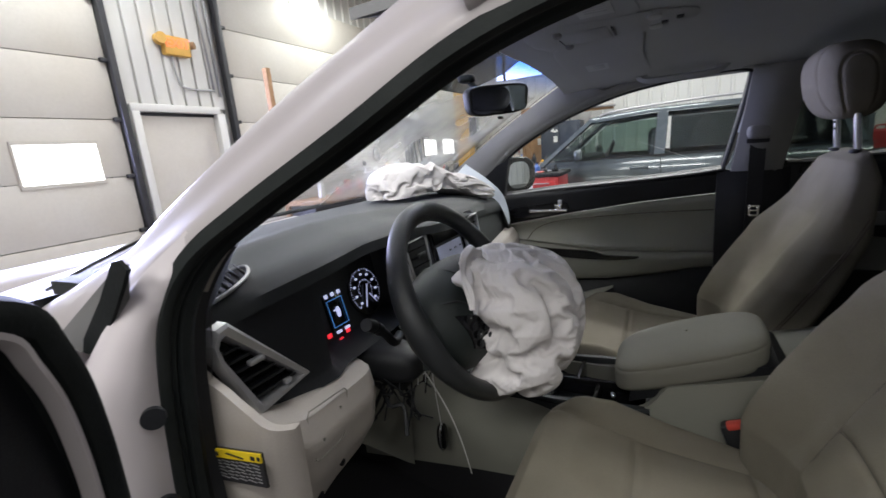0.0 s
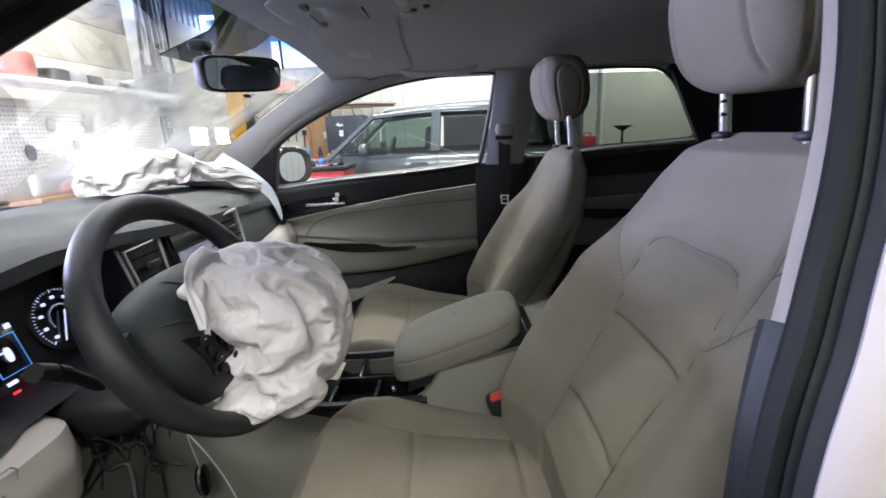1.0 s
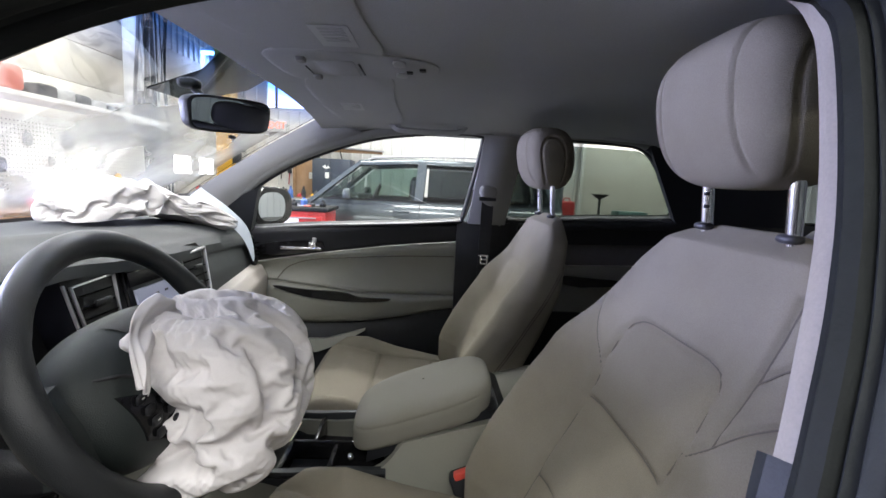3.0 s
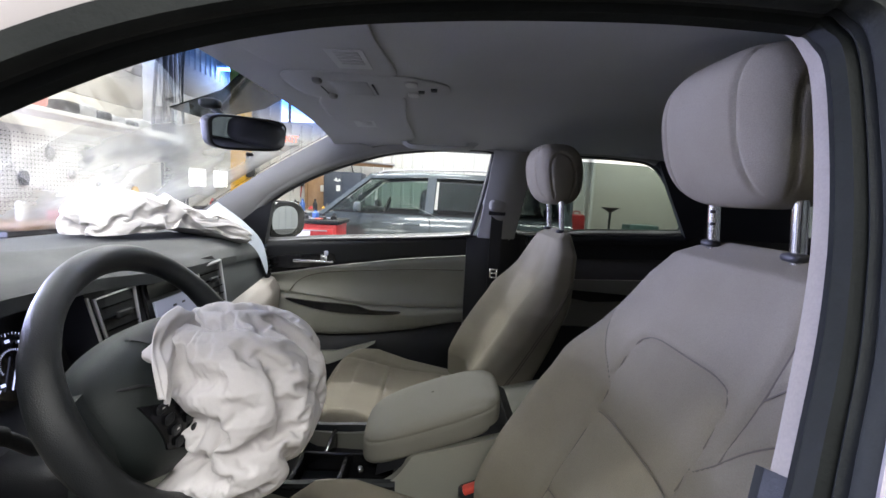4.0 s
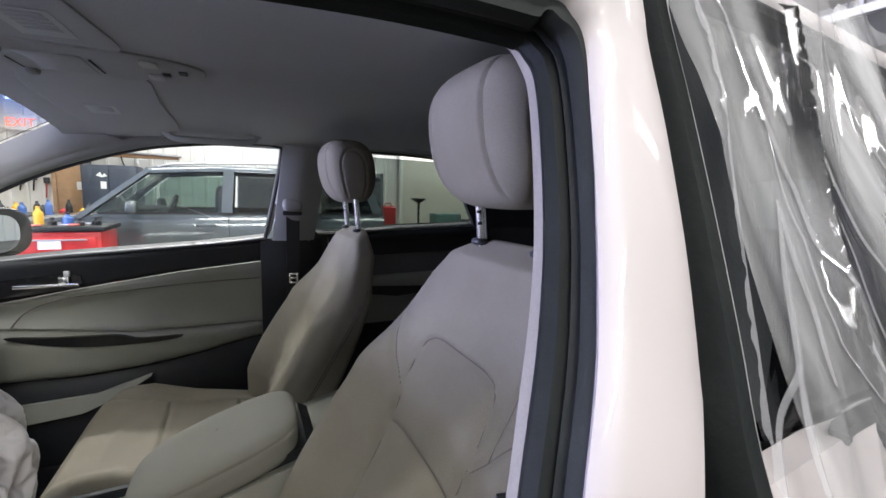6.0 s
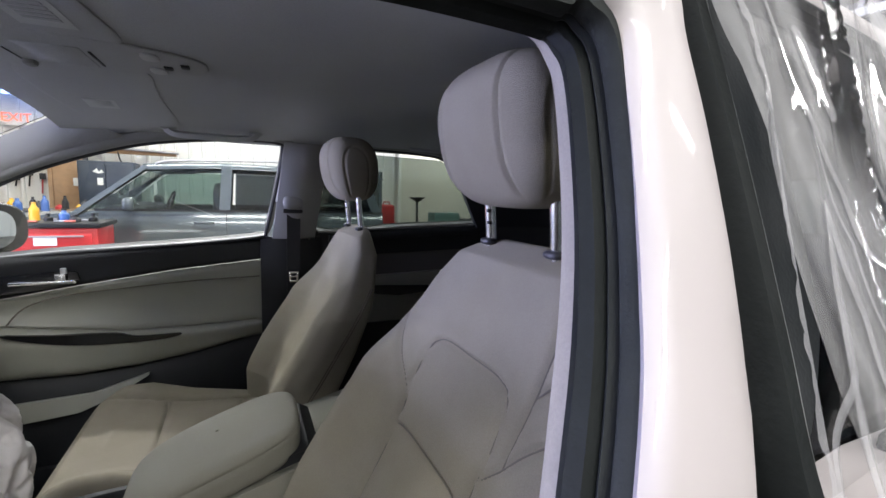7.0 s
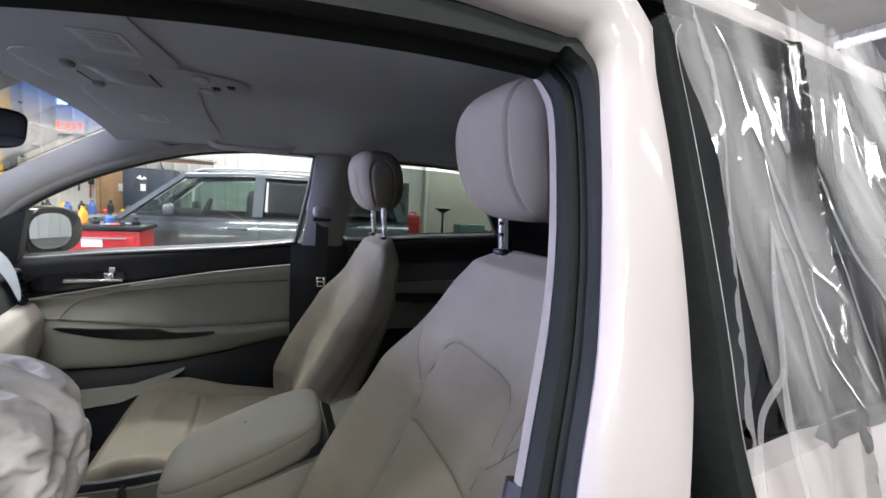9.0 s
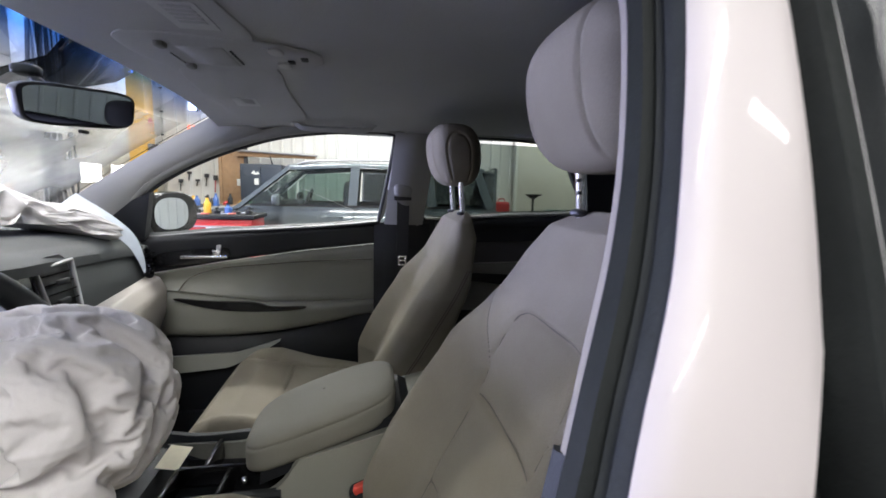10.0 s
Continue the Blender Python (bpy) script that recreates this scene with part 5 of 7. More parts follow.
def dash_top(u, v):
    x = -0.685 + 1.37 * u
    y1 = 1.315 - 0.075 * (x / 0.68) ** 2 - 0.02
    y = lip_y(x) + (y1 - lip_y(x)) * v
    z = lip_z(x) + (1.120 - lip_z(x)) * v + 0.016 * math.sin(math.pi * v) - 0.016 * max(0, 1 - v / 0.08) ** 2
    ridge = 0.010 * math.exp(-((y - 1.02) / 0.03) ** 2) * lerp([-0.68, -0.5, 0, 0.68], [0.3, 1, 1, 0.2], x)
    return Vector((x, y, z + ridge))


dpart("top_pad", slab(dash_top, 70, 24, (0, 0, -0.02)), CHARCOAL, dash, "charcoal dash top")


def face(x0, x1, prof, nu=30, bulge=0.0):
    """A panel across the dash: prof(x) lists (y, z) from its top down."""
    k = len(prof(x0))

    def fn(u, v):
        x = x0 + (x1 - x0) * u
        ps = prof(x)
        f = v * (k - 1)
        i = min(int(f), k - 2)
        y, z = [a + (b - a) * (f - i) for a, b in zip(ps[i], ps[i + 1])]
        return Vector((x, y, z))
    return slab(fn, nu, (k - 1) * 4, (0, 0.015, 0))


# dark front face below the lip, sunk in round the dials
def dark_prof(x):
    y, z = lip_y(x), lip_z(x)
    deep = lerp([-0.68, -0.47, -0.425, -0.20, -0.15, 0.0], [0.0, 0.004, 0.085, 0.085, 0.02, 0.0], x)
    low = lerp([-0.68, -0.60, -0.52, -0.45, -0.36, -0.2, 0.0], [0.93, 0.915, 0.905, 0.905, 0.905, 0.91, 0.92], x)
    return [(y + 0.004, z - 0.012), (y + deep * 0.9 + 0.012, z - 0.022), (y + deep + 0.01, z - 0.06), (y + deep + 0.005, (z + low) / 2), (y + deep * 0.85, low + 0.02), (y + deep * 0.25 - 0.01, low)]


dpart("dial_housing", face(-0.665, -0.13, dark_prof, 60), BLACK, dash, "black dial housing")
# beige panel under the wheel
def cream_prof(x):
    low = lerp([-0.665, -0.63, -0.58, -0.48, -0.33], [0.952, 0.938, 0.918, 0.902, 0.895], x)
    b = lerp([-0.665, -0.33], [0.70, 0.72], x)
    out = lerp([-0.665, -0.64, -0.60, -0.50, -0.33], [0.030, 0.037, 0.034, 0.014, 0.0], x)
    end = lerp([-0.425, -0.405, -0.392, -0.383], [0.0, 0.006, 0.016, 0.034], x)
    return [(y - out * w + end, z) for y, z, w in ((0.905, low, 0.5), (0.878, low - 0.010, 1), (0.868, low - 0.05, 1), (0.880, low - 0.11, 1), (0.915, b + 0.02, 0.8), (0.94, b, 0.6))]


def knee_y(x, z):
    ps = cream_prof(x)[1:][::-1]
    return lerp([p[1] for p in ps], [p[0] for p in ps], z)


dpart("knee_panel", face(-0.665, -0.383, cream_prof, 34), CREAM_LIGHT, dash, "beige knee panel")
lidf = [(-0.592, 0.912), (-0.585, 0.919), (-0.490, 0.900), (-0.484, 0.892), (-0.516, 0.836), (-0.524, 0.831), (-0.586, 0.842), (-0.593, 0.848)]
dpart("fuse_lid", tube([(x, knee_y(x, z) - 0.0004, z) for x, z in lidf], 0.0010, 6, closed=True), CREAM, dash, "outline of a small beige lid")
for x, z in ((-0.572, 0.868), (-0.512, 0.880)):
    dpart("screw_cap", disc((x, knee_y(x, z), z), 0.0025, 0.002, (0, -1, 0), 10), CREAM, dash)
for x, z in ((-0.505, 0.770), (-0.560, 0.752)):
    dpart("screw_cap", disc((x, knee_y(x, z), z), 0.006, 0.006, (0, -1, 0), 12), BLACK, dash)
# beige end panel with its warning label
dpart("end_panel", slab(lambda u, v: (-0.672 - 0.016 * math.sin(math.pi * max(0.0, u)) + 0.030 * max(0.0, 1 - u / 0.14) ** 2, 0.812 + 0.163 * u - 0.004 * math.sin(math.pi * min(1.0, u / 0.14)), 0.70 + lerp([0, 0.08, 0.15, 0.35, 1], [0.238, 0.252, 0.27, 0.30, 0.36], u) * v), 36, 12, (0.012, 0.004, 0)), CREAM_LIGHT, dash, "beige dash end panel")
lb = dpart("warning_label", slab(lambda u, v: (-0.6925, 0.815 + 0.104 * u, 0.892 - 0.016 * u + 0.046 * v), 2, 2, (0.003, 0, 0)), LABEL_INK, dash, "black warning label with a yellow heading", smooth=False)
dpart("label_heading", slab(lambda u, v: (-0.6945, 0.815 + 0.104 * u, 0.9265 - 0.016 * u + 0.0115 * v), 1, 1, (0.002, 0, 0)), LABEL_YELLOW, dash, "yellow heading of the label", smooth=False)
rnd = random.Random(2)
bars = bmesh.new()
for r in range(6):
    y = 0.822
    while y < 0.905:
        w = rnd.uniform(0.004, 0.016)
        box((-0.6928, y + w / 2, 0.9215 - 0.0046 * r - 0.154 * (y + w / 2 - 0.815)), (0.0012, w, 0.0009), bm=bars)
        y += w + 0.003
dpart("label_text", bars, GALV, dash, "rows of small white print", smooth=False)
bars = bmesh.new()
for a, w in ((0.90, 0.008), (0.893, 0.004), (0.86, 0.030), (0.828, 0.006), (0.818, 0.004)):
    box((-0.6952, a, 0.9322 - 0.154 * (a - 0.815)), (0.001, w, 0.0045 if w < 0.02 else 0.0016), bm=bars)
dpart("label_heading_text", bars, LABEL_INK, dash, smooth=False)

# outer air vent: silver frame with slats
v_out = [(-0.651, 1.074), (-0.534, 0.949), (-0.633, 0.933), (-0.676, 1.030), (-0.679, 1.054), (-0.668, 1.070)]
v_in = [(-0.660, 1.057), (-0.550, 0.951), (-0.623, 0.947), (-0.664, 1.030), (-0.668, 1.046), (-0.665, 1.054)]
bm = bmesh.new()
loops = []
for f, y in ((0.0, 0.905), (0.0, 0.888), (0.25, 0.8825), (0.8, 0.884), (1.0, 0.890), (1.0, 0.915)):
    loops.append([bm.verts.new((a[0] + (b[0] - a[0]) * f, y, a[1] + (b[1] - a[1]) * f)) for a, b in zip(v_out, v_in)])
for p, q in zip(loops, loops[1:]):
    for j in range(6):
        bm.faces.new((p[j], p[(j + 1) % 6], q[(j + 1) % 6], q[j]))
vf = dpart("outer_vent", bm, SILVER, dash, "silver-framed outer air vent", angle=30)
dpart("vent_well", plate([(x, 0.912, z) for x, z in v_in], (0, 0.004, 0)), GLOSS_BLACK, vf, smooth=False)
for i in range(6):
    z = 0.957 + 0.0155 * i
    x0 = -0.625 - 0.43 * (z - 0.949)
    x1 = -0.552 - 1.03 * (z - 0.951)
    sl = slab(lambda u, v: (x0 + (x1 - x0) * u, 0.889 + 0.020 * v, z - 0.006 * v), 1, 1, (0, 0, 0.0035))
    dpart("slat", sl, BLACK, vf, smooth=False)
dpart("vent_knob", box((-0.622, 0.886, 1.010), (0.024, 0.010, 0.007), 0.002), SILVER, vf, "bright vent tab")
dpart("vent_knob", box((-0.578, 0.886, 0.957), (0.012, 0.008, 0.008), 0.002), SILVER, vf)
# side window demister at the end of the dash top
dm_path = smooth_path([(-0.635, 0.945, 1.087), (-0.615, 0.925, 1.098), (-0.575, 0.935, 1.108), (-0.560, 0.952, 1.118), (-0.585, 0.968, 1.114), (-0.62, 0.965, 1.104)], 5, True)
dpart("demister_rim", tube(dm_path, 0.0028, 8, closed=True), GALV, dash, "bright demister rim")
dpart("demister_well", plate([p + Vector((0, 0, 0.001)) for p in dm_path], (0, 0.002, -0.004)), GLOSS_BLACK, dash, smooth=False)
for i in range(6):
    a = Vector((-0.628 + 0.011 * i, 0.934 + 0.001 * i, 1.095 + 0.0035 * i))
    dpart("demister_slat", tube([a, a + Vector((0.006, 0.030, 0.010))], 0.0013, 5), BLACK, dash)

# dials: rings of white marks, needle, small display and red lamps
dc, tiltd = Vector((-0.262, 0.976, 0.985)), Matrix.Rotation(radians(-14), 4, "X")


def dial_at(x, z, y=0.0):
    return dc + tiltd @ Vector((x, y, z))


def dial(name):
    def at(r, a, y=0.0):
        return dial_at(r * math.cos(a), r * math.sin(a), y)
    d = dpart(name, disc(dial_at(0, 0, 0.004), 0.052, 0.004, tiltd @ Vector((0, -1, 0)), 40), GLOSS_BLACK, dash, "black dial with white lit marks")
    marks = bmesh.new()
    for i in range(41):
        a = radians(225 - 270 * i / 40)
        big = i % 5 == 0
        tube([at(0.041 if big else 0.0432, a), at(0.046, a)], 0.0006 if big else 0.00035, 4, marks)
        if big:
            box(at(0.0336, a), (0.0062, 0.001, 0.0042), bm=marks, rot=tiltd)
    for i in range(30):
        a = radians(205 - 250 * i / 29)
        tube([at(0.0195, a), at(0.0222, a)], 0.00028, 4, marks)
    dpart("dial_marks", marks, GLOW_DIAL, d, "white lit dial marks", smooth=False)
    dpart("needle", tube([dial_at(0.005, 0.010, -0.004), dial_at(-0.017, -0.034, -0.004)], 0.0009, 5), GLOW_DIAL, d, "white lit needle")
    dpart("fuel_needle", tube([dial_at(0.004, -0.010, -0.003), dial_at(0.021, -0.034, -0.003)], 0.0006, 4), GLOW_DIAL, d, "thin white fuel needle")


dial("speed_dial")
lcd = dpart("trip_display", box(dial_at(-0.098, -0.012, 0.003), (0.052, 0.004, 0.072), 0.001, rot=tiltd), GLOSS_BLACK, dash, "small blue trip display")
fr = tube([dial_at(-0.098 + sx * 0.021, -0.014 + sz * 0.026, -0.001) for sx, sz in ((-1, -1), (1, -1), (1, 1), (-1, 1))], 0.0008, 4, closed=True)
dpart("display_frame", fr, GLOW_BLUE, lcd, "blue lit frame", smooth=False)
dpart("car_symbol", plate([dial_at(-0.097 + 0.0048 * math.copysign(abs(math.cos(a)) ** 0.6, math.cos(a)), -0.014 + 0.0105 * math.sin(a), -0.001) for a in (2 * math.pi * i / 20 for i in range(20))], tiltd @ Vector((0, -0.001, 0))), GLOW_DIAL, lcd, "white car symbol", smooth=False)
dpart("open_door_sign", box(dial_at(-0.1045, -0.009, -0.0012), (0.006, 0.001, 0.0022), rot=tiltd), GLOW_DIAL, lcd, smooth=False)
for i in range(3):
    dpart("status_sign", box(dial_at(-0.116 + 0.018 * i, 0.022, -0.001), (0.008, 0.001, 0.007), rot=tiltd), GLOW_DIAL, lcd, smooth=False)
for i in range(2):
    dpart("status_sign", box(dial_at(-0.111 + 0.024 * i, -0.050, -0.001), (0.014, 0.001, 0.005), rot=tiltd), GLOW_DIAL, lcd, smooth=False)
for x, z in ((-0.112, -0.066), (-0.088, -0.056), (-0.138, -0.048)):
    dpart("warning_lamp", box(dial_at(x, z, -0.001), (0.010, 0.001, 0.008), rot=tiltd), GLOW_RED, dash, "red warning lamp", smooth=False)
hood = slab(lambda u, v: dial_at(-0.30 + 0.40 * u, 0.068 + 0.018 * math.sin(math.pi * u), -0.05 * v), 24, 4, (0, 0, 0.006))
dpart("dial_visor", hood, BLACK, dash)
dpart("column_shroud", pillow((-0.335, 0.895, 0.872), (0.046, 0.09, 0.034), 3, 36, 20), BLACK, dash, "black steering column shroud")

outside_stack = {o.name for o in dash.children}
# centre stack: bezel, left and right vents, screen, switches
cs = dpart("centre_panel", plate([(-0.225, 0.868, 1.088), (-0.19, 0.862, 1.098), (0.155, 0.862, 1.098), (0.190, 0.868, 1.080), (0.175, 0.845, 0.955), (0.120, 0.83, 0.88), (-0.16, 0.83, 0.88), (-0.205, 0.845, 0.955)], (0, 0.06, 0)), BLACK, dash, "black centre panel of the dash", smooth=False)
for x0, x1, zt, fr_r in ((-0.215, -0.125, 1.078, 0.0032), (0.078, 0.182, 1.078, 0.0060)):
    path = [(x0, 0.860, zt), (x1, 0.858, zt + 0.004), (x1 - 0.002, 0.842, 0.968), (x0 + 0.018, 0.842, 0.965)]
    fr = dpart("centre_vent", tube(smooth_path(path, 1, True), fr_r, 8, closed=True), SILVER, dash, "silver-edged centre air vent")
    for i in range(5):
        z = 0.985 + 0.019 * i
        dpart("slat", slab(lambda u, v: (x0 + 0.016 * (1 - (z - 0.965) / 0.11) + 0.004 + (x1 - x0 - 0.018) * u, 0.838 + (z - 0.965) * 0.15 + 0.018 * v, z - 0.006 * v), 1, 1, (0, 0, 0.003)), GLOSS_BLACK, fr, smooth=False)
    for i in range(2):
        dpart("vent_vane", box(((x0 + x1) / 2 + 0.004, 0.846, 1.005 + 0.04 * i), (0.034, 0.008, 0.012), 0.003), BLACK, fr)
dpart("screen", slab(lambda u, v: (-0.085 + 0.130 * u, 0.8365 + 0.0115 * v, 0.988 + 0.054 * v), 1, 1, (0, 0.004, 0)), GLOW_SCREEN, dash, "pale grey lit screen", smooth=False)
dpart("upper_display", slab(lambda u, v: (-0.095 + 0.150 * u, 0.8490 + 0.006 * v, 1.050 + 0.026 * v), 1, 1, (0, 0.004, 0)), GLOSS_BLACK, dash, "dark upper display", smooth=False)
dpart("stack_edge", tube([(-0.232, 0.858, 1.085), (-0.222, 0.842, 1.00), (-0.205, 0.832, 0.94)], 0.0028, 6), SILVER, dash, "thin silver edge of the centre panel")
dpart("screen_bezel", tube([(-0.108, 0.8365, 0.982), (0.063, 0.8365, 0.982), (0.063, 0.8585, 1.081), (-0.108, 0.8585, 1.081)], 0.004, 6, closed=True), GLOSS_BLACK, dash)
for i in range(3):
    dpart("screen_sign", box((-0.03 + 0.03 * i, 0.842, 1.025), (0.010, 0.001, 0.004)), LABEL_INK, dash, smooth=False)
for i in range(6):
    dpart("switch", box((-0.12 + 0.045 * i, 0.832, 0.955 - 0.004), (0.036, 0.012, 0.016), 0.003), GLOSS_BLACK, dash)
for x in (-0.135, 0.155):
    kb = dpart("knob", disc((x, 0.828, 0.952), 0.0155, 0.026, (0, -1, 0.1), 24), CHROME, dash, "chrome-ringed knob")
    dpart("knob_cap", disc((x, 0.8135, 0.9535), 0.012, 0.004, (0, -1, 0.1), 24), GLOSS_BLACK, kb)
dpart("stack_lower", face(-0.155, 0.125, lambda x: [(0.842, 0.945), (0.846, 0.90), (0.855, 0.84), (0.88, 0.79), (0.90, 0.745)], 10), BLACK, dash)
for o in [c for c in dash.children if c.name not in outside_stack]:
    o.location += Vector((0.020, 0.050, -0.012))
# passenger side of the dash: dark upper face, beige lower face, glove box, end vent
dpart("passenger_fascia", face(0.17, 0.675, lambda x: [(lip_y(x) + 0.004, lip_z(x) - 0.012), (lip_y(x) + 0.012, lip_z(x) - 0.045), (lip_y(x) - 0.006, lip_z(x) - 0.095), (lip_y(x) - 0.012, 0.935)], 24), CHARCOAL, dash, "charcoal passenger fascia")
dpart("glove_panel", face(0.12, 0.690, lambda x: [(lip_y(x) - 0.010, 0.945), (lip_y(x) - 0.035, 0.935), (lip_y(x) - 0.055, 0.90), (lip_y(x) - 0.050, 0.82), (lip_y(x) + 0.0, 0.70), (lip_y(x) + 0.05, 0.62)], 24), CREAM_LIGHT, dash, "beige glove box panel")
pv = smooth_path([(0.625, 0.968, 1.030), (0.672, 0.975, 1.030), (0.685, 0.968, 0.965), (0.66, 0.962, 0.945), (0.632, 0.962, 0.96)], 4, True)
fr = dpart("outer_vent", tube(pv, 0.007, 8, closed=True), BLACK, dash, "black passenger air vent")
for i in range(5):
    dpart("slat", slab(lambda u, v: (0.634 + 0.040 * u, 0.952 + 0.02 * v, 0.960 + 0.014 * i), 1, 1, (0, 0, 0.003)), GLOSS_BLACK, fr, smooth=False)
dpart("dash_core", box((0, 1.14, 0.93), (1.30, 0.26, 0.30), 0.02), BLACK, dash)
# lower centre trim beside the driver's knees
dpart("knee_bolster", slab(lambda u, v: (-0.335 + 0.165 * u, 0.985 + 0.01 * (1 - v) - 0.03 * u, 0.665 - 0.175 * u + (0.105 + 0.155 * u) * v), 8, 8, (0.0, 0.02, 0)), CREAM, dash, "grey-beige lower tunnel trim")

# ---- rear-view mirror ----
rv = thing("rear_view_mirror", (-0.02, 0.76, 1.40), "black rear-view mirror hanging from the windscreen", "mirror")
rvm = Matrix.Translation((-0.030, 0.738, 1.354)) @ Matrix.Rotation(radians(-28), 4, "Z") @ Matrix.Rotation(radians(-4), 4, "Y") @ Matrix.Rotation(radians(6), 4, "X")
sh = pillow((0, 0, 0), (0.086, 0.020, 0.031), 4.5, 48, 24)
for q in sh.verts:
    q.co.x *= 1 + 0.05 * (q.co.z / 0.033)
    q.co.y = max(q.co.y, -0.010)
sh.transform(rvm)
dpart("mirror_shell", sh, BLACK, rv, "black mirror shell")
gl = plate([(0.080 * math.copysign(abs(math.cos(a)) ** 0.35, math.cos(a)), -0.0105, 0.0262 * math.copysign(abs(math.sin(a)) ** 0.35, math.sin(a))) for a in (2 * math.pi * i / 48 for i in range(48))], (0, -0.0015, 0))
gl.transform(rvm)
dpart("mirror_glass", gl, MIRROR, rv, "mirror glass", smooth=False)
dpart("mirror_stalk", tube(smooth_path([rvm @ Vector((0, 0.018, 0.01)), (-0.03, 0.775, 1.378), (-0.028, 0.800, 1.398)], 5), 0.006, 10), RUBBER, rv)
dpart("mirror_foot", pillow((-0.030, 0.806, 1.406), (0.016, 0.018, 0.009), 3.2, 24, 12), RUBBER, rv)
dpart("mirror_button", box(rvm @ Vector((0.0, -0.008, -0.038)), (0.018, 0.008, 0.006), 0.002), BLACK, rv)

# ---- steering wheel with its burst airbag ----
sw = thing("steering_wheel", (-0.365, 0.80, 0.95), "worn black steering wheel with a burst hub cover", "steering wheel")
SWC = Vector((-0.325, 0.712, 1.012))
swm = Matrix.Translation(SWC) @ Matrix.Rotation(radians(-28), 4, "X")   # local: x right, z up in the rim's plane, y ahead


def swp(x, z, y=0.0):
    return swm @ Vector((x, y, z))


RR = 0.1655
rim = bmesh.new()


def rim_fn(u, v):
    a, b = 2 * math.pi * u, 2 * math.pi * v
    thick = 0.0165 + 0.0015 * math.cos(4 * a)
    r = RR + thick * math.cos(b) + (0.0012 * math.sin(2 * b) if abs(math.sin(a)) < 0.5 else 0)
    return swp(r * math.cos(a), r * math.sin(a) * 0.985, thick * 1.1 * math.sin(b))


grid(rim_fn, 120, 20, rim, True, True)
dpart("rim", rim, WHEEL_SKIN, sw, "worn black leather wheel rim")
HUB = (0.138, 0.074, 0.092)
HUB_Z = -0.018


def hub_at(x, z, lift=0.0):
    """A place on the hub's dome."""
    q = max(0.0, 1 - abs(x / HUB[0]) ** 2.3 - abs((z - HUB_Z) / HUB[2]) ** 2.3)
    return swp(x, z, 0.022 - HUB[1] * q ** (1 / 2.3) - lift)


hub = pillow((0, 0.022, HUB_Z), HUB, 2.3, 72, 48)
hub.transform(swm)
dpart("hub_cover", hub, HUB_SKIN, sw, "grey-green hub cover, torn open")
for s in (-1, 1):
    def arm(u, v, s=s):
        x = s * (0.085 + (RR - 0.085) * u)
        hz = lerp([0, 0.5, 1], [0.056, 0.044, 0.036], u)
        z = -0.012 + hz * (2 * v - 1) - 0.008 * u
        return swp(x, z, -0.014 + 0.014 * u + 0.012 * (2 * v - 1) ** 2)
    dpart("spoke", slab(arm, 10, 8, (0, 0.016, -0.004)), HUB_SKIN, sw, "grey-green wheel spoke")

    def pad_at(u, v, lift=0.0):
        x = lerp([0, 1], [-0.104, -0.056], u) + 0.012 * (v - 0.5)
        return hub_at(-s * x, -0.010 - 0.026 * u - 0.058 * v, lift)
    dpart("switch_pad", slab(lambda u, v: pad_at(u, v, 0.003), 8, 8, (0, 0.006, 0)), GLOSS_BLACK, sw, "black switch pad")
    for i in range(2):
        for j in range(4):
            c = pad_at(0.26 + 0.46 * i, 0.12 + 0.25 * j, 0.005)
            dpart("wheel_switch", pillow(c, (0.0075, 0.0022, 0.0055), 3.5, 16, 10), BLACK, sw)
            if (i + j) % 2 == 0:
                dpart("switch_mark", box(pad_at(0.26 + 0.46 * i, 0.12 + 0.25 * j, 0.0072), (0.004, 0.001, 0.0015)), LABEL_WHITE, sw, smooth=False)
dpart("lower_spoke", slab(lambda u, v: swp((u - 0.5) * lerp([0, 1], [0.10, 0.15], v), -0.060 - (RR - 0.064) * v, -0.02 + 0.02 * v + 0.01 * (2 * u - 1) ** 2), 10, 10, (0, 0.014, 0)), HUB_SKIN, sw)
# split line and the bare black mouth that the bag hangs out of
slit = [hub_at(x, z, 0.0005) for x, z in ((-0.124, 0.030), (-0.108, 0.014), (-0.092, 0.006), (-0.070, -0.016), (-0.050, -0.030))]
dpart("split_line", tube(smooth_path(slit, 6), 0.0020, 6), LABEL_INK, sw, "dark split in the hub cover")
dpart("hub_mouth", slab(lambda u, v: hub_at(lerp([0, 0.3, 0.7, 1], [-0.058, -0.052, -0.062, -0.060], v) + 0.115 * u, 0.062 - 0.092 * v - 0.02 * u * v, 0.0025), 16, 16, (0, 0.006, 0)), BLACK, sw, "bare black mouth of the hub")
# stalks
st = thing("column_stalk", (-0.44, 0.84, 0.95), "black indicator stalk behind the steering wheel", "stalk")
dpart("stalk_arm", tube(smooth_path([(-0.36, 0.835, 0.940), (-0.41, 0.812, 0.950), (-0.45, 0.803, 0.985), (-0.475, 0.80, 1.003)], 5), 0.0075, 12), BLACK, st)
dpart("stalk_knob", tube([(-0.462, 0.801, 0.995), (-0.480, 0.799, 1.008), (-0.498, 0.797, 1.018)], 0.0098, 16), BLACK, st, "ribbed stalk knob")
dpart("stalk_ring", tube([(-0.476, 0.7995, 1.005), (-0.479, 0.799, 1.0072)], 0.0104, 16), GLOSS_BLACK, st)


def crest(s):
    """Wide hollows between sharp crests, 0 to 1."""
    return (2 * abs(s - math.floor(s + 0.5))) ** 1.7


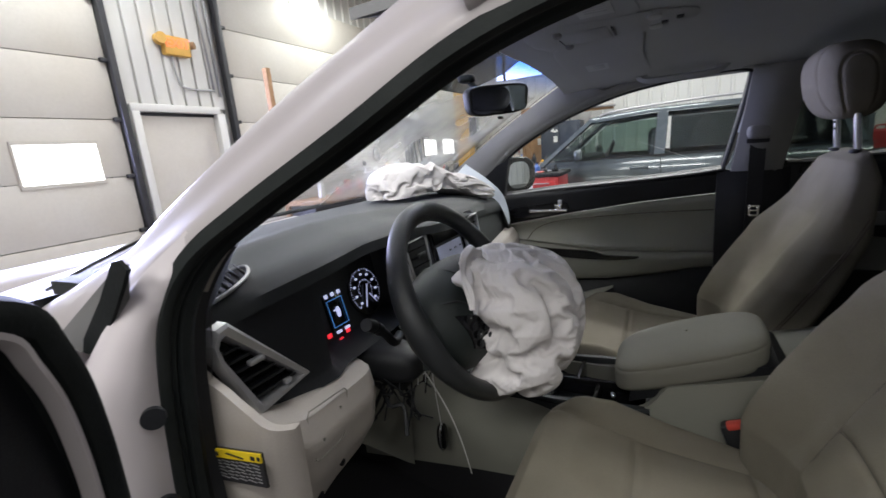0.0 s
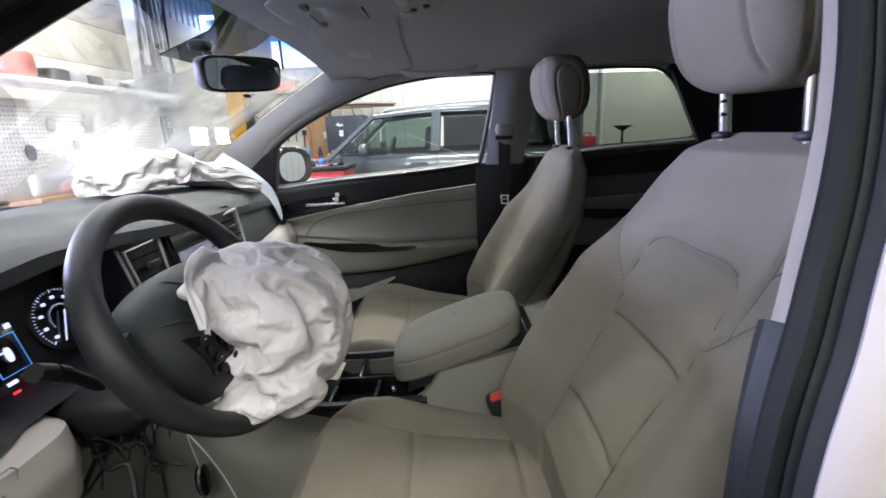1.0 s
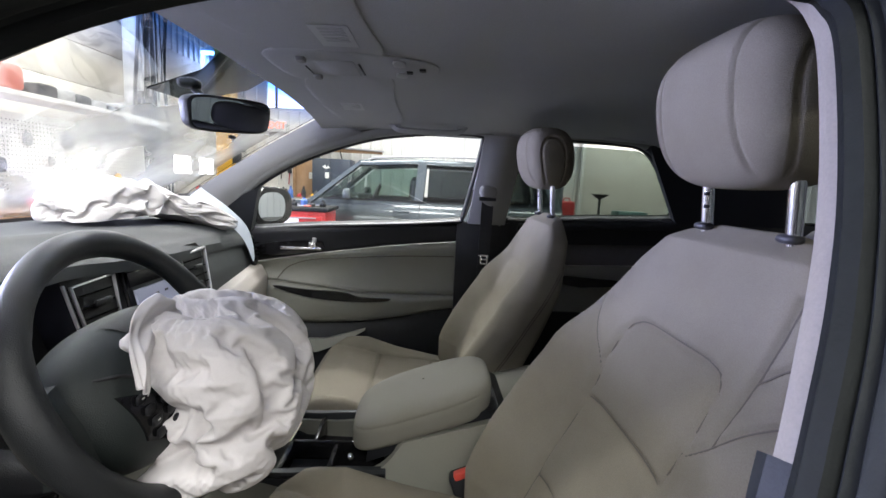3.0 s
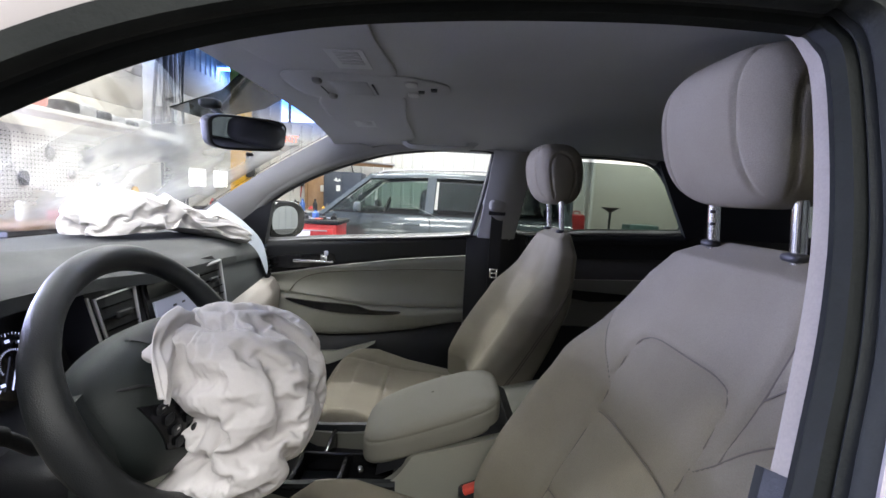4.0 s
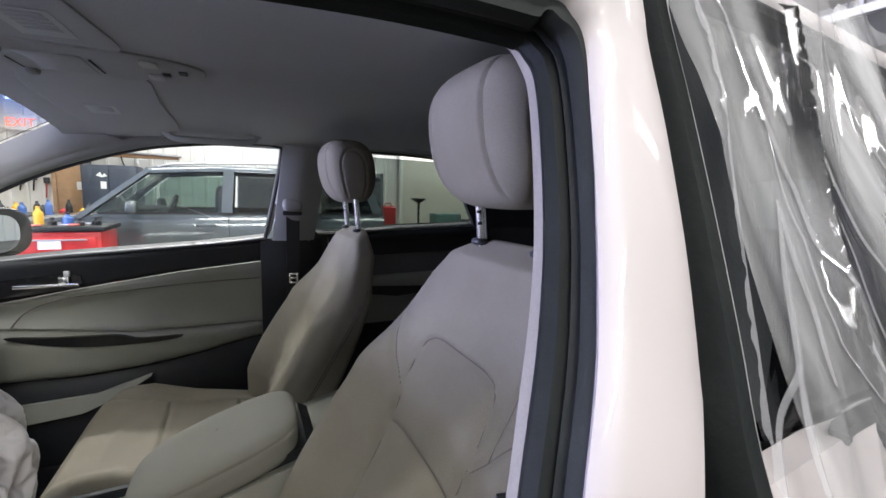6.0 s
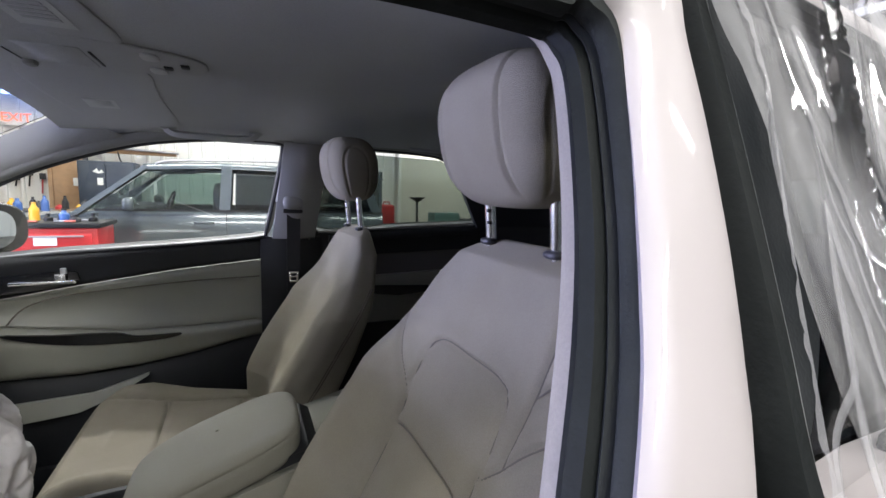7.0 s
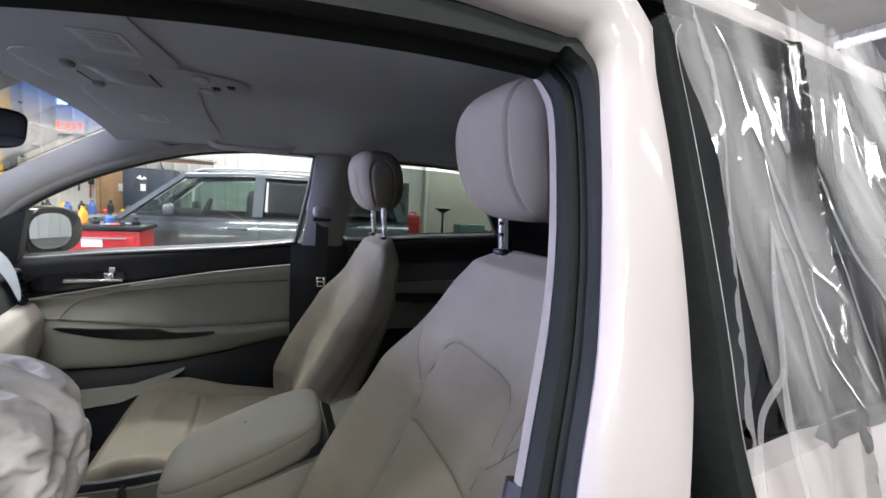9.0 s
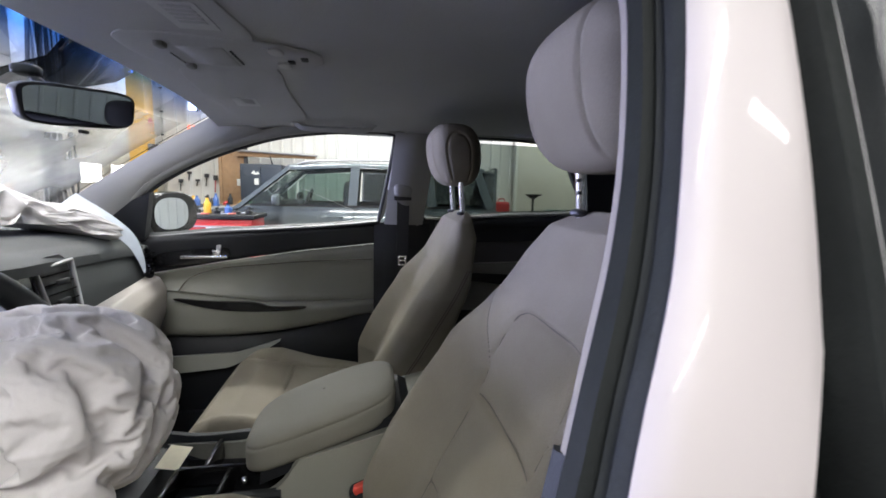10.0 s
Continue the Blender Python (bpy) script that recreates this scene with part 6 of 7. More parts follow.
def crumple(c, axes, seed, gather, hoop=0.16, run=0.10, shape=None, inner=0.78, outer=1.04):
    """A slack cloth bag with more cloth than its form needs: the spare cloth buckles into folds, first
    broad ones, then finer ones between them, held between an inner and an outer form."""
    ball = bmesh.new()
    bmesh.ops.create_icosphere(ball, subdivisions=4, radius=1)
    ball.verts.index_update()
    unit = np.array([v.co[:] for v in ball.verts])
    faces = np.array([[v.index for v in f.verts] for f in ball.faces])
    ball.free()
    ax, g, pw = np.array(axes), np.array(gather) - np.array(c), 3.3
    off = Vector((seed * 3.7, seed * 1.3, seed * 2.1))
    at = None
    for level, steps in enumerate((260, 160, 110, 60)):
        if level:
            pairs = np.sort(np.concatenate([faces[:, [0, 1]], faces[:, [1, 2]], faces[:, [2, 0]]]), axis=1)
            edge, back = np.unique(pairs, axis=0, return_inverse=True)
            back = back.reshape(-1)
            m = len(faces)
            ab_, bc_, ca_ = (len(unit) + back[k * m:(k + 1) * m] for k in range(3))
            at = np.concatenate([at, at[edge].mean(1)])
            unit = np.concatenate([unit, unit[edge].mean(1)])
            a_, b_, c_ = faces.T
            faces = np.concatenate([np.stack(q, 1) for q in ((a_, ab_, ca_), (b_, bc_, ab_), (c_, ca_, bc_), (ab_, bc_, ca_))])
        unit /= np.linalg.norm(unit, axis=1, keepdims=True)
        n = len(unit)
        form = unit / ((np.abs(unit) ** pw).sum(1, keepdims=True) ** (1 / pw)) * ax
        slack = np.clip([0.55 + 1.1 * noise.noise(Vector(p) * 1.5 + off) for p in unit], 0.08, 1.0)
        push = np.array([noise.noise(Vector(p) * (3.0 * 2 ** level) + off * 2) for p in unit])
        pairs = np.sort(np.concatenate([faces[:, [0, 1]], faces[:, [1, 2]], faces[:, [2, 0]]]), axis=1)
        third = np.concatenate([faces[:, 2], faces[:, 0], faces[:, 1]])
        order = np.lexsort((pairs[:, 1], pairs[:, 0]))
        ends, bend = pairs[order][::2], third[order].reshape(-1, 2)

        def lengths(pair, stiff):
            d = form[pair[:, 1]] - form[pair[:, 0]]
            away = 0.5 * (form[pair[:, 1]] + form[pair[:, 0]]) - g
            away /= np.linalg.norm(away, axis=1, keepdims=True) + 1e-9
            size = np.linalg.norm(d, axis=1)
            along = np.abs((d * away).sum(1)) / (size + 1e-12)
            k = slack[pair].mean(1) * stiff
            return size * np.sqrt(((1 + 2 * run * k) * along) ** 2 + ((1 + 2 * hoop * k) ** 2) * (1 - along ** 2))

        springs = [(ends, lengths(ends, 1.0) * (1.0, 1.015, 1.03, 1.035)[level], 0.9), (bend, lengths(bend, 0.94), (0.10, 0.14, 0.20, 0.30)[level])]
        way = form / np.linalg.norm(form, axis=1, keepdims=True)
        if at is None:
            at = form * 0.94
        at = at + way * ((0.012, 0.003, 0.0012, 0.0004)[level] * push)[:, None]
        for step in range(steps):
            for pair, want, k in springs:
                a, b = pair[:, 0], pair[:, 1]
                d = at[b] - at[a]
                now = np.sqrt((d * d).sum(1)) + 1e-9
                move = d * (0.5 * k * (now - want) / now)[:, None]
                for j in range(3):
                    at[:, j] += (np.bincount(a, move[:, j], n) - np.bincount(b, move[:, j], n)) / 3.2
            r = ((np.abs(at) / ax) ** pw).sum(1) ** (1 / pw)
            at *= (np.clip(r, inner, outer) / np.maximum(r, 1e-6))[:, None]
    bm = bmesh.new()
    for p in at:
        q = Vector(p) + Vector(c)
        bm.verts.new(shape(q) if shape else q)
    bm.verts.ensure_lookup_table()
    for f in faces.tolist():
        bm.faces.new([bm.verts[i] for i in f])
    return bm


ab = thing("driver_airbag", tuple(swp(0.02, 0.0, -0.03)), "limp white driver airbag hanging crumpled from the wheel hub", "airbag")
BC = Vector((-0.300, 0.610, 0.975))


def sag(p):
    d = p - BC
    x, y, z = p
    if d.z < 0:
        x += -0.02 * (d.z / 0.11) ** 2
        y += 0.020 * (d.z / 0.11) ** 2
    y += 0.05 * max(0, d.z / 0.11) ** 2 + 0.03 * (1 if d.x < -0.06 else 0) * min(1, (-d.x - 0.06) / 0.08)
    # the tuck that parts the lower pouch from the body of the bag
    tuck = math.exp(-((d.z + 0.050 + 0.35 * (d.y - 0.03)) / 0.010) ** 2)
    x += 0.020 * tuck * max(0.0, min(1.0, (d.y + 0.04) / 0.06)) * (d.x < 0)
    y -= 0.016 * tuck * max(0.0, min(1.0, d.y / 0.05))
    return Vector((x, y, z))


bag = crumple(BC, (0.116, 0.082, 0.110), 1.0, swp(-0.055, 0.060, -0.05), shape=sag)
dpart("bag_cloth", bag, BAG, ab, "crumpled white airbag cloth", angle=180)
# a loose lap of cloth that drapes down beside the black mouth of the hub
lap = smooth_path([swp(-0.015, 0.064, -0.060), swp(-0.048, 0.060, -0.057), swp(-0.084, 0.044, -0.057), swp(-0.108, 0.022, -0.062), swp(-0.124, -0.010, -0.062)], 8)


def lap_at(u, v):
    f = u * (len(lap) - 1)
    i = min(int(f), len(lap) - 2)
    p = lap[i].lerp(lap[i + 1], f - i)
    w = lerp([0, 0.25, 0.5, 0.8, 1.0], [0.050, 0.046, 0.036, 0.026, 0.012], u)
    ridge = 0.0050 * crest(1.7 * v + 0.9 * u) + 0.0030 * crest(3.4 * v - 1.6 * u + 0.3) + 0.0015 * math.sin(9 * u + 4 * v)
    return p + swm.to_3x3() @ Vector((0.35 * w * (v - 0.2), -0.002 - ridge - 0.004 * math.sin(math.pi * v), -w * (v - 0.15)))


dpart("cloth_lap", slab(lap_at, 36, 24, (0.002, 0.002, 0)), BAG, ab, "loose lap of cloth over the hub", angle=180)
pa = thing("passenger_airbag", (0.25, 1.05, 1.13), "limp white passenger airbag lying along the dash top", "airbag")


def lie(p):
    u = p.x / 0.200
    thin = lerp([-1.1, -0.6, -0.1, 0.15, 0.4, 0.8, 1.1], [1.0, 1.15, 1.0, 0.62, 0.62, 0.55, 0.4], u)
    y = p.y * (0.55 + 0.45 * thin) + lerp([-1.1, 0, 0.5, 1.1], [0.05, 0.0, -0.05, -0.145], u)
    z = max(p.z * thin, -0.026) + lerp([-1.1, -0.2, 0.2, 0.6, 1.1], [0.0, 0.012, 0.004, -0.020, -0.070], u)
    return Vector((p.x + 0.300, y + 1.115, z + 1.155))


bag2 = crumple((0, 0, 0), (0.205, 0.085, 0.060), 5.0, (0.02, -0.04, 0.03), shape=lie)
dpart("bag_cloth", bag2, BAG, pa, "crumpled white airbag cloth", angle=180)
hang = smooth_path([(0.440, 1.075, 1.165), (0.470, 0.998, 1.115), (0.492, 0.938, 1.062), (0.515, 0.912, 0.980)], 8)
fl = slab(lambda u, v: hang[min(24, int(u * 24))] + Vector((0.026, -0.032, 0.038)) * (v * (1 - u) ** 0.7) + Vector((0, 0, 0.002 * math.sin(3 * v))), 24, 8, (0.002, -0.002, 0.002))
dpart("bag_flap", fl, BAG_BLUE, pa, "flat bluish flap of the bag")
dpart("flap_mark", tube([(0.452, 1.050, 1.132), (0.468, 1.040, 1.122), (0.478, 1.030, 1.108)], 0.0045, 8), BLACK, pa, "short black tether end")

# wires under the column and the key fob hanging on a cord
wr = thing("loose_wiring", (-0.34, 0.90, 0.80), "loose black and white wires under the steering column", "wiring")
rnd = random.Random(21)
for i in range(16):
    p = Vector((-0.34 + rnd.uniform(-0.08, 0.10), 0.88 + rnd.uniform(-0.04, 0.05), 0.84 + rnd.uniform(-0.03, 0.03)))
    pts = [p]
    for k in range(5):
        p = p + Vector((rnd.uniform(-0.04, 0.04), rnd.uniform(-0.03, 0.03), rnd.uniform(-0.045, 0.012)))
        pts.append(p)
    dpart("wire", tube(smooth_path(pts, 5), rnd.choice((0.0016, 0.0024, 0.004)), 6), BLACK, wr)
for i in range(3):
    p = Vector((-0.33 + 0.03 * i, 0.85, 0.83 - 0.01 * i))
    dpart("wire", tube(smooth_path([p, p + Vector((0.015, -0.01, 0.012)), p + Vector((0.03, -0.005, -0.012)), p + Vector((0.035, 0.0, -0.03))], 5), 0.0010, 6), LABEL_WHITE, wr, "thin white wire")
dpart("connector", box((-0.32, 0.87, 0.83), (0.05, 0.04, 0.035), 0.006), BLACK, wr)
kf = thing("key_fob", (-0.20, 0.85, 0.61), "black oval key fob with a chrome edge on a pale cord", "key fob")
dpart("fob_body", pillow((-0.195, 0.862, 0.612), (0.016, 0.012, 0.034), 2.4, 28, 18), GLOSS_BLACK, kf)
dpart("fob_ring", tube([(-0.195 + 0.017 * math.cos(a), 0.860, 0.612 + 0.035 * math.sin(a)) for a in (2 * math.pi * i / 28 for i in range(28))], 0.0025, 6, closed=True), CHROME, kf, "chrome edge")
dpart("cord", tube(smooth_path([(-0.30, 0.83, 0.84), (-0.26, 0.81, 0.74), (-0.225, 0.80, 0.64), (-0.205, 0.79, 0.54)], 6), 0.0014, 6), LABEL_WHITE, kf, "pale cord")
dpart("cord", tube(smooth_path([(-0.25, 0.84, 0.80), (-0.225, 0.85, 0.72), (-0.20, 0.86, 0.645)], 6), 0.0010, 6), LABEL_WHITE, kf)
# wiper arm at the foot of the windscreen
wp = thing("wiper", (-0.30, 1.31, 1.11), "black windscreen wiper arm at the foot of the glass", "wiper")
dpart("wiper_arm", tube(smooth_path([(-0.42, 1.325, 1.118), (-0.25, 1.345, 1.128), (0.10, 1.375, 1.128)], 6), 0.006, 8), BLACK, wp)
dpart("wiper_pivot", disc((-0.43, 1.322, 1.115), 0.018, 0.03, (0, 0, 1), 16), BLACK, wp)
paper = thing("paper_slip", (0.02, 0.65, 0.69), "pale yellow paper slip tucked in the console tray", "paper")
dpart("sheet", slab(lambda u, v: (0.005 + 0.05 * u, 0.640 + 0.04 * v - 0.01 * u, 0.694 + 0.016 * u + 0.008 * v), 4, 4, (0, 0, 0.0006)), material("cream_paper", (0.75, 0.70, 0.5), 0.8, grain=0.1, scale=100), paper, smooth=False)


# ---- the garage ----
floor = part("floor", slab(lambda u, v: (-8 + 21 * u, -9 + 15.4 * v, 0), 10, 10, (0, 0, -0.1)), CONCRETE, None, "grey concrete garage floor")
tagged(floor, "", "floor", kind="structure")
H = 4.6


def ribbed(name, a, b, z0, z1, nrm, pitch=0.23, label="pale ribbed steel wall"):
    """A ribbed steel wall from a to b."""
    a, b, nrm = Vector(a), Vector(b), Vector(nrm)
    n = int((b - a).length / pitch)
    prof = []
    for i in range(n):
        for f, d in ((0, 0), (0.70, 0), (0.76, 0.03), (0.94, 0.03)):
            prof.append((a.lerp(b, (i + f) / n), d))
    prof.append((b, 0))
    bm = bmesh.new()
    rows = []
    for p, d in prof:
        q = p + nrm * d
        rows.append([bm.verts.new((q.x, q.y, z)) for z in (z0, z1)] + [bm.verts.new(((p - nrm * 0.1).x, (p - nrm * 0.1).y, z)) for z in (z1, z0)])
    for r, q in zip(rows, rows[1:]):
        for j in range(4):
            bm.faces.new((r[j], r[(j + 1) % 4], q[(j + 1) % 4], q[j]))
    ob = part(name, bm, WALL_METAL, None, label, smooth=False)
    return tagged(ob, label, "wall", kind="structure")


YW = 6.0
ribbed("wall_north", (-8, YW, 0), (13, YW, 0), 0, H, (0, -1, 0))
ribbed("wall_east", (9.2, 4.4, 0), (9.2, -9, 0), 0, H, (-1, 0, 0))
ribbed("wall_east_bay", (12.9, 6.4, 0), (12.9, 4.4, 0), 0, H, (-1, 0, 0))
ribbed("wall_bay_return", (13, 4.4, 0), (9.3, 4.4, 0), 0, H, (0, 1, 0))
ribbed("wall_south", (13, -9, 0), (-8, -9, 0), 0, H, (0, 1, 0))
ribbed("wall_west", (-8, -9, 0), (-8, 6.4, 0), 0, H, (1, 0, 0))
cl = part("ceiling", slab(lambda u, v: (-8 + 21 * u, -9 + 15.4 * v, H), 4, 4, (0, 0, 0.1)), CEILING)
tagged(cl, "dull white steel garage ceiling", "ceiling", kind="structure")


def lamp(x, y, z=4.15, along="y", power=260, colour=(1, 1, 1), tilt=0.0):
    m = Matrix.Translation((x, y, z)) @ (Matrix.Rotation(math.pi / 2, 4, "Z") if along == "x" else Matrix())
    t = thing("strip_light", (x, y, z), "assumed white twin-tube strip light, placed for its light", "ceiling light", group="strip lights")
    bm = box((0, 0, 0.04), (0.22, 2.4, 0.06), 0.01)
    bm.transform(m)
    dpart("lamp_body", bm, LABEL_WHITE, t)
    for dx in (-0.05, 0.05):
        bm = tube([(dx, -1.15, -0.005), (dx, 1.15, -0.005)], 0.018, 10)
        bm.transform(m)
        dpart("tube", bm, GLOW_TUBE, t, "glowing lamp tube")
    bm = box((0, 0, (H - z) / 2 + 0.03), (0.02, 0.02, H - z - 0.05))
    bm.transform(m)
    dpart("hanger", bm, STEEL_DARK, t)
    li = bpy.data.lights.new("strip_lamp", "AREA")
    li.shape, li.size, li.size_y, li.energy, li.color = "RECTANGLE", 0.2, 2.3, power, colour
    lo = new("strip_lamp", li)
    lo.matrix_world = Matrix.Translation((x, y, z - 0.04)) @ Matrix.Rotation(radians(tilt), 4, "X") @ (Matrix.Rotation(math.pi / 2, 4, "Z") if along == "x" else Matrix())


WARM, COOL = (0.97, 0.965, 0.95), (0.95, 1.0, 0.96)
# assumed ceiling lamps: places and powers chosen to light the cabin and walls
for x, y, p, c in ((-2.6, -3.4, 110, WARM), (3.1, 0.9, 290, WARM), (1.6, 5.0, 110, COOL), (5.4, 4.7, 155, COOL), (3.6, -4.6, 240, COOL), (7.0, 0.4, 160, COOL), (10.6, 5.15, 120, COOL), (8.2, -4.6, 260, COOL)):
    lamp(x, y, power=p, colour=c)
# two unseen lamps added beside the driver door to light seat and airbag
lamp(-3.3, 0.55, 3.40, power=152, colour=WARM)
lamp(-2.1, 0.30, power=125, colour=WARM)
# blue fill for the door's daylit panes, raised above them and strengthened for the seats
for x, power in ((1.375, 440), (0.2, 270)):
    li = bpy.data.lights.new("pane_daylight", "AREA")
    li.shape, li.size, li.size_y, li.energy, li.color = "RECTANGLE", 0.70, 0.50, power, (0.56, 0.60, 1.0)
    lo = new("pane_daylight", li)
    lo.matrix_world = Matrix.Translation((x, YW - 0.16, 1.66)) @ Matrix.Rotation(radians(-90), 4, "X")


# sectional overhead doors on the north wall
def sectional(name, x0, x1, y, z1, windows=(), first=0.0, label=""):
    t = thing(name, ((x0 + x1) / 2, y, 0), label, "garage door", kind="structure")
    n = 6
    h = 0.62
    for i in range(n):
        zb = first + i * h
        if zb + h > z1 + 0.3:
            break
        bm = box(((x0 + x1) / 2, y, zb + h / 2), (x1 - x0, 0.05, h - 0.008), 0.006)
        dpart("panel", bm, DOOR_WHITE, t, "stained white door panel")
        for x in (x0 + 0.02, x1 - 0.02):
            br = box((x, y - 0.05, zb + h), (0.10, 0.05, 0.045), 0.01)
            dpart("hinge", br, STEEL_DARK, t)
    for wx, wz in windows:
        fr = sweep(smooth_path([Vector((wx + sx * 0.36, y - 0.03, wz + sz * 0.21)) for sx, sz in ((-1, -1), (1, -1), (1, 1), (-1, 1))], 1, True), [(0, -0.02), (0.012, -0.02), (0.012, 0.02), (0, 0.02)], Vector((0, -1, 0)), True)
        wf = dpart("window", fr, DOOR_WHITE, t)
        dpart("pane", box((wx, y - 0.030, wz), (0.70, 0.006, 0.40)), GLOW_WINDOW, wf, "bright daylit pane", smooth=False)
    return t


sectional("overhead_door_west", -2.4, 2.02, YW - 0.10, 4.2, [(1.375, 1.475), (0.2, 1.475), (-1.0, 1.475), (-2.02, 1.475)], 0.06, "stained white overhead door with daylit panes")
sectional("overhead_door_middle", 3.55, 8.0, YW - 0.10, 4.2, [(6.9, 1.475)], 0.06, "stained white overhead door beside the exit")
sectional("overhead_door_east", 8.25, 12.6, YW - 0.10, 4.2, [(9.30, 1.415), (10.37, 1.415), (11.44, 1.415)], 0.06, "white overhead door with a row of bright panes")
# an unseen overhead door added in the west wall; its panes glow for light
wd = thing("overhead_door_side", (-7.85, 3.2, 0), "added unseen overhead door with glowing panes for light", "garage door", kind="structure")
for i in range(6):
    dpart("panel", box((-7.84, 3.2, 0.35 + 0.62 * i), (0.05, 4.0, 0.61), 0.006), DOOR_WHITE, wd, "white door panel")
for i in range(4):
    fr = dpart("window", box((-7.80, 1.8 + 0.95 * i, 2.21), (0.03, 0.86, 0.52), 0.008), DOOR_WHITE, wd)
    dpart("pane", box((-7.782, 1.8 + 0.95 * i, 2.21), (0.006, 0.78, 0.44)), GLOW_WINDOW, fr, "bright daylit pane", smooth=False)
# steel column with the man door and exit sign between them
col = thing("exit_wall_panel", (2.8, YW, 0), "white ribbed steel panel with a doorway below", "wall panel", kind="structure")
for x in (2.06, 3.50):
    dpart("track", box((x, YW - 0.16, 2.1), (0.07, 0.10, 4.2), 0.01), STEEL_DARK, col, "dark door track")
dpart("backing", box((2.78, YW - 0.075, 3.2), (1.36, 0.02, 2.24)), WALL_METAL, col)
for i in range(7):
    dpart("rib", box((2.20 + 0.19 * i, YW - 0.10, 3.2), (0.16, 0.05, 2.24), 0.012), WALL_METAL, col)
dpart("door_head", box((2.72, YW - 0.12, 2.06), (1.16, 0.12, 0.09), 0.01), WALL_METAL, col)
dpart("door_post", box((2.19, YW - 0.12, 1.01), (0.09, 0.12, 2.02), 0.01), WALL_METAL, col)
dpart("door_post", box((3.30, YW - 0.12, 1.01), (0.12, 0.12, 2.02), 0.01), WALL_METAL, col)
dpart("man_door", box((2.74, YW - 0.06, 1.0), (1.0, 0.05, 2.0), 0.006), DOOR_WHITE, col, "white man door")
# dark strip that paints the shade under the door head
dpart("door_shadow_gap", box((2.74, YW - 0.09, 1.995), (1.0, 0.03, 0.03)), STEEL_DARK, col)
ex = thing("exit_sign", (2.80, YW - 0.16, 2.80), "yellowed emergency exit sign with two lamp heads", "exit sign")
dpart("sign_box", box((2.84, YW - 0.17, 2.80), (0.33, 0.09, 0.22), 0.012), EXIT_YELLOW, ex)
text_part("exit_letters", "EXIT", 0.15, Matrix.Translation((2.845, YW - 0.2175, 2.825)) @ Matrix.Rotation(math.pi / 2, 4, "X"), GLOW_EXIT, ex).matrix_parent_inverse = Matrix.Translation(-ex.location)
dpart("lamp_head", disc((2.64, YW - 0.20, 2.86), 0.065, 0.10, (-0.2, -1, 0), 20), EXIT_YELLOW, ex)
dpart("lamp_head", disc((3.045, YW - 0.18, 2.84), 0.045, 0.08, (0.6, -1, 0), 20), WOOD, ex)
dpart("conduit", tube(smooth_path([(2.78, YW - 0.15, 2.70), (2.80, YW - 0.15, 2.42), (2.90, YW - 0.15, 2.32), (3.28, YW - 0.15, 2.32)], 5), 0.013, 8), GALV, ex, "grey conduit")
dpart("conduit", tube([(3.28, YW - 0.15, 2.30), (3.22, YW - 0.15, 4.3)], 0.014, 8), GALV, ex)
dpart("conduit", tube([(3.36, YW - 0.15, 2.25), (3.36, YW - 0.15, 4.3)], 0.018, 8), GALV, ex)

# pegboard with shelf and clutter, seen through the windscreen
pb = thing("pegboard", (4.55, 4.62, 0), "white pegboard with a laden shelf above it", "pegboard")
dpart("board", box((4.55, 4.64, 1.16), (2.9, 0.02, 1.24)), PEG, pb, "perforated white board")
holes = bmesh.new()
for i in range(64):
    for j in range(26):
        c = Vector((3.16 + 0.044 * i, 4.6288, 0.60 + 0.044 * j))
        vs = [holes.verts.new(c + Vector((0.0075 * math.cos(a), 0, 0.0075 * math.sin(a)))) for a in (math.pi * k / 3 for k in range(6))]
        holes.faces.new(vs)
tagged(dpart("peg_holes", holes, STEEL_DARK, pb, "rows of peg holes", smooth=False), kind="stuff")
dpart("post", box((3.10, 4.66, 1.2), (0.07, 0.07, 2.4), 0.008), WOOD, pb)
dpart("post", box((6.02, 4.66, 1.2), (0.07, 0.07, 2.4), 0.008), STEEL_DARK, pb)
dpart("shelf", box((4.55, 4.45, 1.92), (2.95, 0.42, 0.05), 0.006), PEG, pb, "white shelf")
dpart("shelf_edge", box((5.45, 4.235, 1.90), (0.9, 0.01, 0.10), 0.003), LABEL_WHITE, pb, "white label strip")
dpart("bench_top", box((4.55, 4.35, 0.80), (3.0, 0.65, 0.06), 0.008), WOOD, pb)
dpart("bench_front", box((4.55, 4.45, 0.38), (2.9, 0.45, 0.76), 0.01), STEEL_DARK, pb)
cl_rnd = random.Random(6)


def clutter(name, label, cat, x, y, z, size, mat):
    t = thing(name, (x, y, z), label, cat, group="shop clutter")
    dpart("body", pillow((x, y, z + size[2] / 2), (size[0] / 2, size[1] / 2, size[2] / 2), 5, 24, 12), mat, t)
    return t


NAVY = material("navy_enamel", (0.020, 0.032, 0.055), 0.4, stain=0.3, stain_scale=5)
PLAS_RED = material("faded_red_plastic", (0.55, 0.14, 0.10), 0.5)
PLAS_GREEN = material("green_plastic", (0.06, 0.42, 0.12), 0.4)
PLAS_BLUE = material("blue_plastic", (0.05, 0.12, 0.35), 0.4)
PLAS_ORANGE = material("orange_plastic", (0.8, 0.22, 0.05), 0.45)
clutter("tarpaulin_bundle", "faded red bundle on the shelf", "bundle", 3.55, 4.45, 1.945, (0.34, 0.3, 0.26), PLAS_RED)
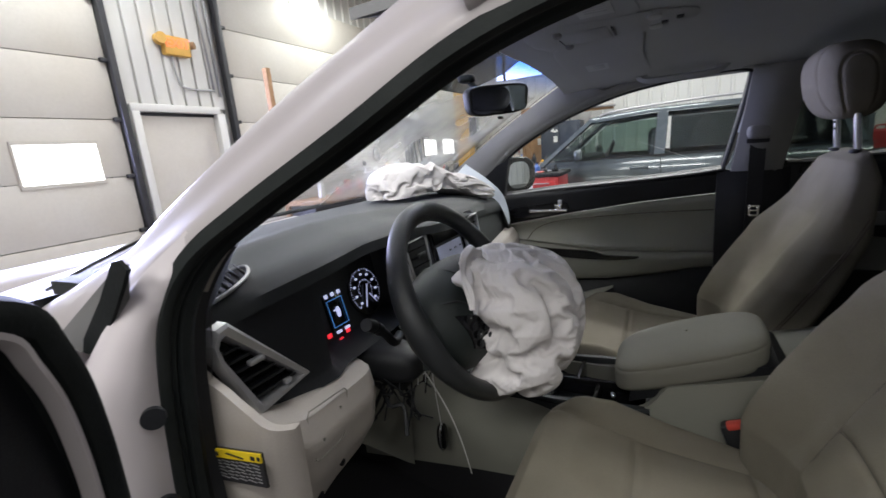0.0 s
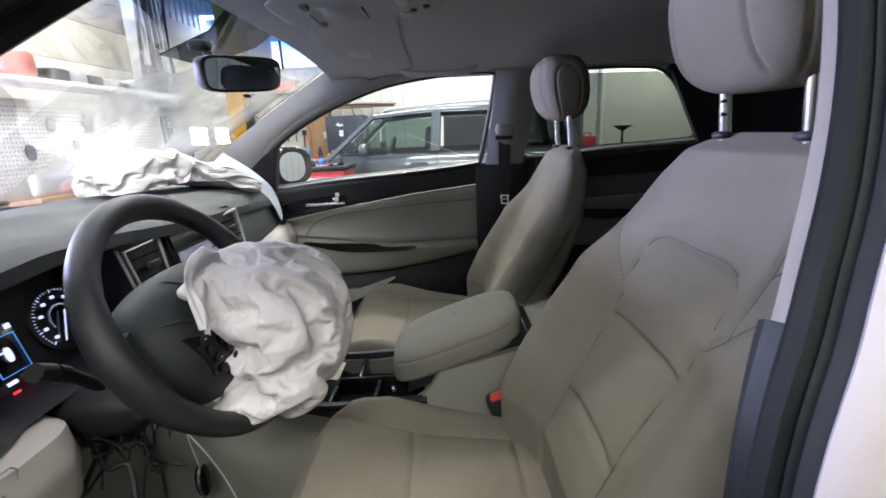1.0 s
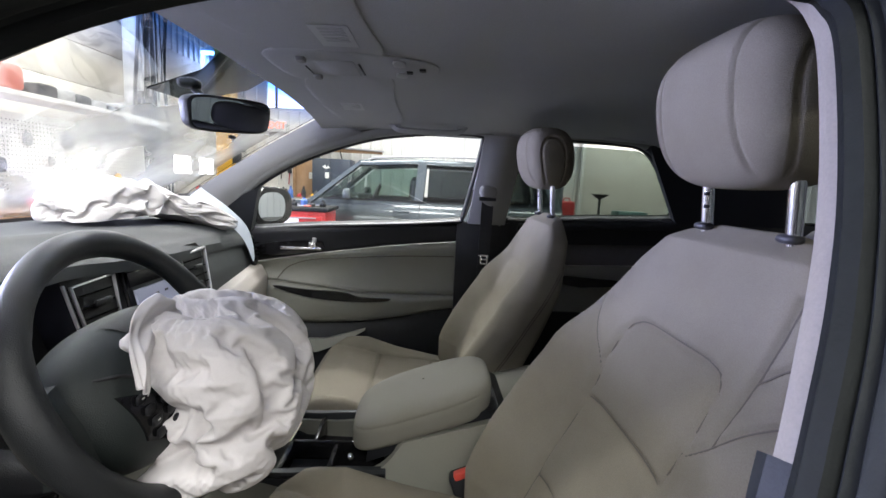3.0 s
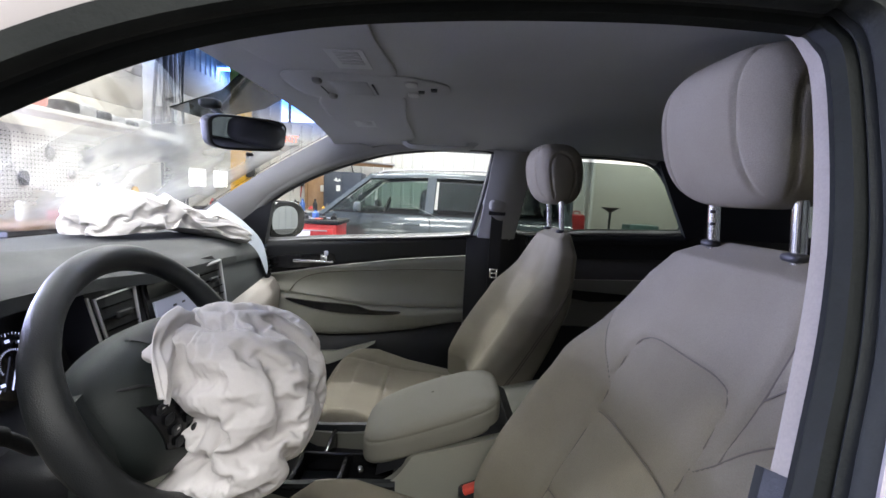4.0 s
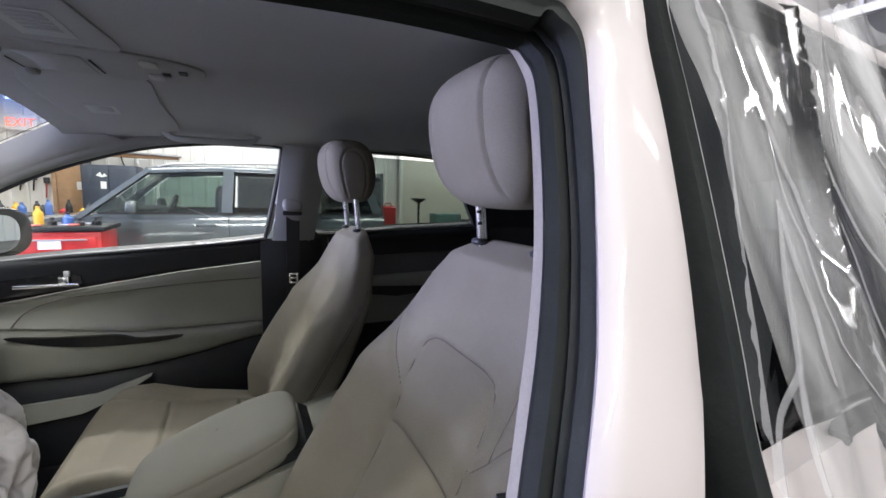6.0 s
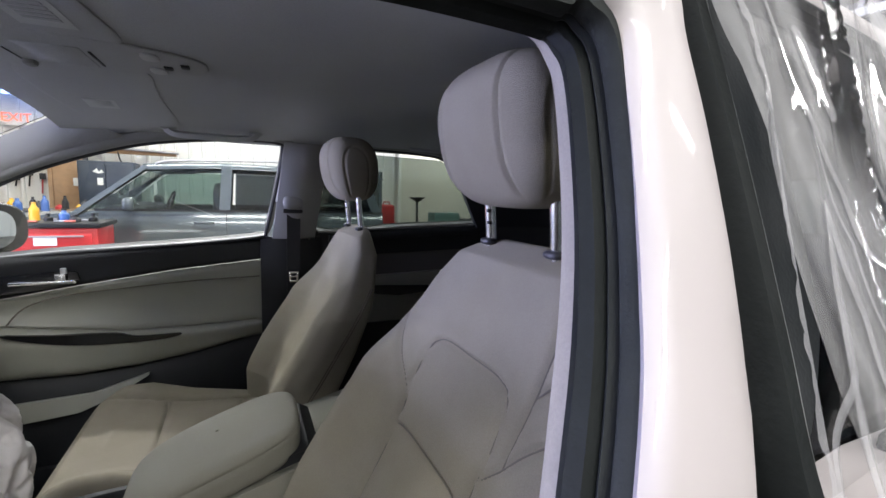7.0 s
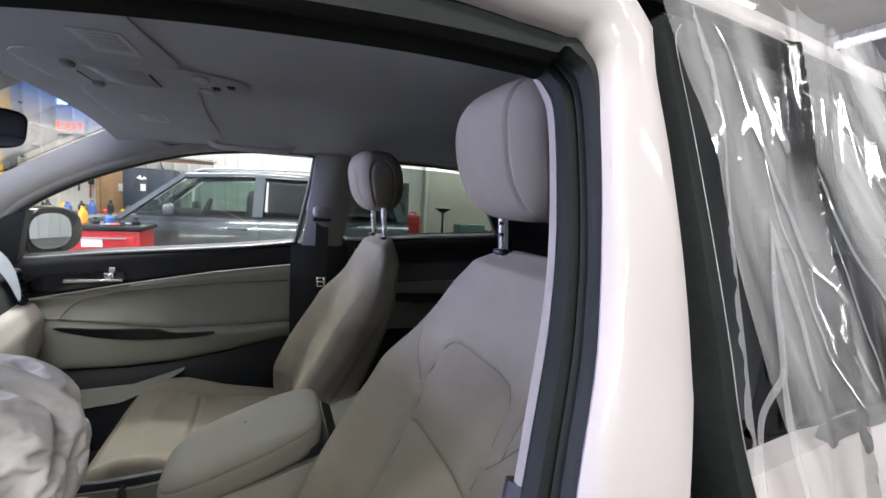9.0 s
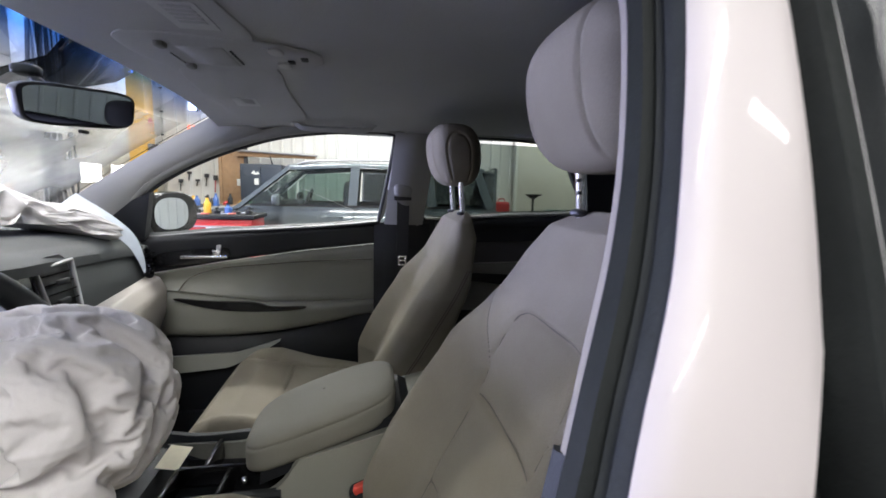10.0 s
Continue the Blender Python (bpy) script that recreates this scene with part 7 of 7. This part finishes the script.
for i in range(6):
    clutter("plastic_bag", "grey plastic wrapped part on the shelf", "bundle", 4.0 + 0.24 * i, 4.45, 1.945, (0.26, 0.26, cl_rnd.uniform(0.08, 0.16)), GALV if i % 2 else BLACK_DUSTY)
for i in range(9):
    x = 3.3 + 0.30 * i
    clutter("spray_can", "small can on the bench", "can", x, 4.28 + cl_rnd.uniform(-0.1, 0.1), 0.83, (0.07, 0.07, cl_rnd.uniform(0.10, 0.22)), cl_rnd.choice((PLAS_ORANGE, PLAS_BLUE, LABEL_WHITE, PLAS_RED, YELLOW)))
for x, z, s, m_ in ((3.70, 1.24, 0.11, STEEL_DARK), (4.02, 1.52, 0.10, GALV), (4.55, 1.55, 0.14, GALV), (4.30, 1.30, 0.07, GALV), (5.05, 1.32, 0.16, GALV), (5.35, 1.10, 0.13, YELLOW), (5.0, 1.05, 0.12, LABEL_WHITE), (4.7, 1.2, 0.05, STEEL_DARK)):
    t = thing("hanging_tool", (x, 4.60, z), "small tool hung on the pegboard", "tool", group="pegboard tools")
    dpart("tool_body", pillow((x, 4.60, z), (s * 0.5, 0.03, s * 0.7), 2.4, 18, 12), m_, t)
    dpart("hook", tube([(x, 4.63, z + s * 0.8), (x, 4.59, z + s * 0.6)], 0.006, 6), GALV, t)

# bundle of hoses and a dark steel column
bc = thing("steel_column", (6.05, 4.75, 0), "dark steel column hung with hoses and cables", "column")
dpart("post", box((6.42, 4.95, 2.3), (0.26, 0.26, 4.5), 0.01), GALV, bc)
dpart("post", box((6.86, 5.0, 2.3), (0.10, 0.16, 4.5), 0.01), STEEL_DARK, bc)
rnd = random.Random(13)
for i in range(14):
    x = 6.1 + 0.062 * i
    sway = [(x + rnd.uniform(-0.05, 0.05), 4.76 + rnd.uniform(-0.04, 0.04), z) for z in (4.3, 3.6, 2.9, 2.2, 1.5, 0.9, rnd.uniform(0.3, 0.8))]
    dpart("hose", tube(smooth_path(sway, 5), rnd.choice((0.010, 0.016, 0.026)), 8), rnd.choice((STEEL_DARK, RUBBER, GALV, BLACK_DUSTY)), bc)
yl = thing("lift_post", (8.2, 4.5, 0), "yellow enamel car lift post with a small sign", "car lift")
dpart("post", box((8.35, 4.45, 2.0), (0.34, 0.30, 4.0), 0.015), YELLOW, yl)
dpart("carriage", box((8.35, 4.27, 1.7), (0.26, 0.10, 0.5), 0.01), STEEL_DARK, yl)
dpart("sign", disc((8.35, 4.29, 2.35), 0.085, 0.012, (0, -1, 0), 24), RED, yl, "round red sign")

# red tool chest with bottles beside the parked car
tc = thing("tool_chest", (4.1, 2.35, 0), "red roller tool chest with black top", "tool chest")
dpart("chest_body", box((4.35, 2.05, 0.47), (0.55, 1.10, 0.80), 0.015), RED_PAINT, tc)
dpart("chest_top", box((4.35, 2.05, 0.893), (0.60, 1.16, 0.045), 0.012), BLACK, tc)
for i in range(4):
    dr = dpart("drawer", box((4.068, 2.05, 0.18 + 0.185 * i), (0.02, 1.02, 0.17), 0.005), RED_PAINT, tc)
    dpart("drawer_pull", box((4.05, 2.05, 0.245 + 0.185 * i), (0.015, 0.9, 0.014), 0.003), GALV, dr)
dpart("sticker", box((4.055, 1.87, 0.76), (0.004, 0.16, 0.08)), LABEL_WHITE, tc, "white sticker", smooth=False)
dpart("sticker", box((4.055, 2.25, 0.74), (0.004, 0.12, 0.05)), LABEL_WHITE, tc, smooth=False)
for s in (-0.45, 0.45):
    for q in (-0.2, 0.2):
        dpart("castor", disc((4.35 + q, 2.05 + s, 0.04), 0.04, 0.03, (1, 0, 0), 16), RUBBER, tc)
# tools and bottles standing about on the chest
rnd = random.Random(41)
for i in range(9):
    x, y, h = 4.16 + rnd.uniform(0, 0.32), 1.58 + 0.115 * i, (0.06, 0.05, 0.10, 0.05, 0.17, 0.06, 0.14, 0.05, 0.08)[i]
    t = thing("workshop_bottle", (x, y, 0.916), "small workshop bottle standing on the red tool chest", "bottle", group="chest bottles")
    r = rnd.uniform(0.028, 0.045)
    bm = grid(lambda u, v: Vector((x + r * lerp([0, 0.62, 0.8, 1], [1, 1, 0.42, 0.42], v) * math.cos(2 * math.pi * u), y + r * lerp([0, 0.62, 0.8, 1], [1, 1, 0.42, 0.42], v) * math.sin(2 * math.pi * u), 0.9165 + h * v)), 14, 8, None, True)
    dpart("bottle_body", bm, (BLACK, STEEL_DARK, PLAS_BLUE, BLACK, YELLOW, BLACK, PLAS_GREEN, STEEL_DARK, BLACK)[i], t)
    dpart("bottle_cap", disc((x, y, 0.9165 + h + 0.008), r * 0.5, 0.018, (0, 0, 1), 12), BLACK, t)
for i in range(8):
    x, y = 4.12 + rnd.uniform(0, 0.3), 1.55 + 0.13 * i
    a = rnd.uniform(-0.8, 0.8)
    p, q = Vector((x, y, 0.926)), Vector((x + 0.16 * math.sin(a), y + 0.16 * math.cos(a), 0.926))
    t = thing("hand_tool", (x, y, 0.916), "steel hand tool lying on the red tool chest", "tool", group="chest tools")
    dpart("shank", tube([p, q], 0.0075, 8), GALV, t)
    dpart("grip", tube([p, p.lerp(q, 0.5)], 0.0102, 8), rnd.choice((BLACK, PLAS_RED, PLAS_BLUE)), t)
bw = thing("workbench", (7.0, 3.2, 0), "dark workbench crowded with bottles and tools", "workbench")
dpart("bench_top", box((7.0, 3.3, 0.86), (0.8, 2.4, 0.06), 0.008), STEEL_DARK, bw)
dpart("bench_front", box((7.05, 3.3, 0.42), (0.65, 2.3, 0.82), 0.01), PLAS_BLUE, bw)
rnd = random.Random(30)
for i in range(22):
    y = 2.2 + 0.10 * i
    h = rnd.uniform(0.07, 0.20)
    r = rnd.uniform(0.03, 0.050)
    t = thing("bottle", (6.85, y, 0.89), "plastic workshop bottle on the bench", "bottle", group="bench bottles")
    prof = [(r, 0), (r, h * 0.65), (r * 0.4, h * 0.82), (r * 0.4, h)]
    bm = bmesh.new()
    grid(lambda u, v: Vector((6.75 + 0.3 * ((i * 7) % 5) / 5 + lerp([0, 0.6, 0.8, 1], [p[0] for p in prof], v) * math.cos(2 * math.pi * u), y + lerp([0, 0.6, 0.8, 1], [p[0] for p in prof], v) * math.sin(2 * math.pi * u), 0.89 + h * v)), 14, 8, bm, True)
    dpart("bottle_body", bm, rnd.choice((PLAS_GREEN, PLAS_BLUE, YELLOW, BLACK, STEEL_DARK, BLACK, RED_PAINT, BLACK)), t)
wb = thing("plywood_board", (9.0, 3.05, 0), "brown plywood wall board with a switch box", "board")
dpart("sheet", box((9.02, 3.05, 1.15), (0.04, 0.46, 1.75), 0.004), WOOD, wb)
dpart("batten", box((8.99, 2.80, 1.15), (0.06, 0.07, 1.75), 0.004), STEEL_DARK, wb)
dpart("batten", box((8.99, 3.30, 1.15), (0.06, 0.06, 1.75), 0.004), WOOD, wb)
dpart("switch_box", box((8.97, 2.93, 1.28), (0.06, 0.10, 0.14), 0.01), LABEL_WHITE, wb)
dpart("beam", box((8.95, 2.18, 1.85), (0.12, 1.55, 0.09), 0.006), WOOD, wb, "brown timber rail")
dpart("pipe", tube([(8.85, 2.95, 1.92), (8.85, 1.35, 1.86)], 0.022, 10), GALV, wb)
dpart("cable", tube(smooth_path([(8.9, 2.3, 1.84), (8.88, 2.27, 1.70), (8.9, 2.22, 1.60)], 5), 0.012, 6), BLACK, wb)
cab = thing("dark_cabinet", (8.6, 2.38, 0), "dark navy steel cabinet with a white note", "cabinet")
dpart("body", box((8.7, 2.38, 0.82), (0.6, 0.78, 1.64), 0.012), NAVY, cab)
dpart("door", box((8.39, 2.20, 0.82), (0.02, 0.36, 1.54), 0.006), NAVY, cab)
dpart("door", box((8.39, 2.57, 0.82), (0.02, 0.36, 1.54), 0.006), NAVY, cab)
dpart("paper_note", box((8.375, 2.46, 1.30), (0.004, 0.08, 0.12)), LABEL_WHITE, cab, "white paper note", smooth=False)
dpart("white_mark", plate([(8.376, y, z) for y, z in ((2.56, 1.46), (2.50, 1.52), (2.47, 1.46), (2.44, 1.50), (2.40, 1.45), (2.48, 1.43))], (0.003, 0, 0)), LABEL_WHITE, cab, "small white mark", smooth=False)
es = thing("wall_exit_sign", (9.08, 3.72, 2.33), "white exit sign with red letters on the far wall", "exit sign")
dpart("sign_plate", box((9.10, 3.72, 2.33), (0.05, 0.44, 0.26), 0.01), LABEL_WHITE, es)
text_part("exit_letters", "EXIT", 0.20, Matrix(((0, 0, -1, 9.068), (-1, 0, 0, 3.72), (0, 1, 0, 2.33), (0, 0, 0, 1))), GLOW_EXIT, es).matrix_parent_inverse = Matrix.Translation(-es.location)
hw = thing("high_window", (9.12, 3.25, 2.98), "bright high window in the pale steel wall", "window")
dpart("frame", sweep([Vector((9.10, y, z)) for y, z in ((2.55, 2.68), (3.92, 2.68), (3.92, 3.26), (2.55, 3.26))], [(-0.03, -0.03), (0.03, -0.03), (0.03, 0.03), (-0.03, 0.03)], Vector((-1, 0, 0)), True), LABEL_WHITE, hw, smooth=False)
dpart("mullion", box((9.09, 3.72, 2.97), (0.05, 0.05, 0.56), 0.006), STEEL_DARK, hw)
dpart("pane", box((9.125, 3.235, 2.97), (0.006, 1.34, 0.56)), GLOW_WINDOW, hw, "bright daylit pane", smooth=False)
# tools hung on the pale wall beside the plywood
for y, z, h in ((3.62, 1.40, 0.22), (3.80, 1.30, 0.12), (3.95, 1.45, 0.16), (4.12, 1.28, 0.2), (3.45, 1.36, 0.3)):
    t = thing("wall_tool", (9.1, y, z), "dark tool hung on the pale wall", "tool", group="wall tools")
    dpart("tool_head", box((9.14, y, z), (0.08, 0.07, h * 0.35), 0.008), STEEL_DARK, t)
    dpart("tool_handle", tube([(9.14, y, z), (9.14, y + 0.02, z - h)], 0.012, 6), RED_PAINT if h > 0.25 else BLACK, t)

# ---- parked grey car ----
pk = thing("parked_car", (5.9, 0.4, 0), "dusty grey-green parked SUV with silver roof rails", "car")
SX = 5.0          # near side


def suv_side(s):
    """Half-width position: s is -1 on the near side."""
    return 5.9 + s * 0.88


def body_z(y):
    return lerp([-1.6, -1.45, 1.75, 2.05, 2.75, 2.95], [0.9, 0.98, 0.98, 0.95, 0.84, 0.70], y)


for s in (-1, 1):
    dpart("side_panel", slab(lambda u, v: (suv_side(s) - s * (0.05 * (2 * v - 1) ** 2 + 0.02 * max(0, u - 0.85) * 5), -1.45 + 4.15 * u, 0.30 + (body_z(-1.45 + 4.15 * u) - 0.30) * v), 40, 14, (-s * 0.04, 0, 0)), SUV_PAINT, pk, "grey-green painted side")
dpart("bonnet", slab(lambda u, v: (5.05 + 1.70 * u, 1.75 + 1.0 * v, 1.0 - 0.12 * v ** 1.5 - 0.05 * (2 * u - 1) ** 4), 12, 10, (0, 0, -0.03)), SUV_PAINT, pk)
dpart("front", slab(lambda u, v: (5.08 + 1.64 * u, 2.72 + 0.06 * math.sin(math.pi * u), 0.30 + 0.56 * v), 8, 6, (0, -0.04, 0)), SUV_PAINT, pk)


def cab_x(z, s):
    return suv_side(s) - s * (0.02 + 0.20 * max(0, (z - 0.98) / 0.62))


def roof_y(v):
    return -1.40 + 2.70 * v


dpart("roof", slab(lambda u, v: (cab_x(1.58, -1) + (cab_x(1.58, 1) - cab_x(1.58, -1)) * u, roof_y(v), 1.535 + 0.050 * math.sin(math.pi * u) ** 0.6 - 0.16 * max(0, v - 0.90) ** 2 * 20 - 0.04 * (1 - v) ** 3), 16, 24, (0, 0, -0.04)), SUV_PAINT, pk, "grey roof")
pill = [((1.93, 0.940), (1.29, 1.480)), ((0.50, 0.98), (0.46, 1.54)), ((-0.55, 0.98), (-0.52, 1.54)), ((-1.35, 0.98), (-1.18, 1.52))]
for s in (-1, 1):
    for (ya, za), (yb, zb) in pill:
        w = 0.026 if ya > 1 else 0.058
        pth = [Vector((cab_x(za + (zb - za) * t, s), ya + (yb - ya) * t, za + (zb - za) * t)) for t in (0, 0.25, 0.5, 0.75, 1)]
        dpart("pillar", sweep(pth, [(0.012, -w), (0.012, w), (-0.05, w), (-0.05, -w)], Vector((s, 0, 0.3))), SUV_PAINT, pk)
    dpart("roof_edge", sweep([Vector((cab_x(1.53, s), y, lerp([-2.0, 0.6, 1.32, 1.5], [1.505, 1.520, 1.470, 1.36], y))) for y in (-1.3, -0.8, 0, 0.6, 0.9, 1.1, 1.22, 1.32)], [(0.012, -0.036), (0.018, 0.0), (0.008, 0.034), (-0.05, 0.036), (-0.05, -0.036)], Vector((s, 0, 0.3))), SUV_PAINT, pk)
    wins = [[(1.77, 0.995), (1.48, 1.0), (1.46, 1.10), (1.44, 1.29), (1.50, 1.235)], [(1.42, 0.985), (0.56, 0.99), (0.515, 1.455), (1.19, 1.445), (1.27, 1.42), (1.40, 1.32)], [(0.385, 1.00), (-0.48, 1.01), (-0.46, 1.455), (0.37, 1.460)], [(-0.60, 1.02), (-1.28, 1.03), (-1.14, 1.45), (-0.58, 1.47)]]
    for k, wn in enumerate(wins):
        bm = plate([(cab_x(z, s) - s * 0.012, y, z) for y, z in wn], (-s * 0.006, 0, 0))
        dpart("side_window", bm, TINT_SUV if k < 2 else TINT_DARK, pk, "dark side window", smooth=False).visible_shadow = False
    rail_ = tube(smooth_path([(cab_x(1.52, s), 1.20, 1.512), (cab_x(1.52, s), 1.03, 1.556), (cab_x(1.52, s), 0.4, 1.590), (cab_x(1.52, s), -0.4, 1.602), (cab_x(1.52, s), -1.2, 1.560)], 6), 0.015, 10)
    dpart("roof_rail", rail_, SILVER, pk, "silver roof rail")
    dpart("window_strip", sweep([Vector((cab_x(0.985, s) + s * 0.012, y, 0.988 + 0.002 * y)) for y in (-1.3, -0.6, 0.5, 1.75)], [(0, -0.012), (0.012, -0.012), (0.012, 0.012), (0, 0.012)], Vector((s, 0, 0))), BLACK, pk)
    for y in (0.62, -0.42):
        hb = tube(smooth_path([(suv_side(s), y, 0.845), (suv_side(s) + s * 0.035, y + 0.03, 0.85), (suv_side(s) + s * 0.035, y + 0.17, 0.852), (suv_side(s), y + 0.20, 0.85)], 4), 0.012, 8)
        dpart("door_handle", hb, SUV_PAINT, pk, "body-coloured door handle")
    for y in (0.48, -0.56, 1.72):
        dpart("door_gap", box((suv_side(s) + s * 0.001, y, 0.68), (0.006, 0.008, 0.56)), BLACK, pk)
    for y in (2.0, -0.80):
        wh = dpart("wheel", disc((suv_side(s) - s * 0.10, y, 0.34), 0.34, 0.22, (1, 0, 0), 36), RUBBER, pk)
        dpart("wheel_rim", disc((suv_side(s) - s * 0.09, y, 0.34), 0.22, 0.23, (1, 0, 0), 24), SILVER, wh)
    mi = pillow((cab_x(1.05, s) + s * 0.14, 1.42, 1.06), (0.10, 0.06, 0.075), 3, 24, 14)
    dpart("door_mirror", mi, SUV_PAINT, pk)
dpart("windscreen", slab(lambda u, v: (cab_x(1.0 + 0.5 * v, -1) + (cab_x(1.0 + 0.5 * v, 1) - cab_x(1.0 + 0.5 * v, -1)) * u, 1.90 - 0.62 * v + 0.08 * math.sin(math.pi * u), 0.97 + 0.52 * v), 12, 8, (0, 0, 0.006)), CLEAR, pk)
dpart("tail", slab(lambda u, v: (5.1 + 1.6 * u, -1.45, 0.30 + 1.24 * v), 6, 6, (0, 0.04, 0)), SUV_PAINT, pk)
dpart("interior_floor", box((5.9, 0.3, 0.62), (1.55, 3.3, 0.30), 0.03), BLACK, pk)
for x in (5.5, 6.3):
    for y in (0.55, -0.45):
        dpart("seat", pillow((x, y, 1.02), (0.24, 0.09, 0.30), 3.5, 24, 16), BLACK, pk)
        dpart("headrest", pillow((x, y - 0.06, 1.40), (0.13, 0.05, 0.09), 3, 20, 12), BLACK, pk)
dpart("steering_wheel", tube([(5.5 + 0.18 * math.cos(a), 1.12 - 0.06 * math.sin(a), 1.02 + 0.17 * math.sin(a)) for a in (2 * math.pi * i / 32 for i in range(32))], 0.016, 8, closed=True), BLACK, pk)
dpart("dashboard", box((5.9, 1.5, 0.92), (1.5, 0.4, 0.22), 0.05), BLACK, pk)

# ---- rear corner: wall panel, red can, drain stand, oil boxes ----
rc = thing("corner_panel", (9.1, -4.05, 0), "tall pale wall panel in the corner", "wall panel", kind="structure")
dpart("panel", box((9.10, -4.05, 1.3), (0.06, 2.0, 2.6), 0.006), DOOR_WHITE, rc)
dpart("edge_post", box((9.07, -3.05, 1.3), (0.10, 0.06, 2.6), 0.006), WALL_METAL, rc)
can = thing("fuel_can", (7.0, -2.07, 0), "red steel fuel can on a dark stand", "fuel can")
dpart("stand", box((7.0, -2.07, 0.31), (0.4, 0.4, 0.62), 0.01), STEEL_DARK, can)
dpart("can_body", box((7.0, -2.07, 0.83), (0.20, 0.33, 0.42), 0.035, seg=3), RED_PAINT, can, "red can")
for z in (0.75, 0.90):
    dpart("pressed_rib", box((6.897, -2.07, z), (0.010, 0.25, 0.018), 0.004), RED_PAINT, can)
dpart("handle", tube(smooth_path([(7.0, -2.16, 1.035), (7.0, -2.15, 1.085), (7.0, -2.06, 1.085), (7.0, -2.04, 1.035)], 5), 0.012, 8), RED_PAINT, can)
dpart("spout", disc((7.0, -1.975, 1.065), 0.032, 0.06, (0, 0.2, 1), 14), BLACK, can)
fs = thing("drain_stand", (7.2, -2.75, 0), "black oil drain funnel on a steel stand", "oil drain")
dpart("pole", tube([(7.2, -2.78, 0.02), (7.2, -2.78, 1.10)], 0.022, 10), STEEL_DARK, fs)
dpart("funnel", disc((7.2, -2.78, 1.14), 0.03, 0.09, (0, 0, 1), 24, r2=0.17), STEEL_DARK, fs)
dpart("foot", disc((7.2, -2.78, 0.04), 0.25, 0.08, (0, 0, 1), 24), STEEL_DARK, fs)
bx = thing("oil_case", (7.3, -3.5, 0), "grey-green crate of bottles on a low bench", "crate")
dpart("bench", box((7.35, -3.6, 0.30), (0.5, 1.4, 0.60), 0.01), STEEL_DARK, bx)
dpart("crate", box((7.3, -3.40, 0.75), (0.36, 0.55, 0.28), 0.02), material("crate_green", (0.08, 0.16, 0.15), 0.5), bx)
dpart("crate", box((7.3, -3.95, 0.69), (0.36, 0.42, 0.16), 0.02), STEEL_DARK, bx)
# hanging dark panel with a white edge high behind the car
hp = thing("raised_door_track", (1.5, -4.0, 3.2), "raised overhead door folded under the ceiling", "garage door")
dpart("door_leaf", box((0.3, -4.6, 2.56), (2.2, 1.2, 0.26), 0.01), STEEL_DARK, hp)
dpart("door_edge", box((0.35, -4.02, 2.735), (2.4, 0.05, 0.07), 0.01), LABEL_WHITE, hp)
for x in (-0.78, 1.38):
    dpart("track", box((x, -4.6, 3.62), (0.05, 0.05, 1.96), 0.01), GALV, hp)
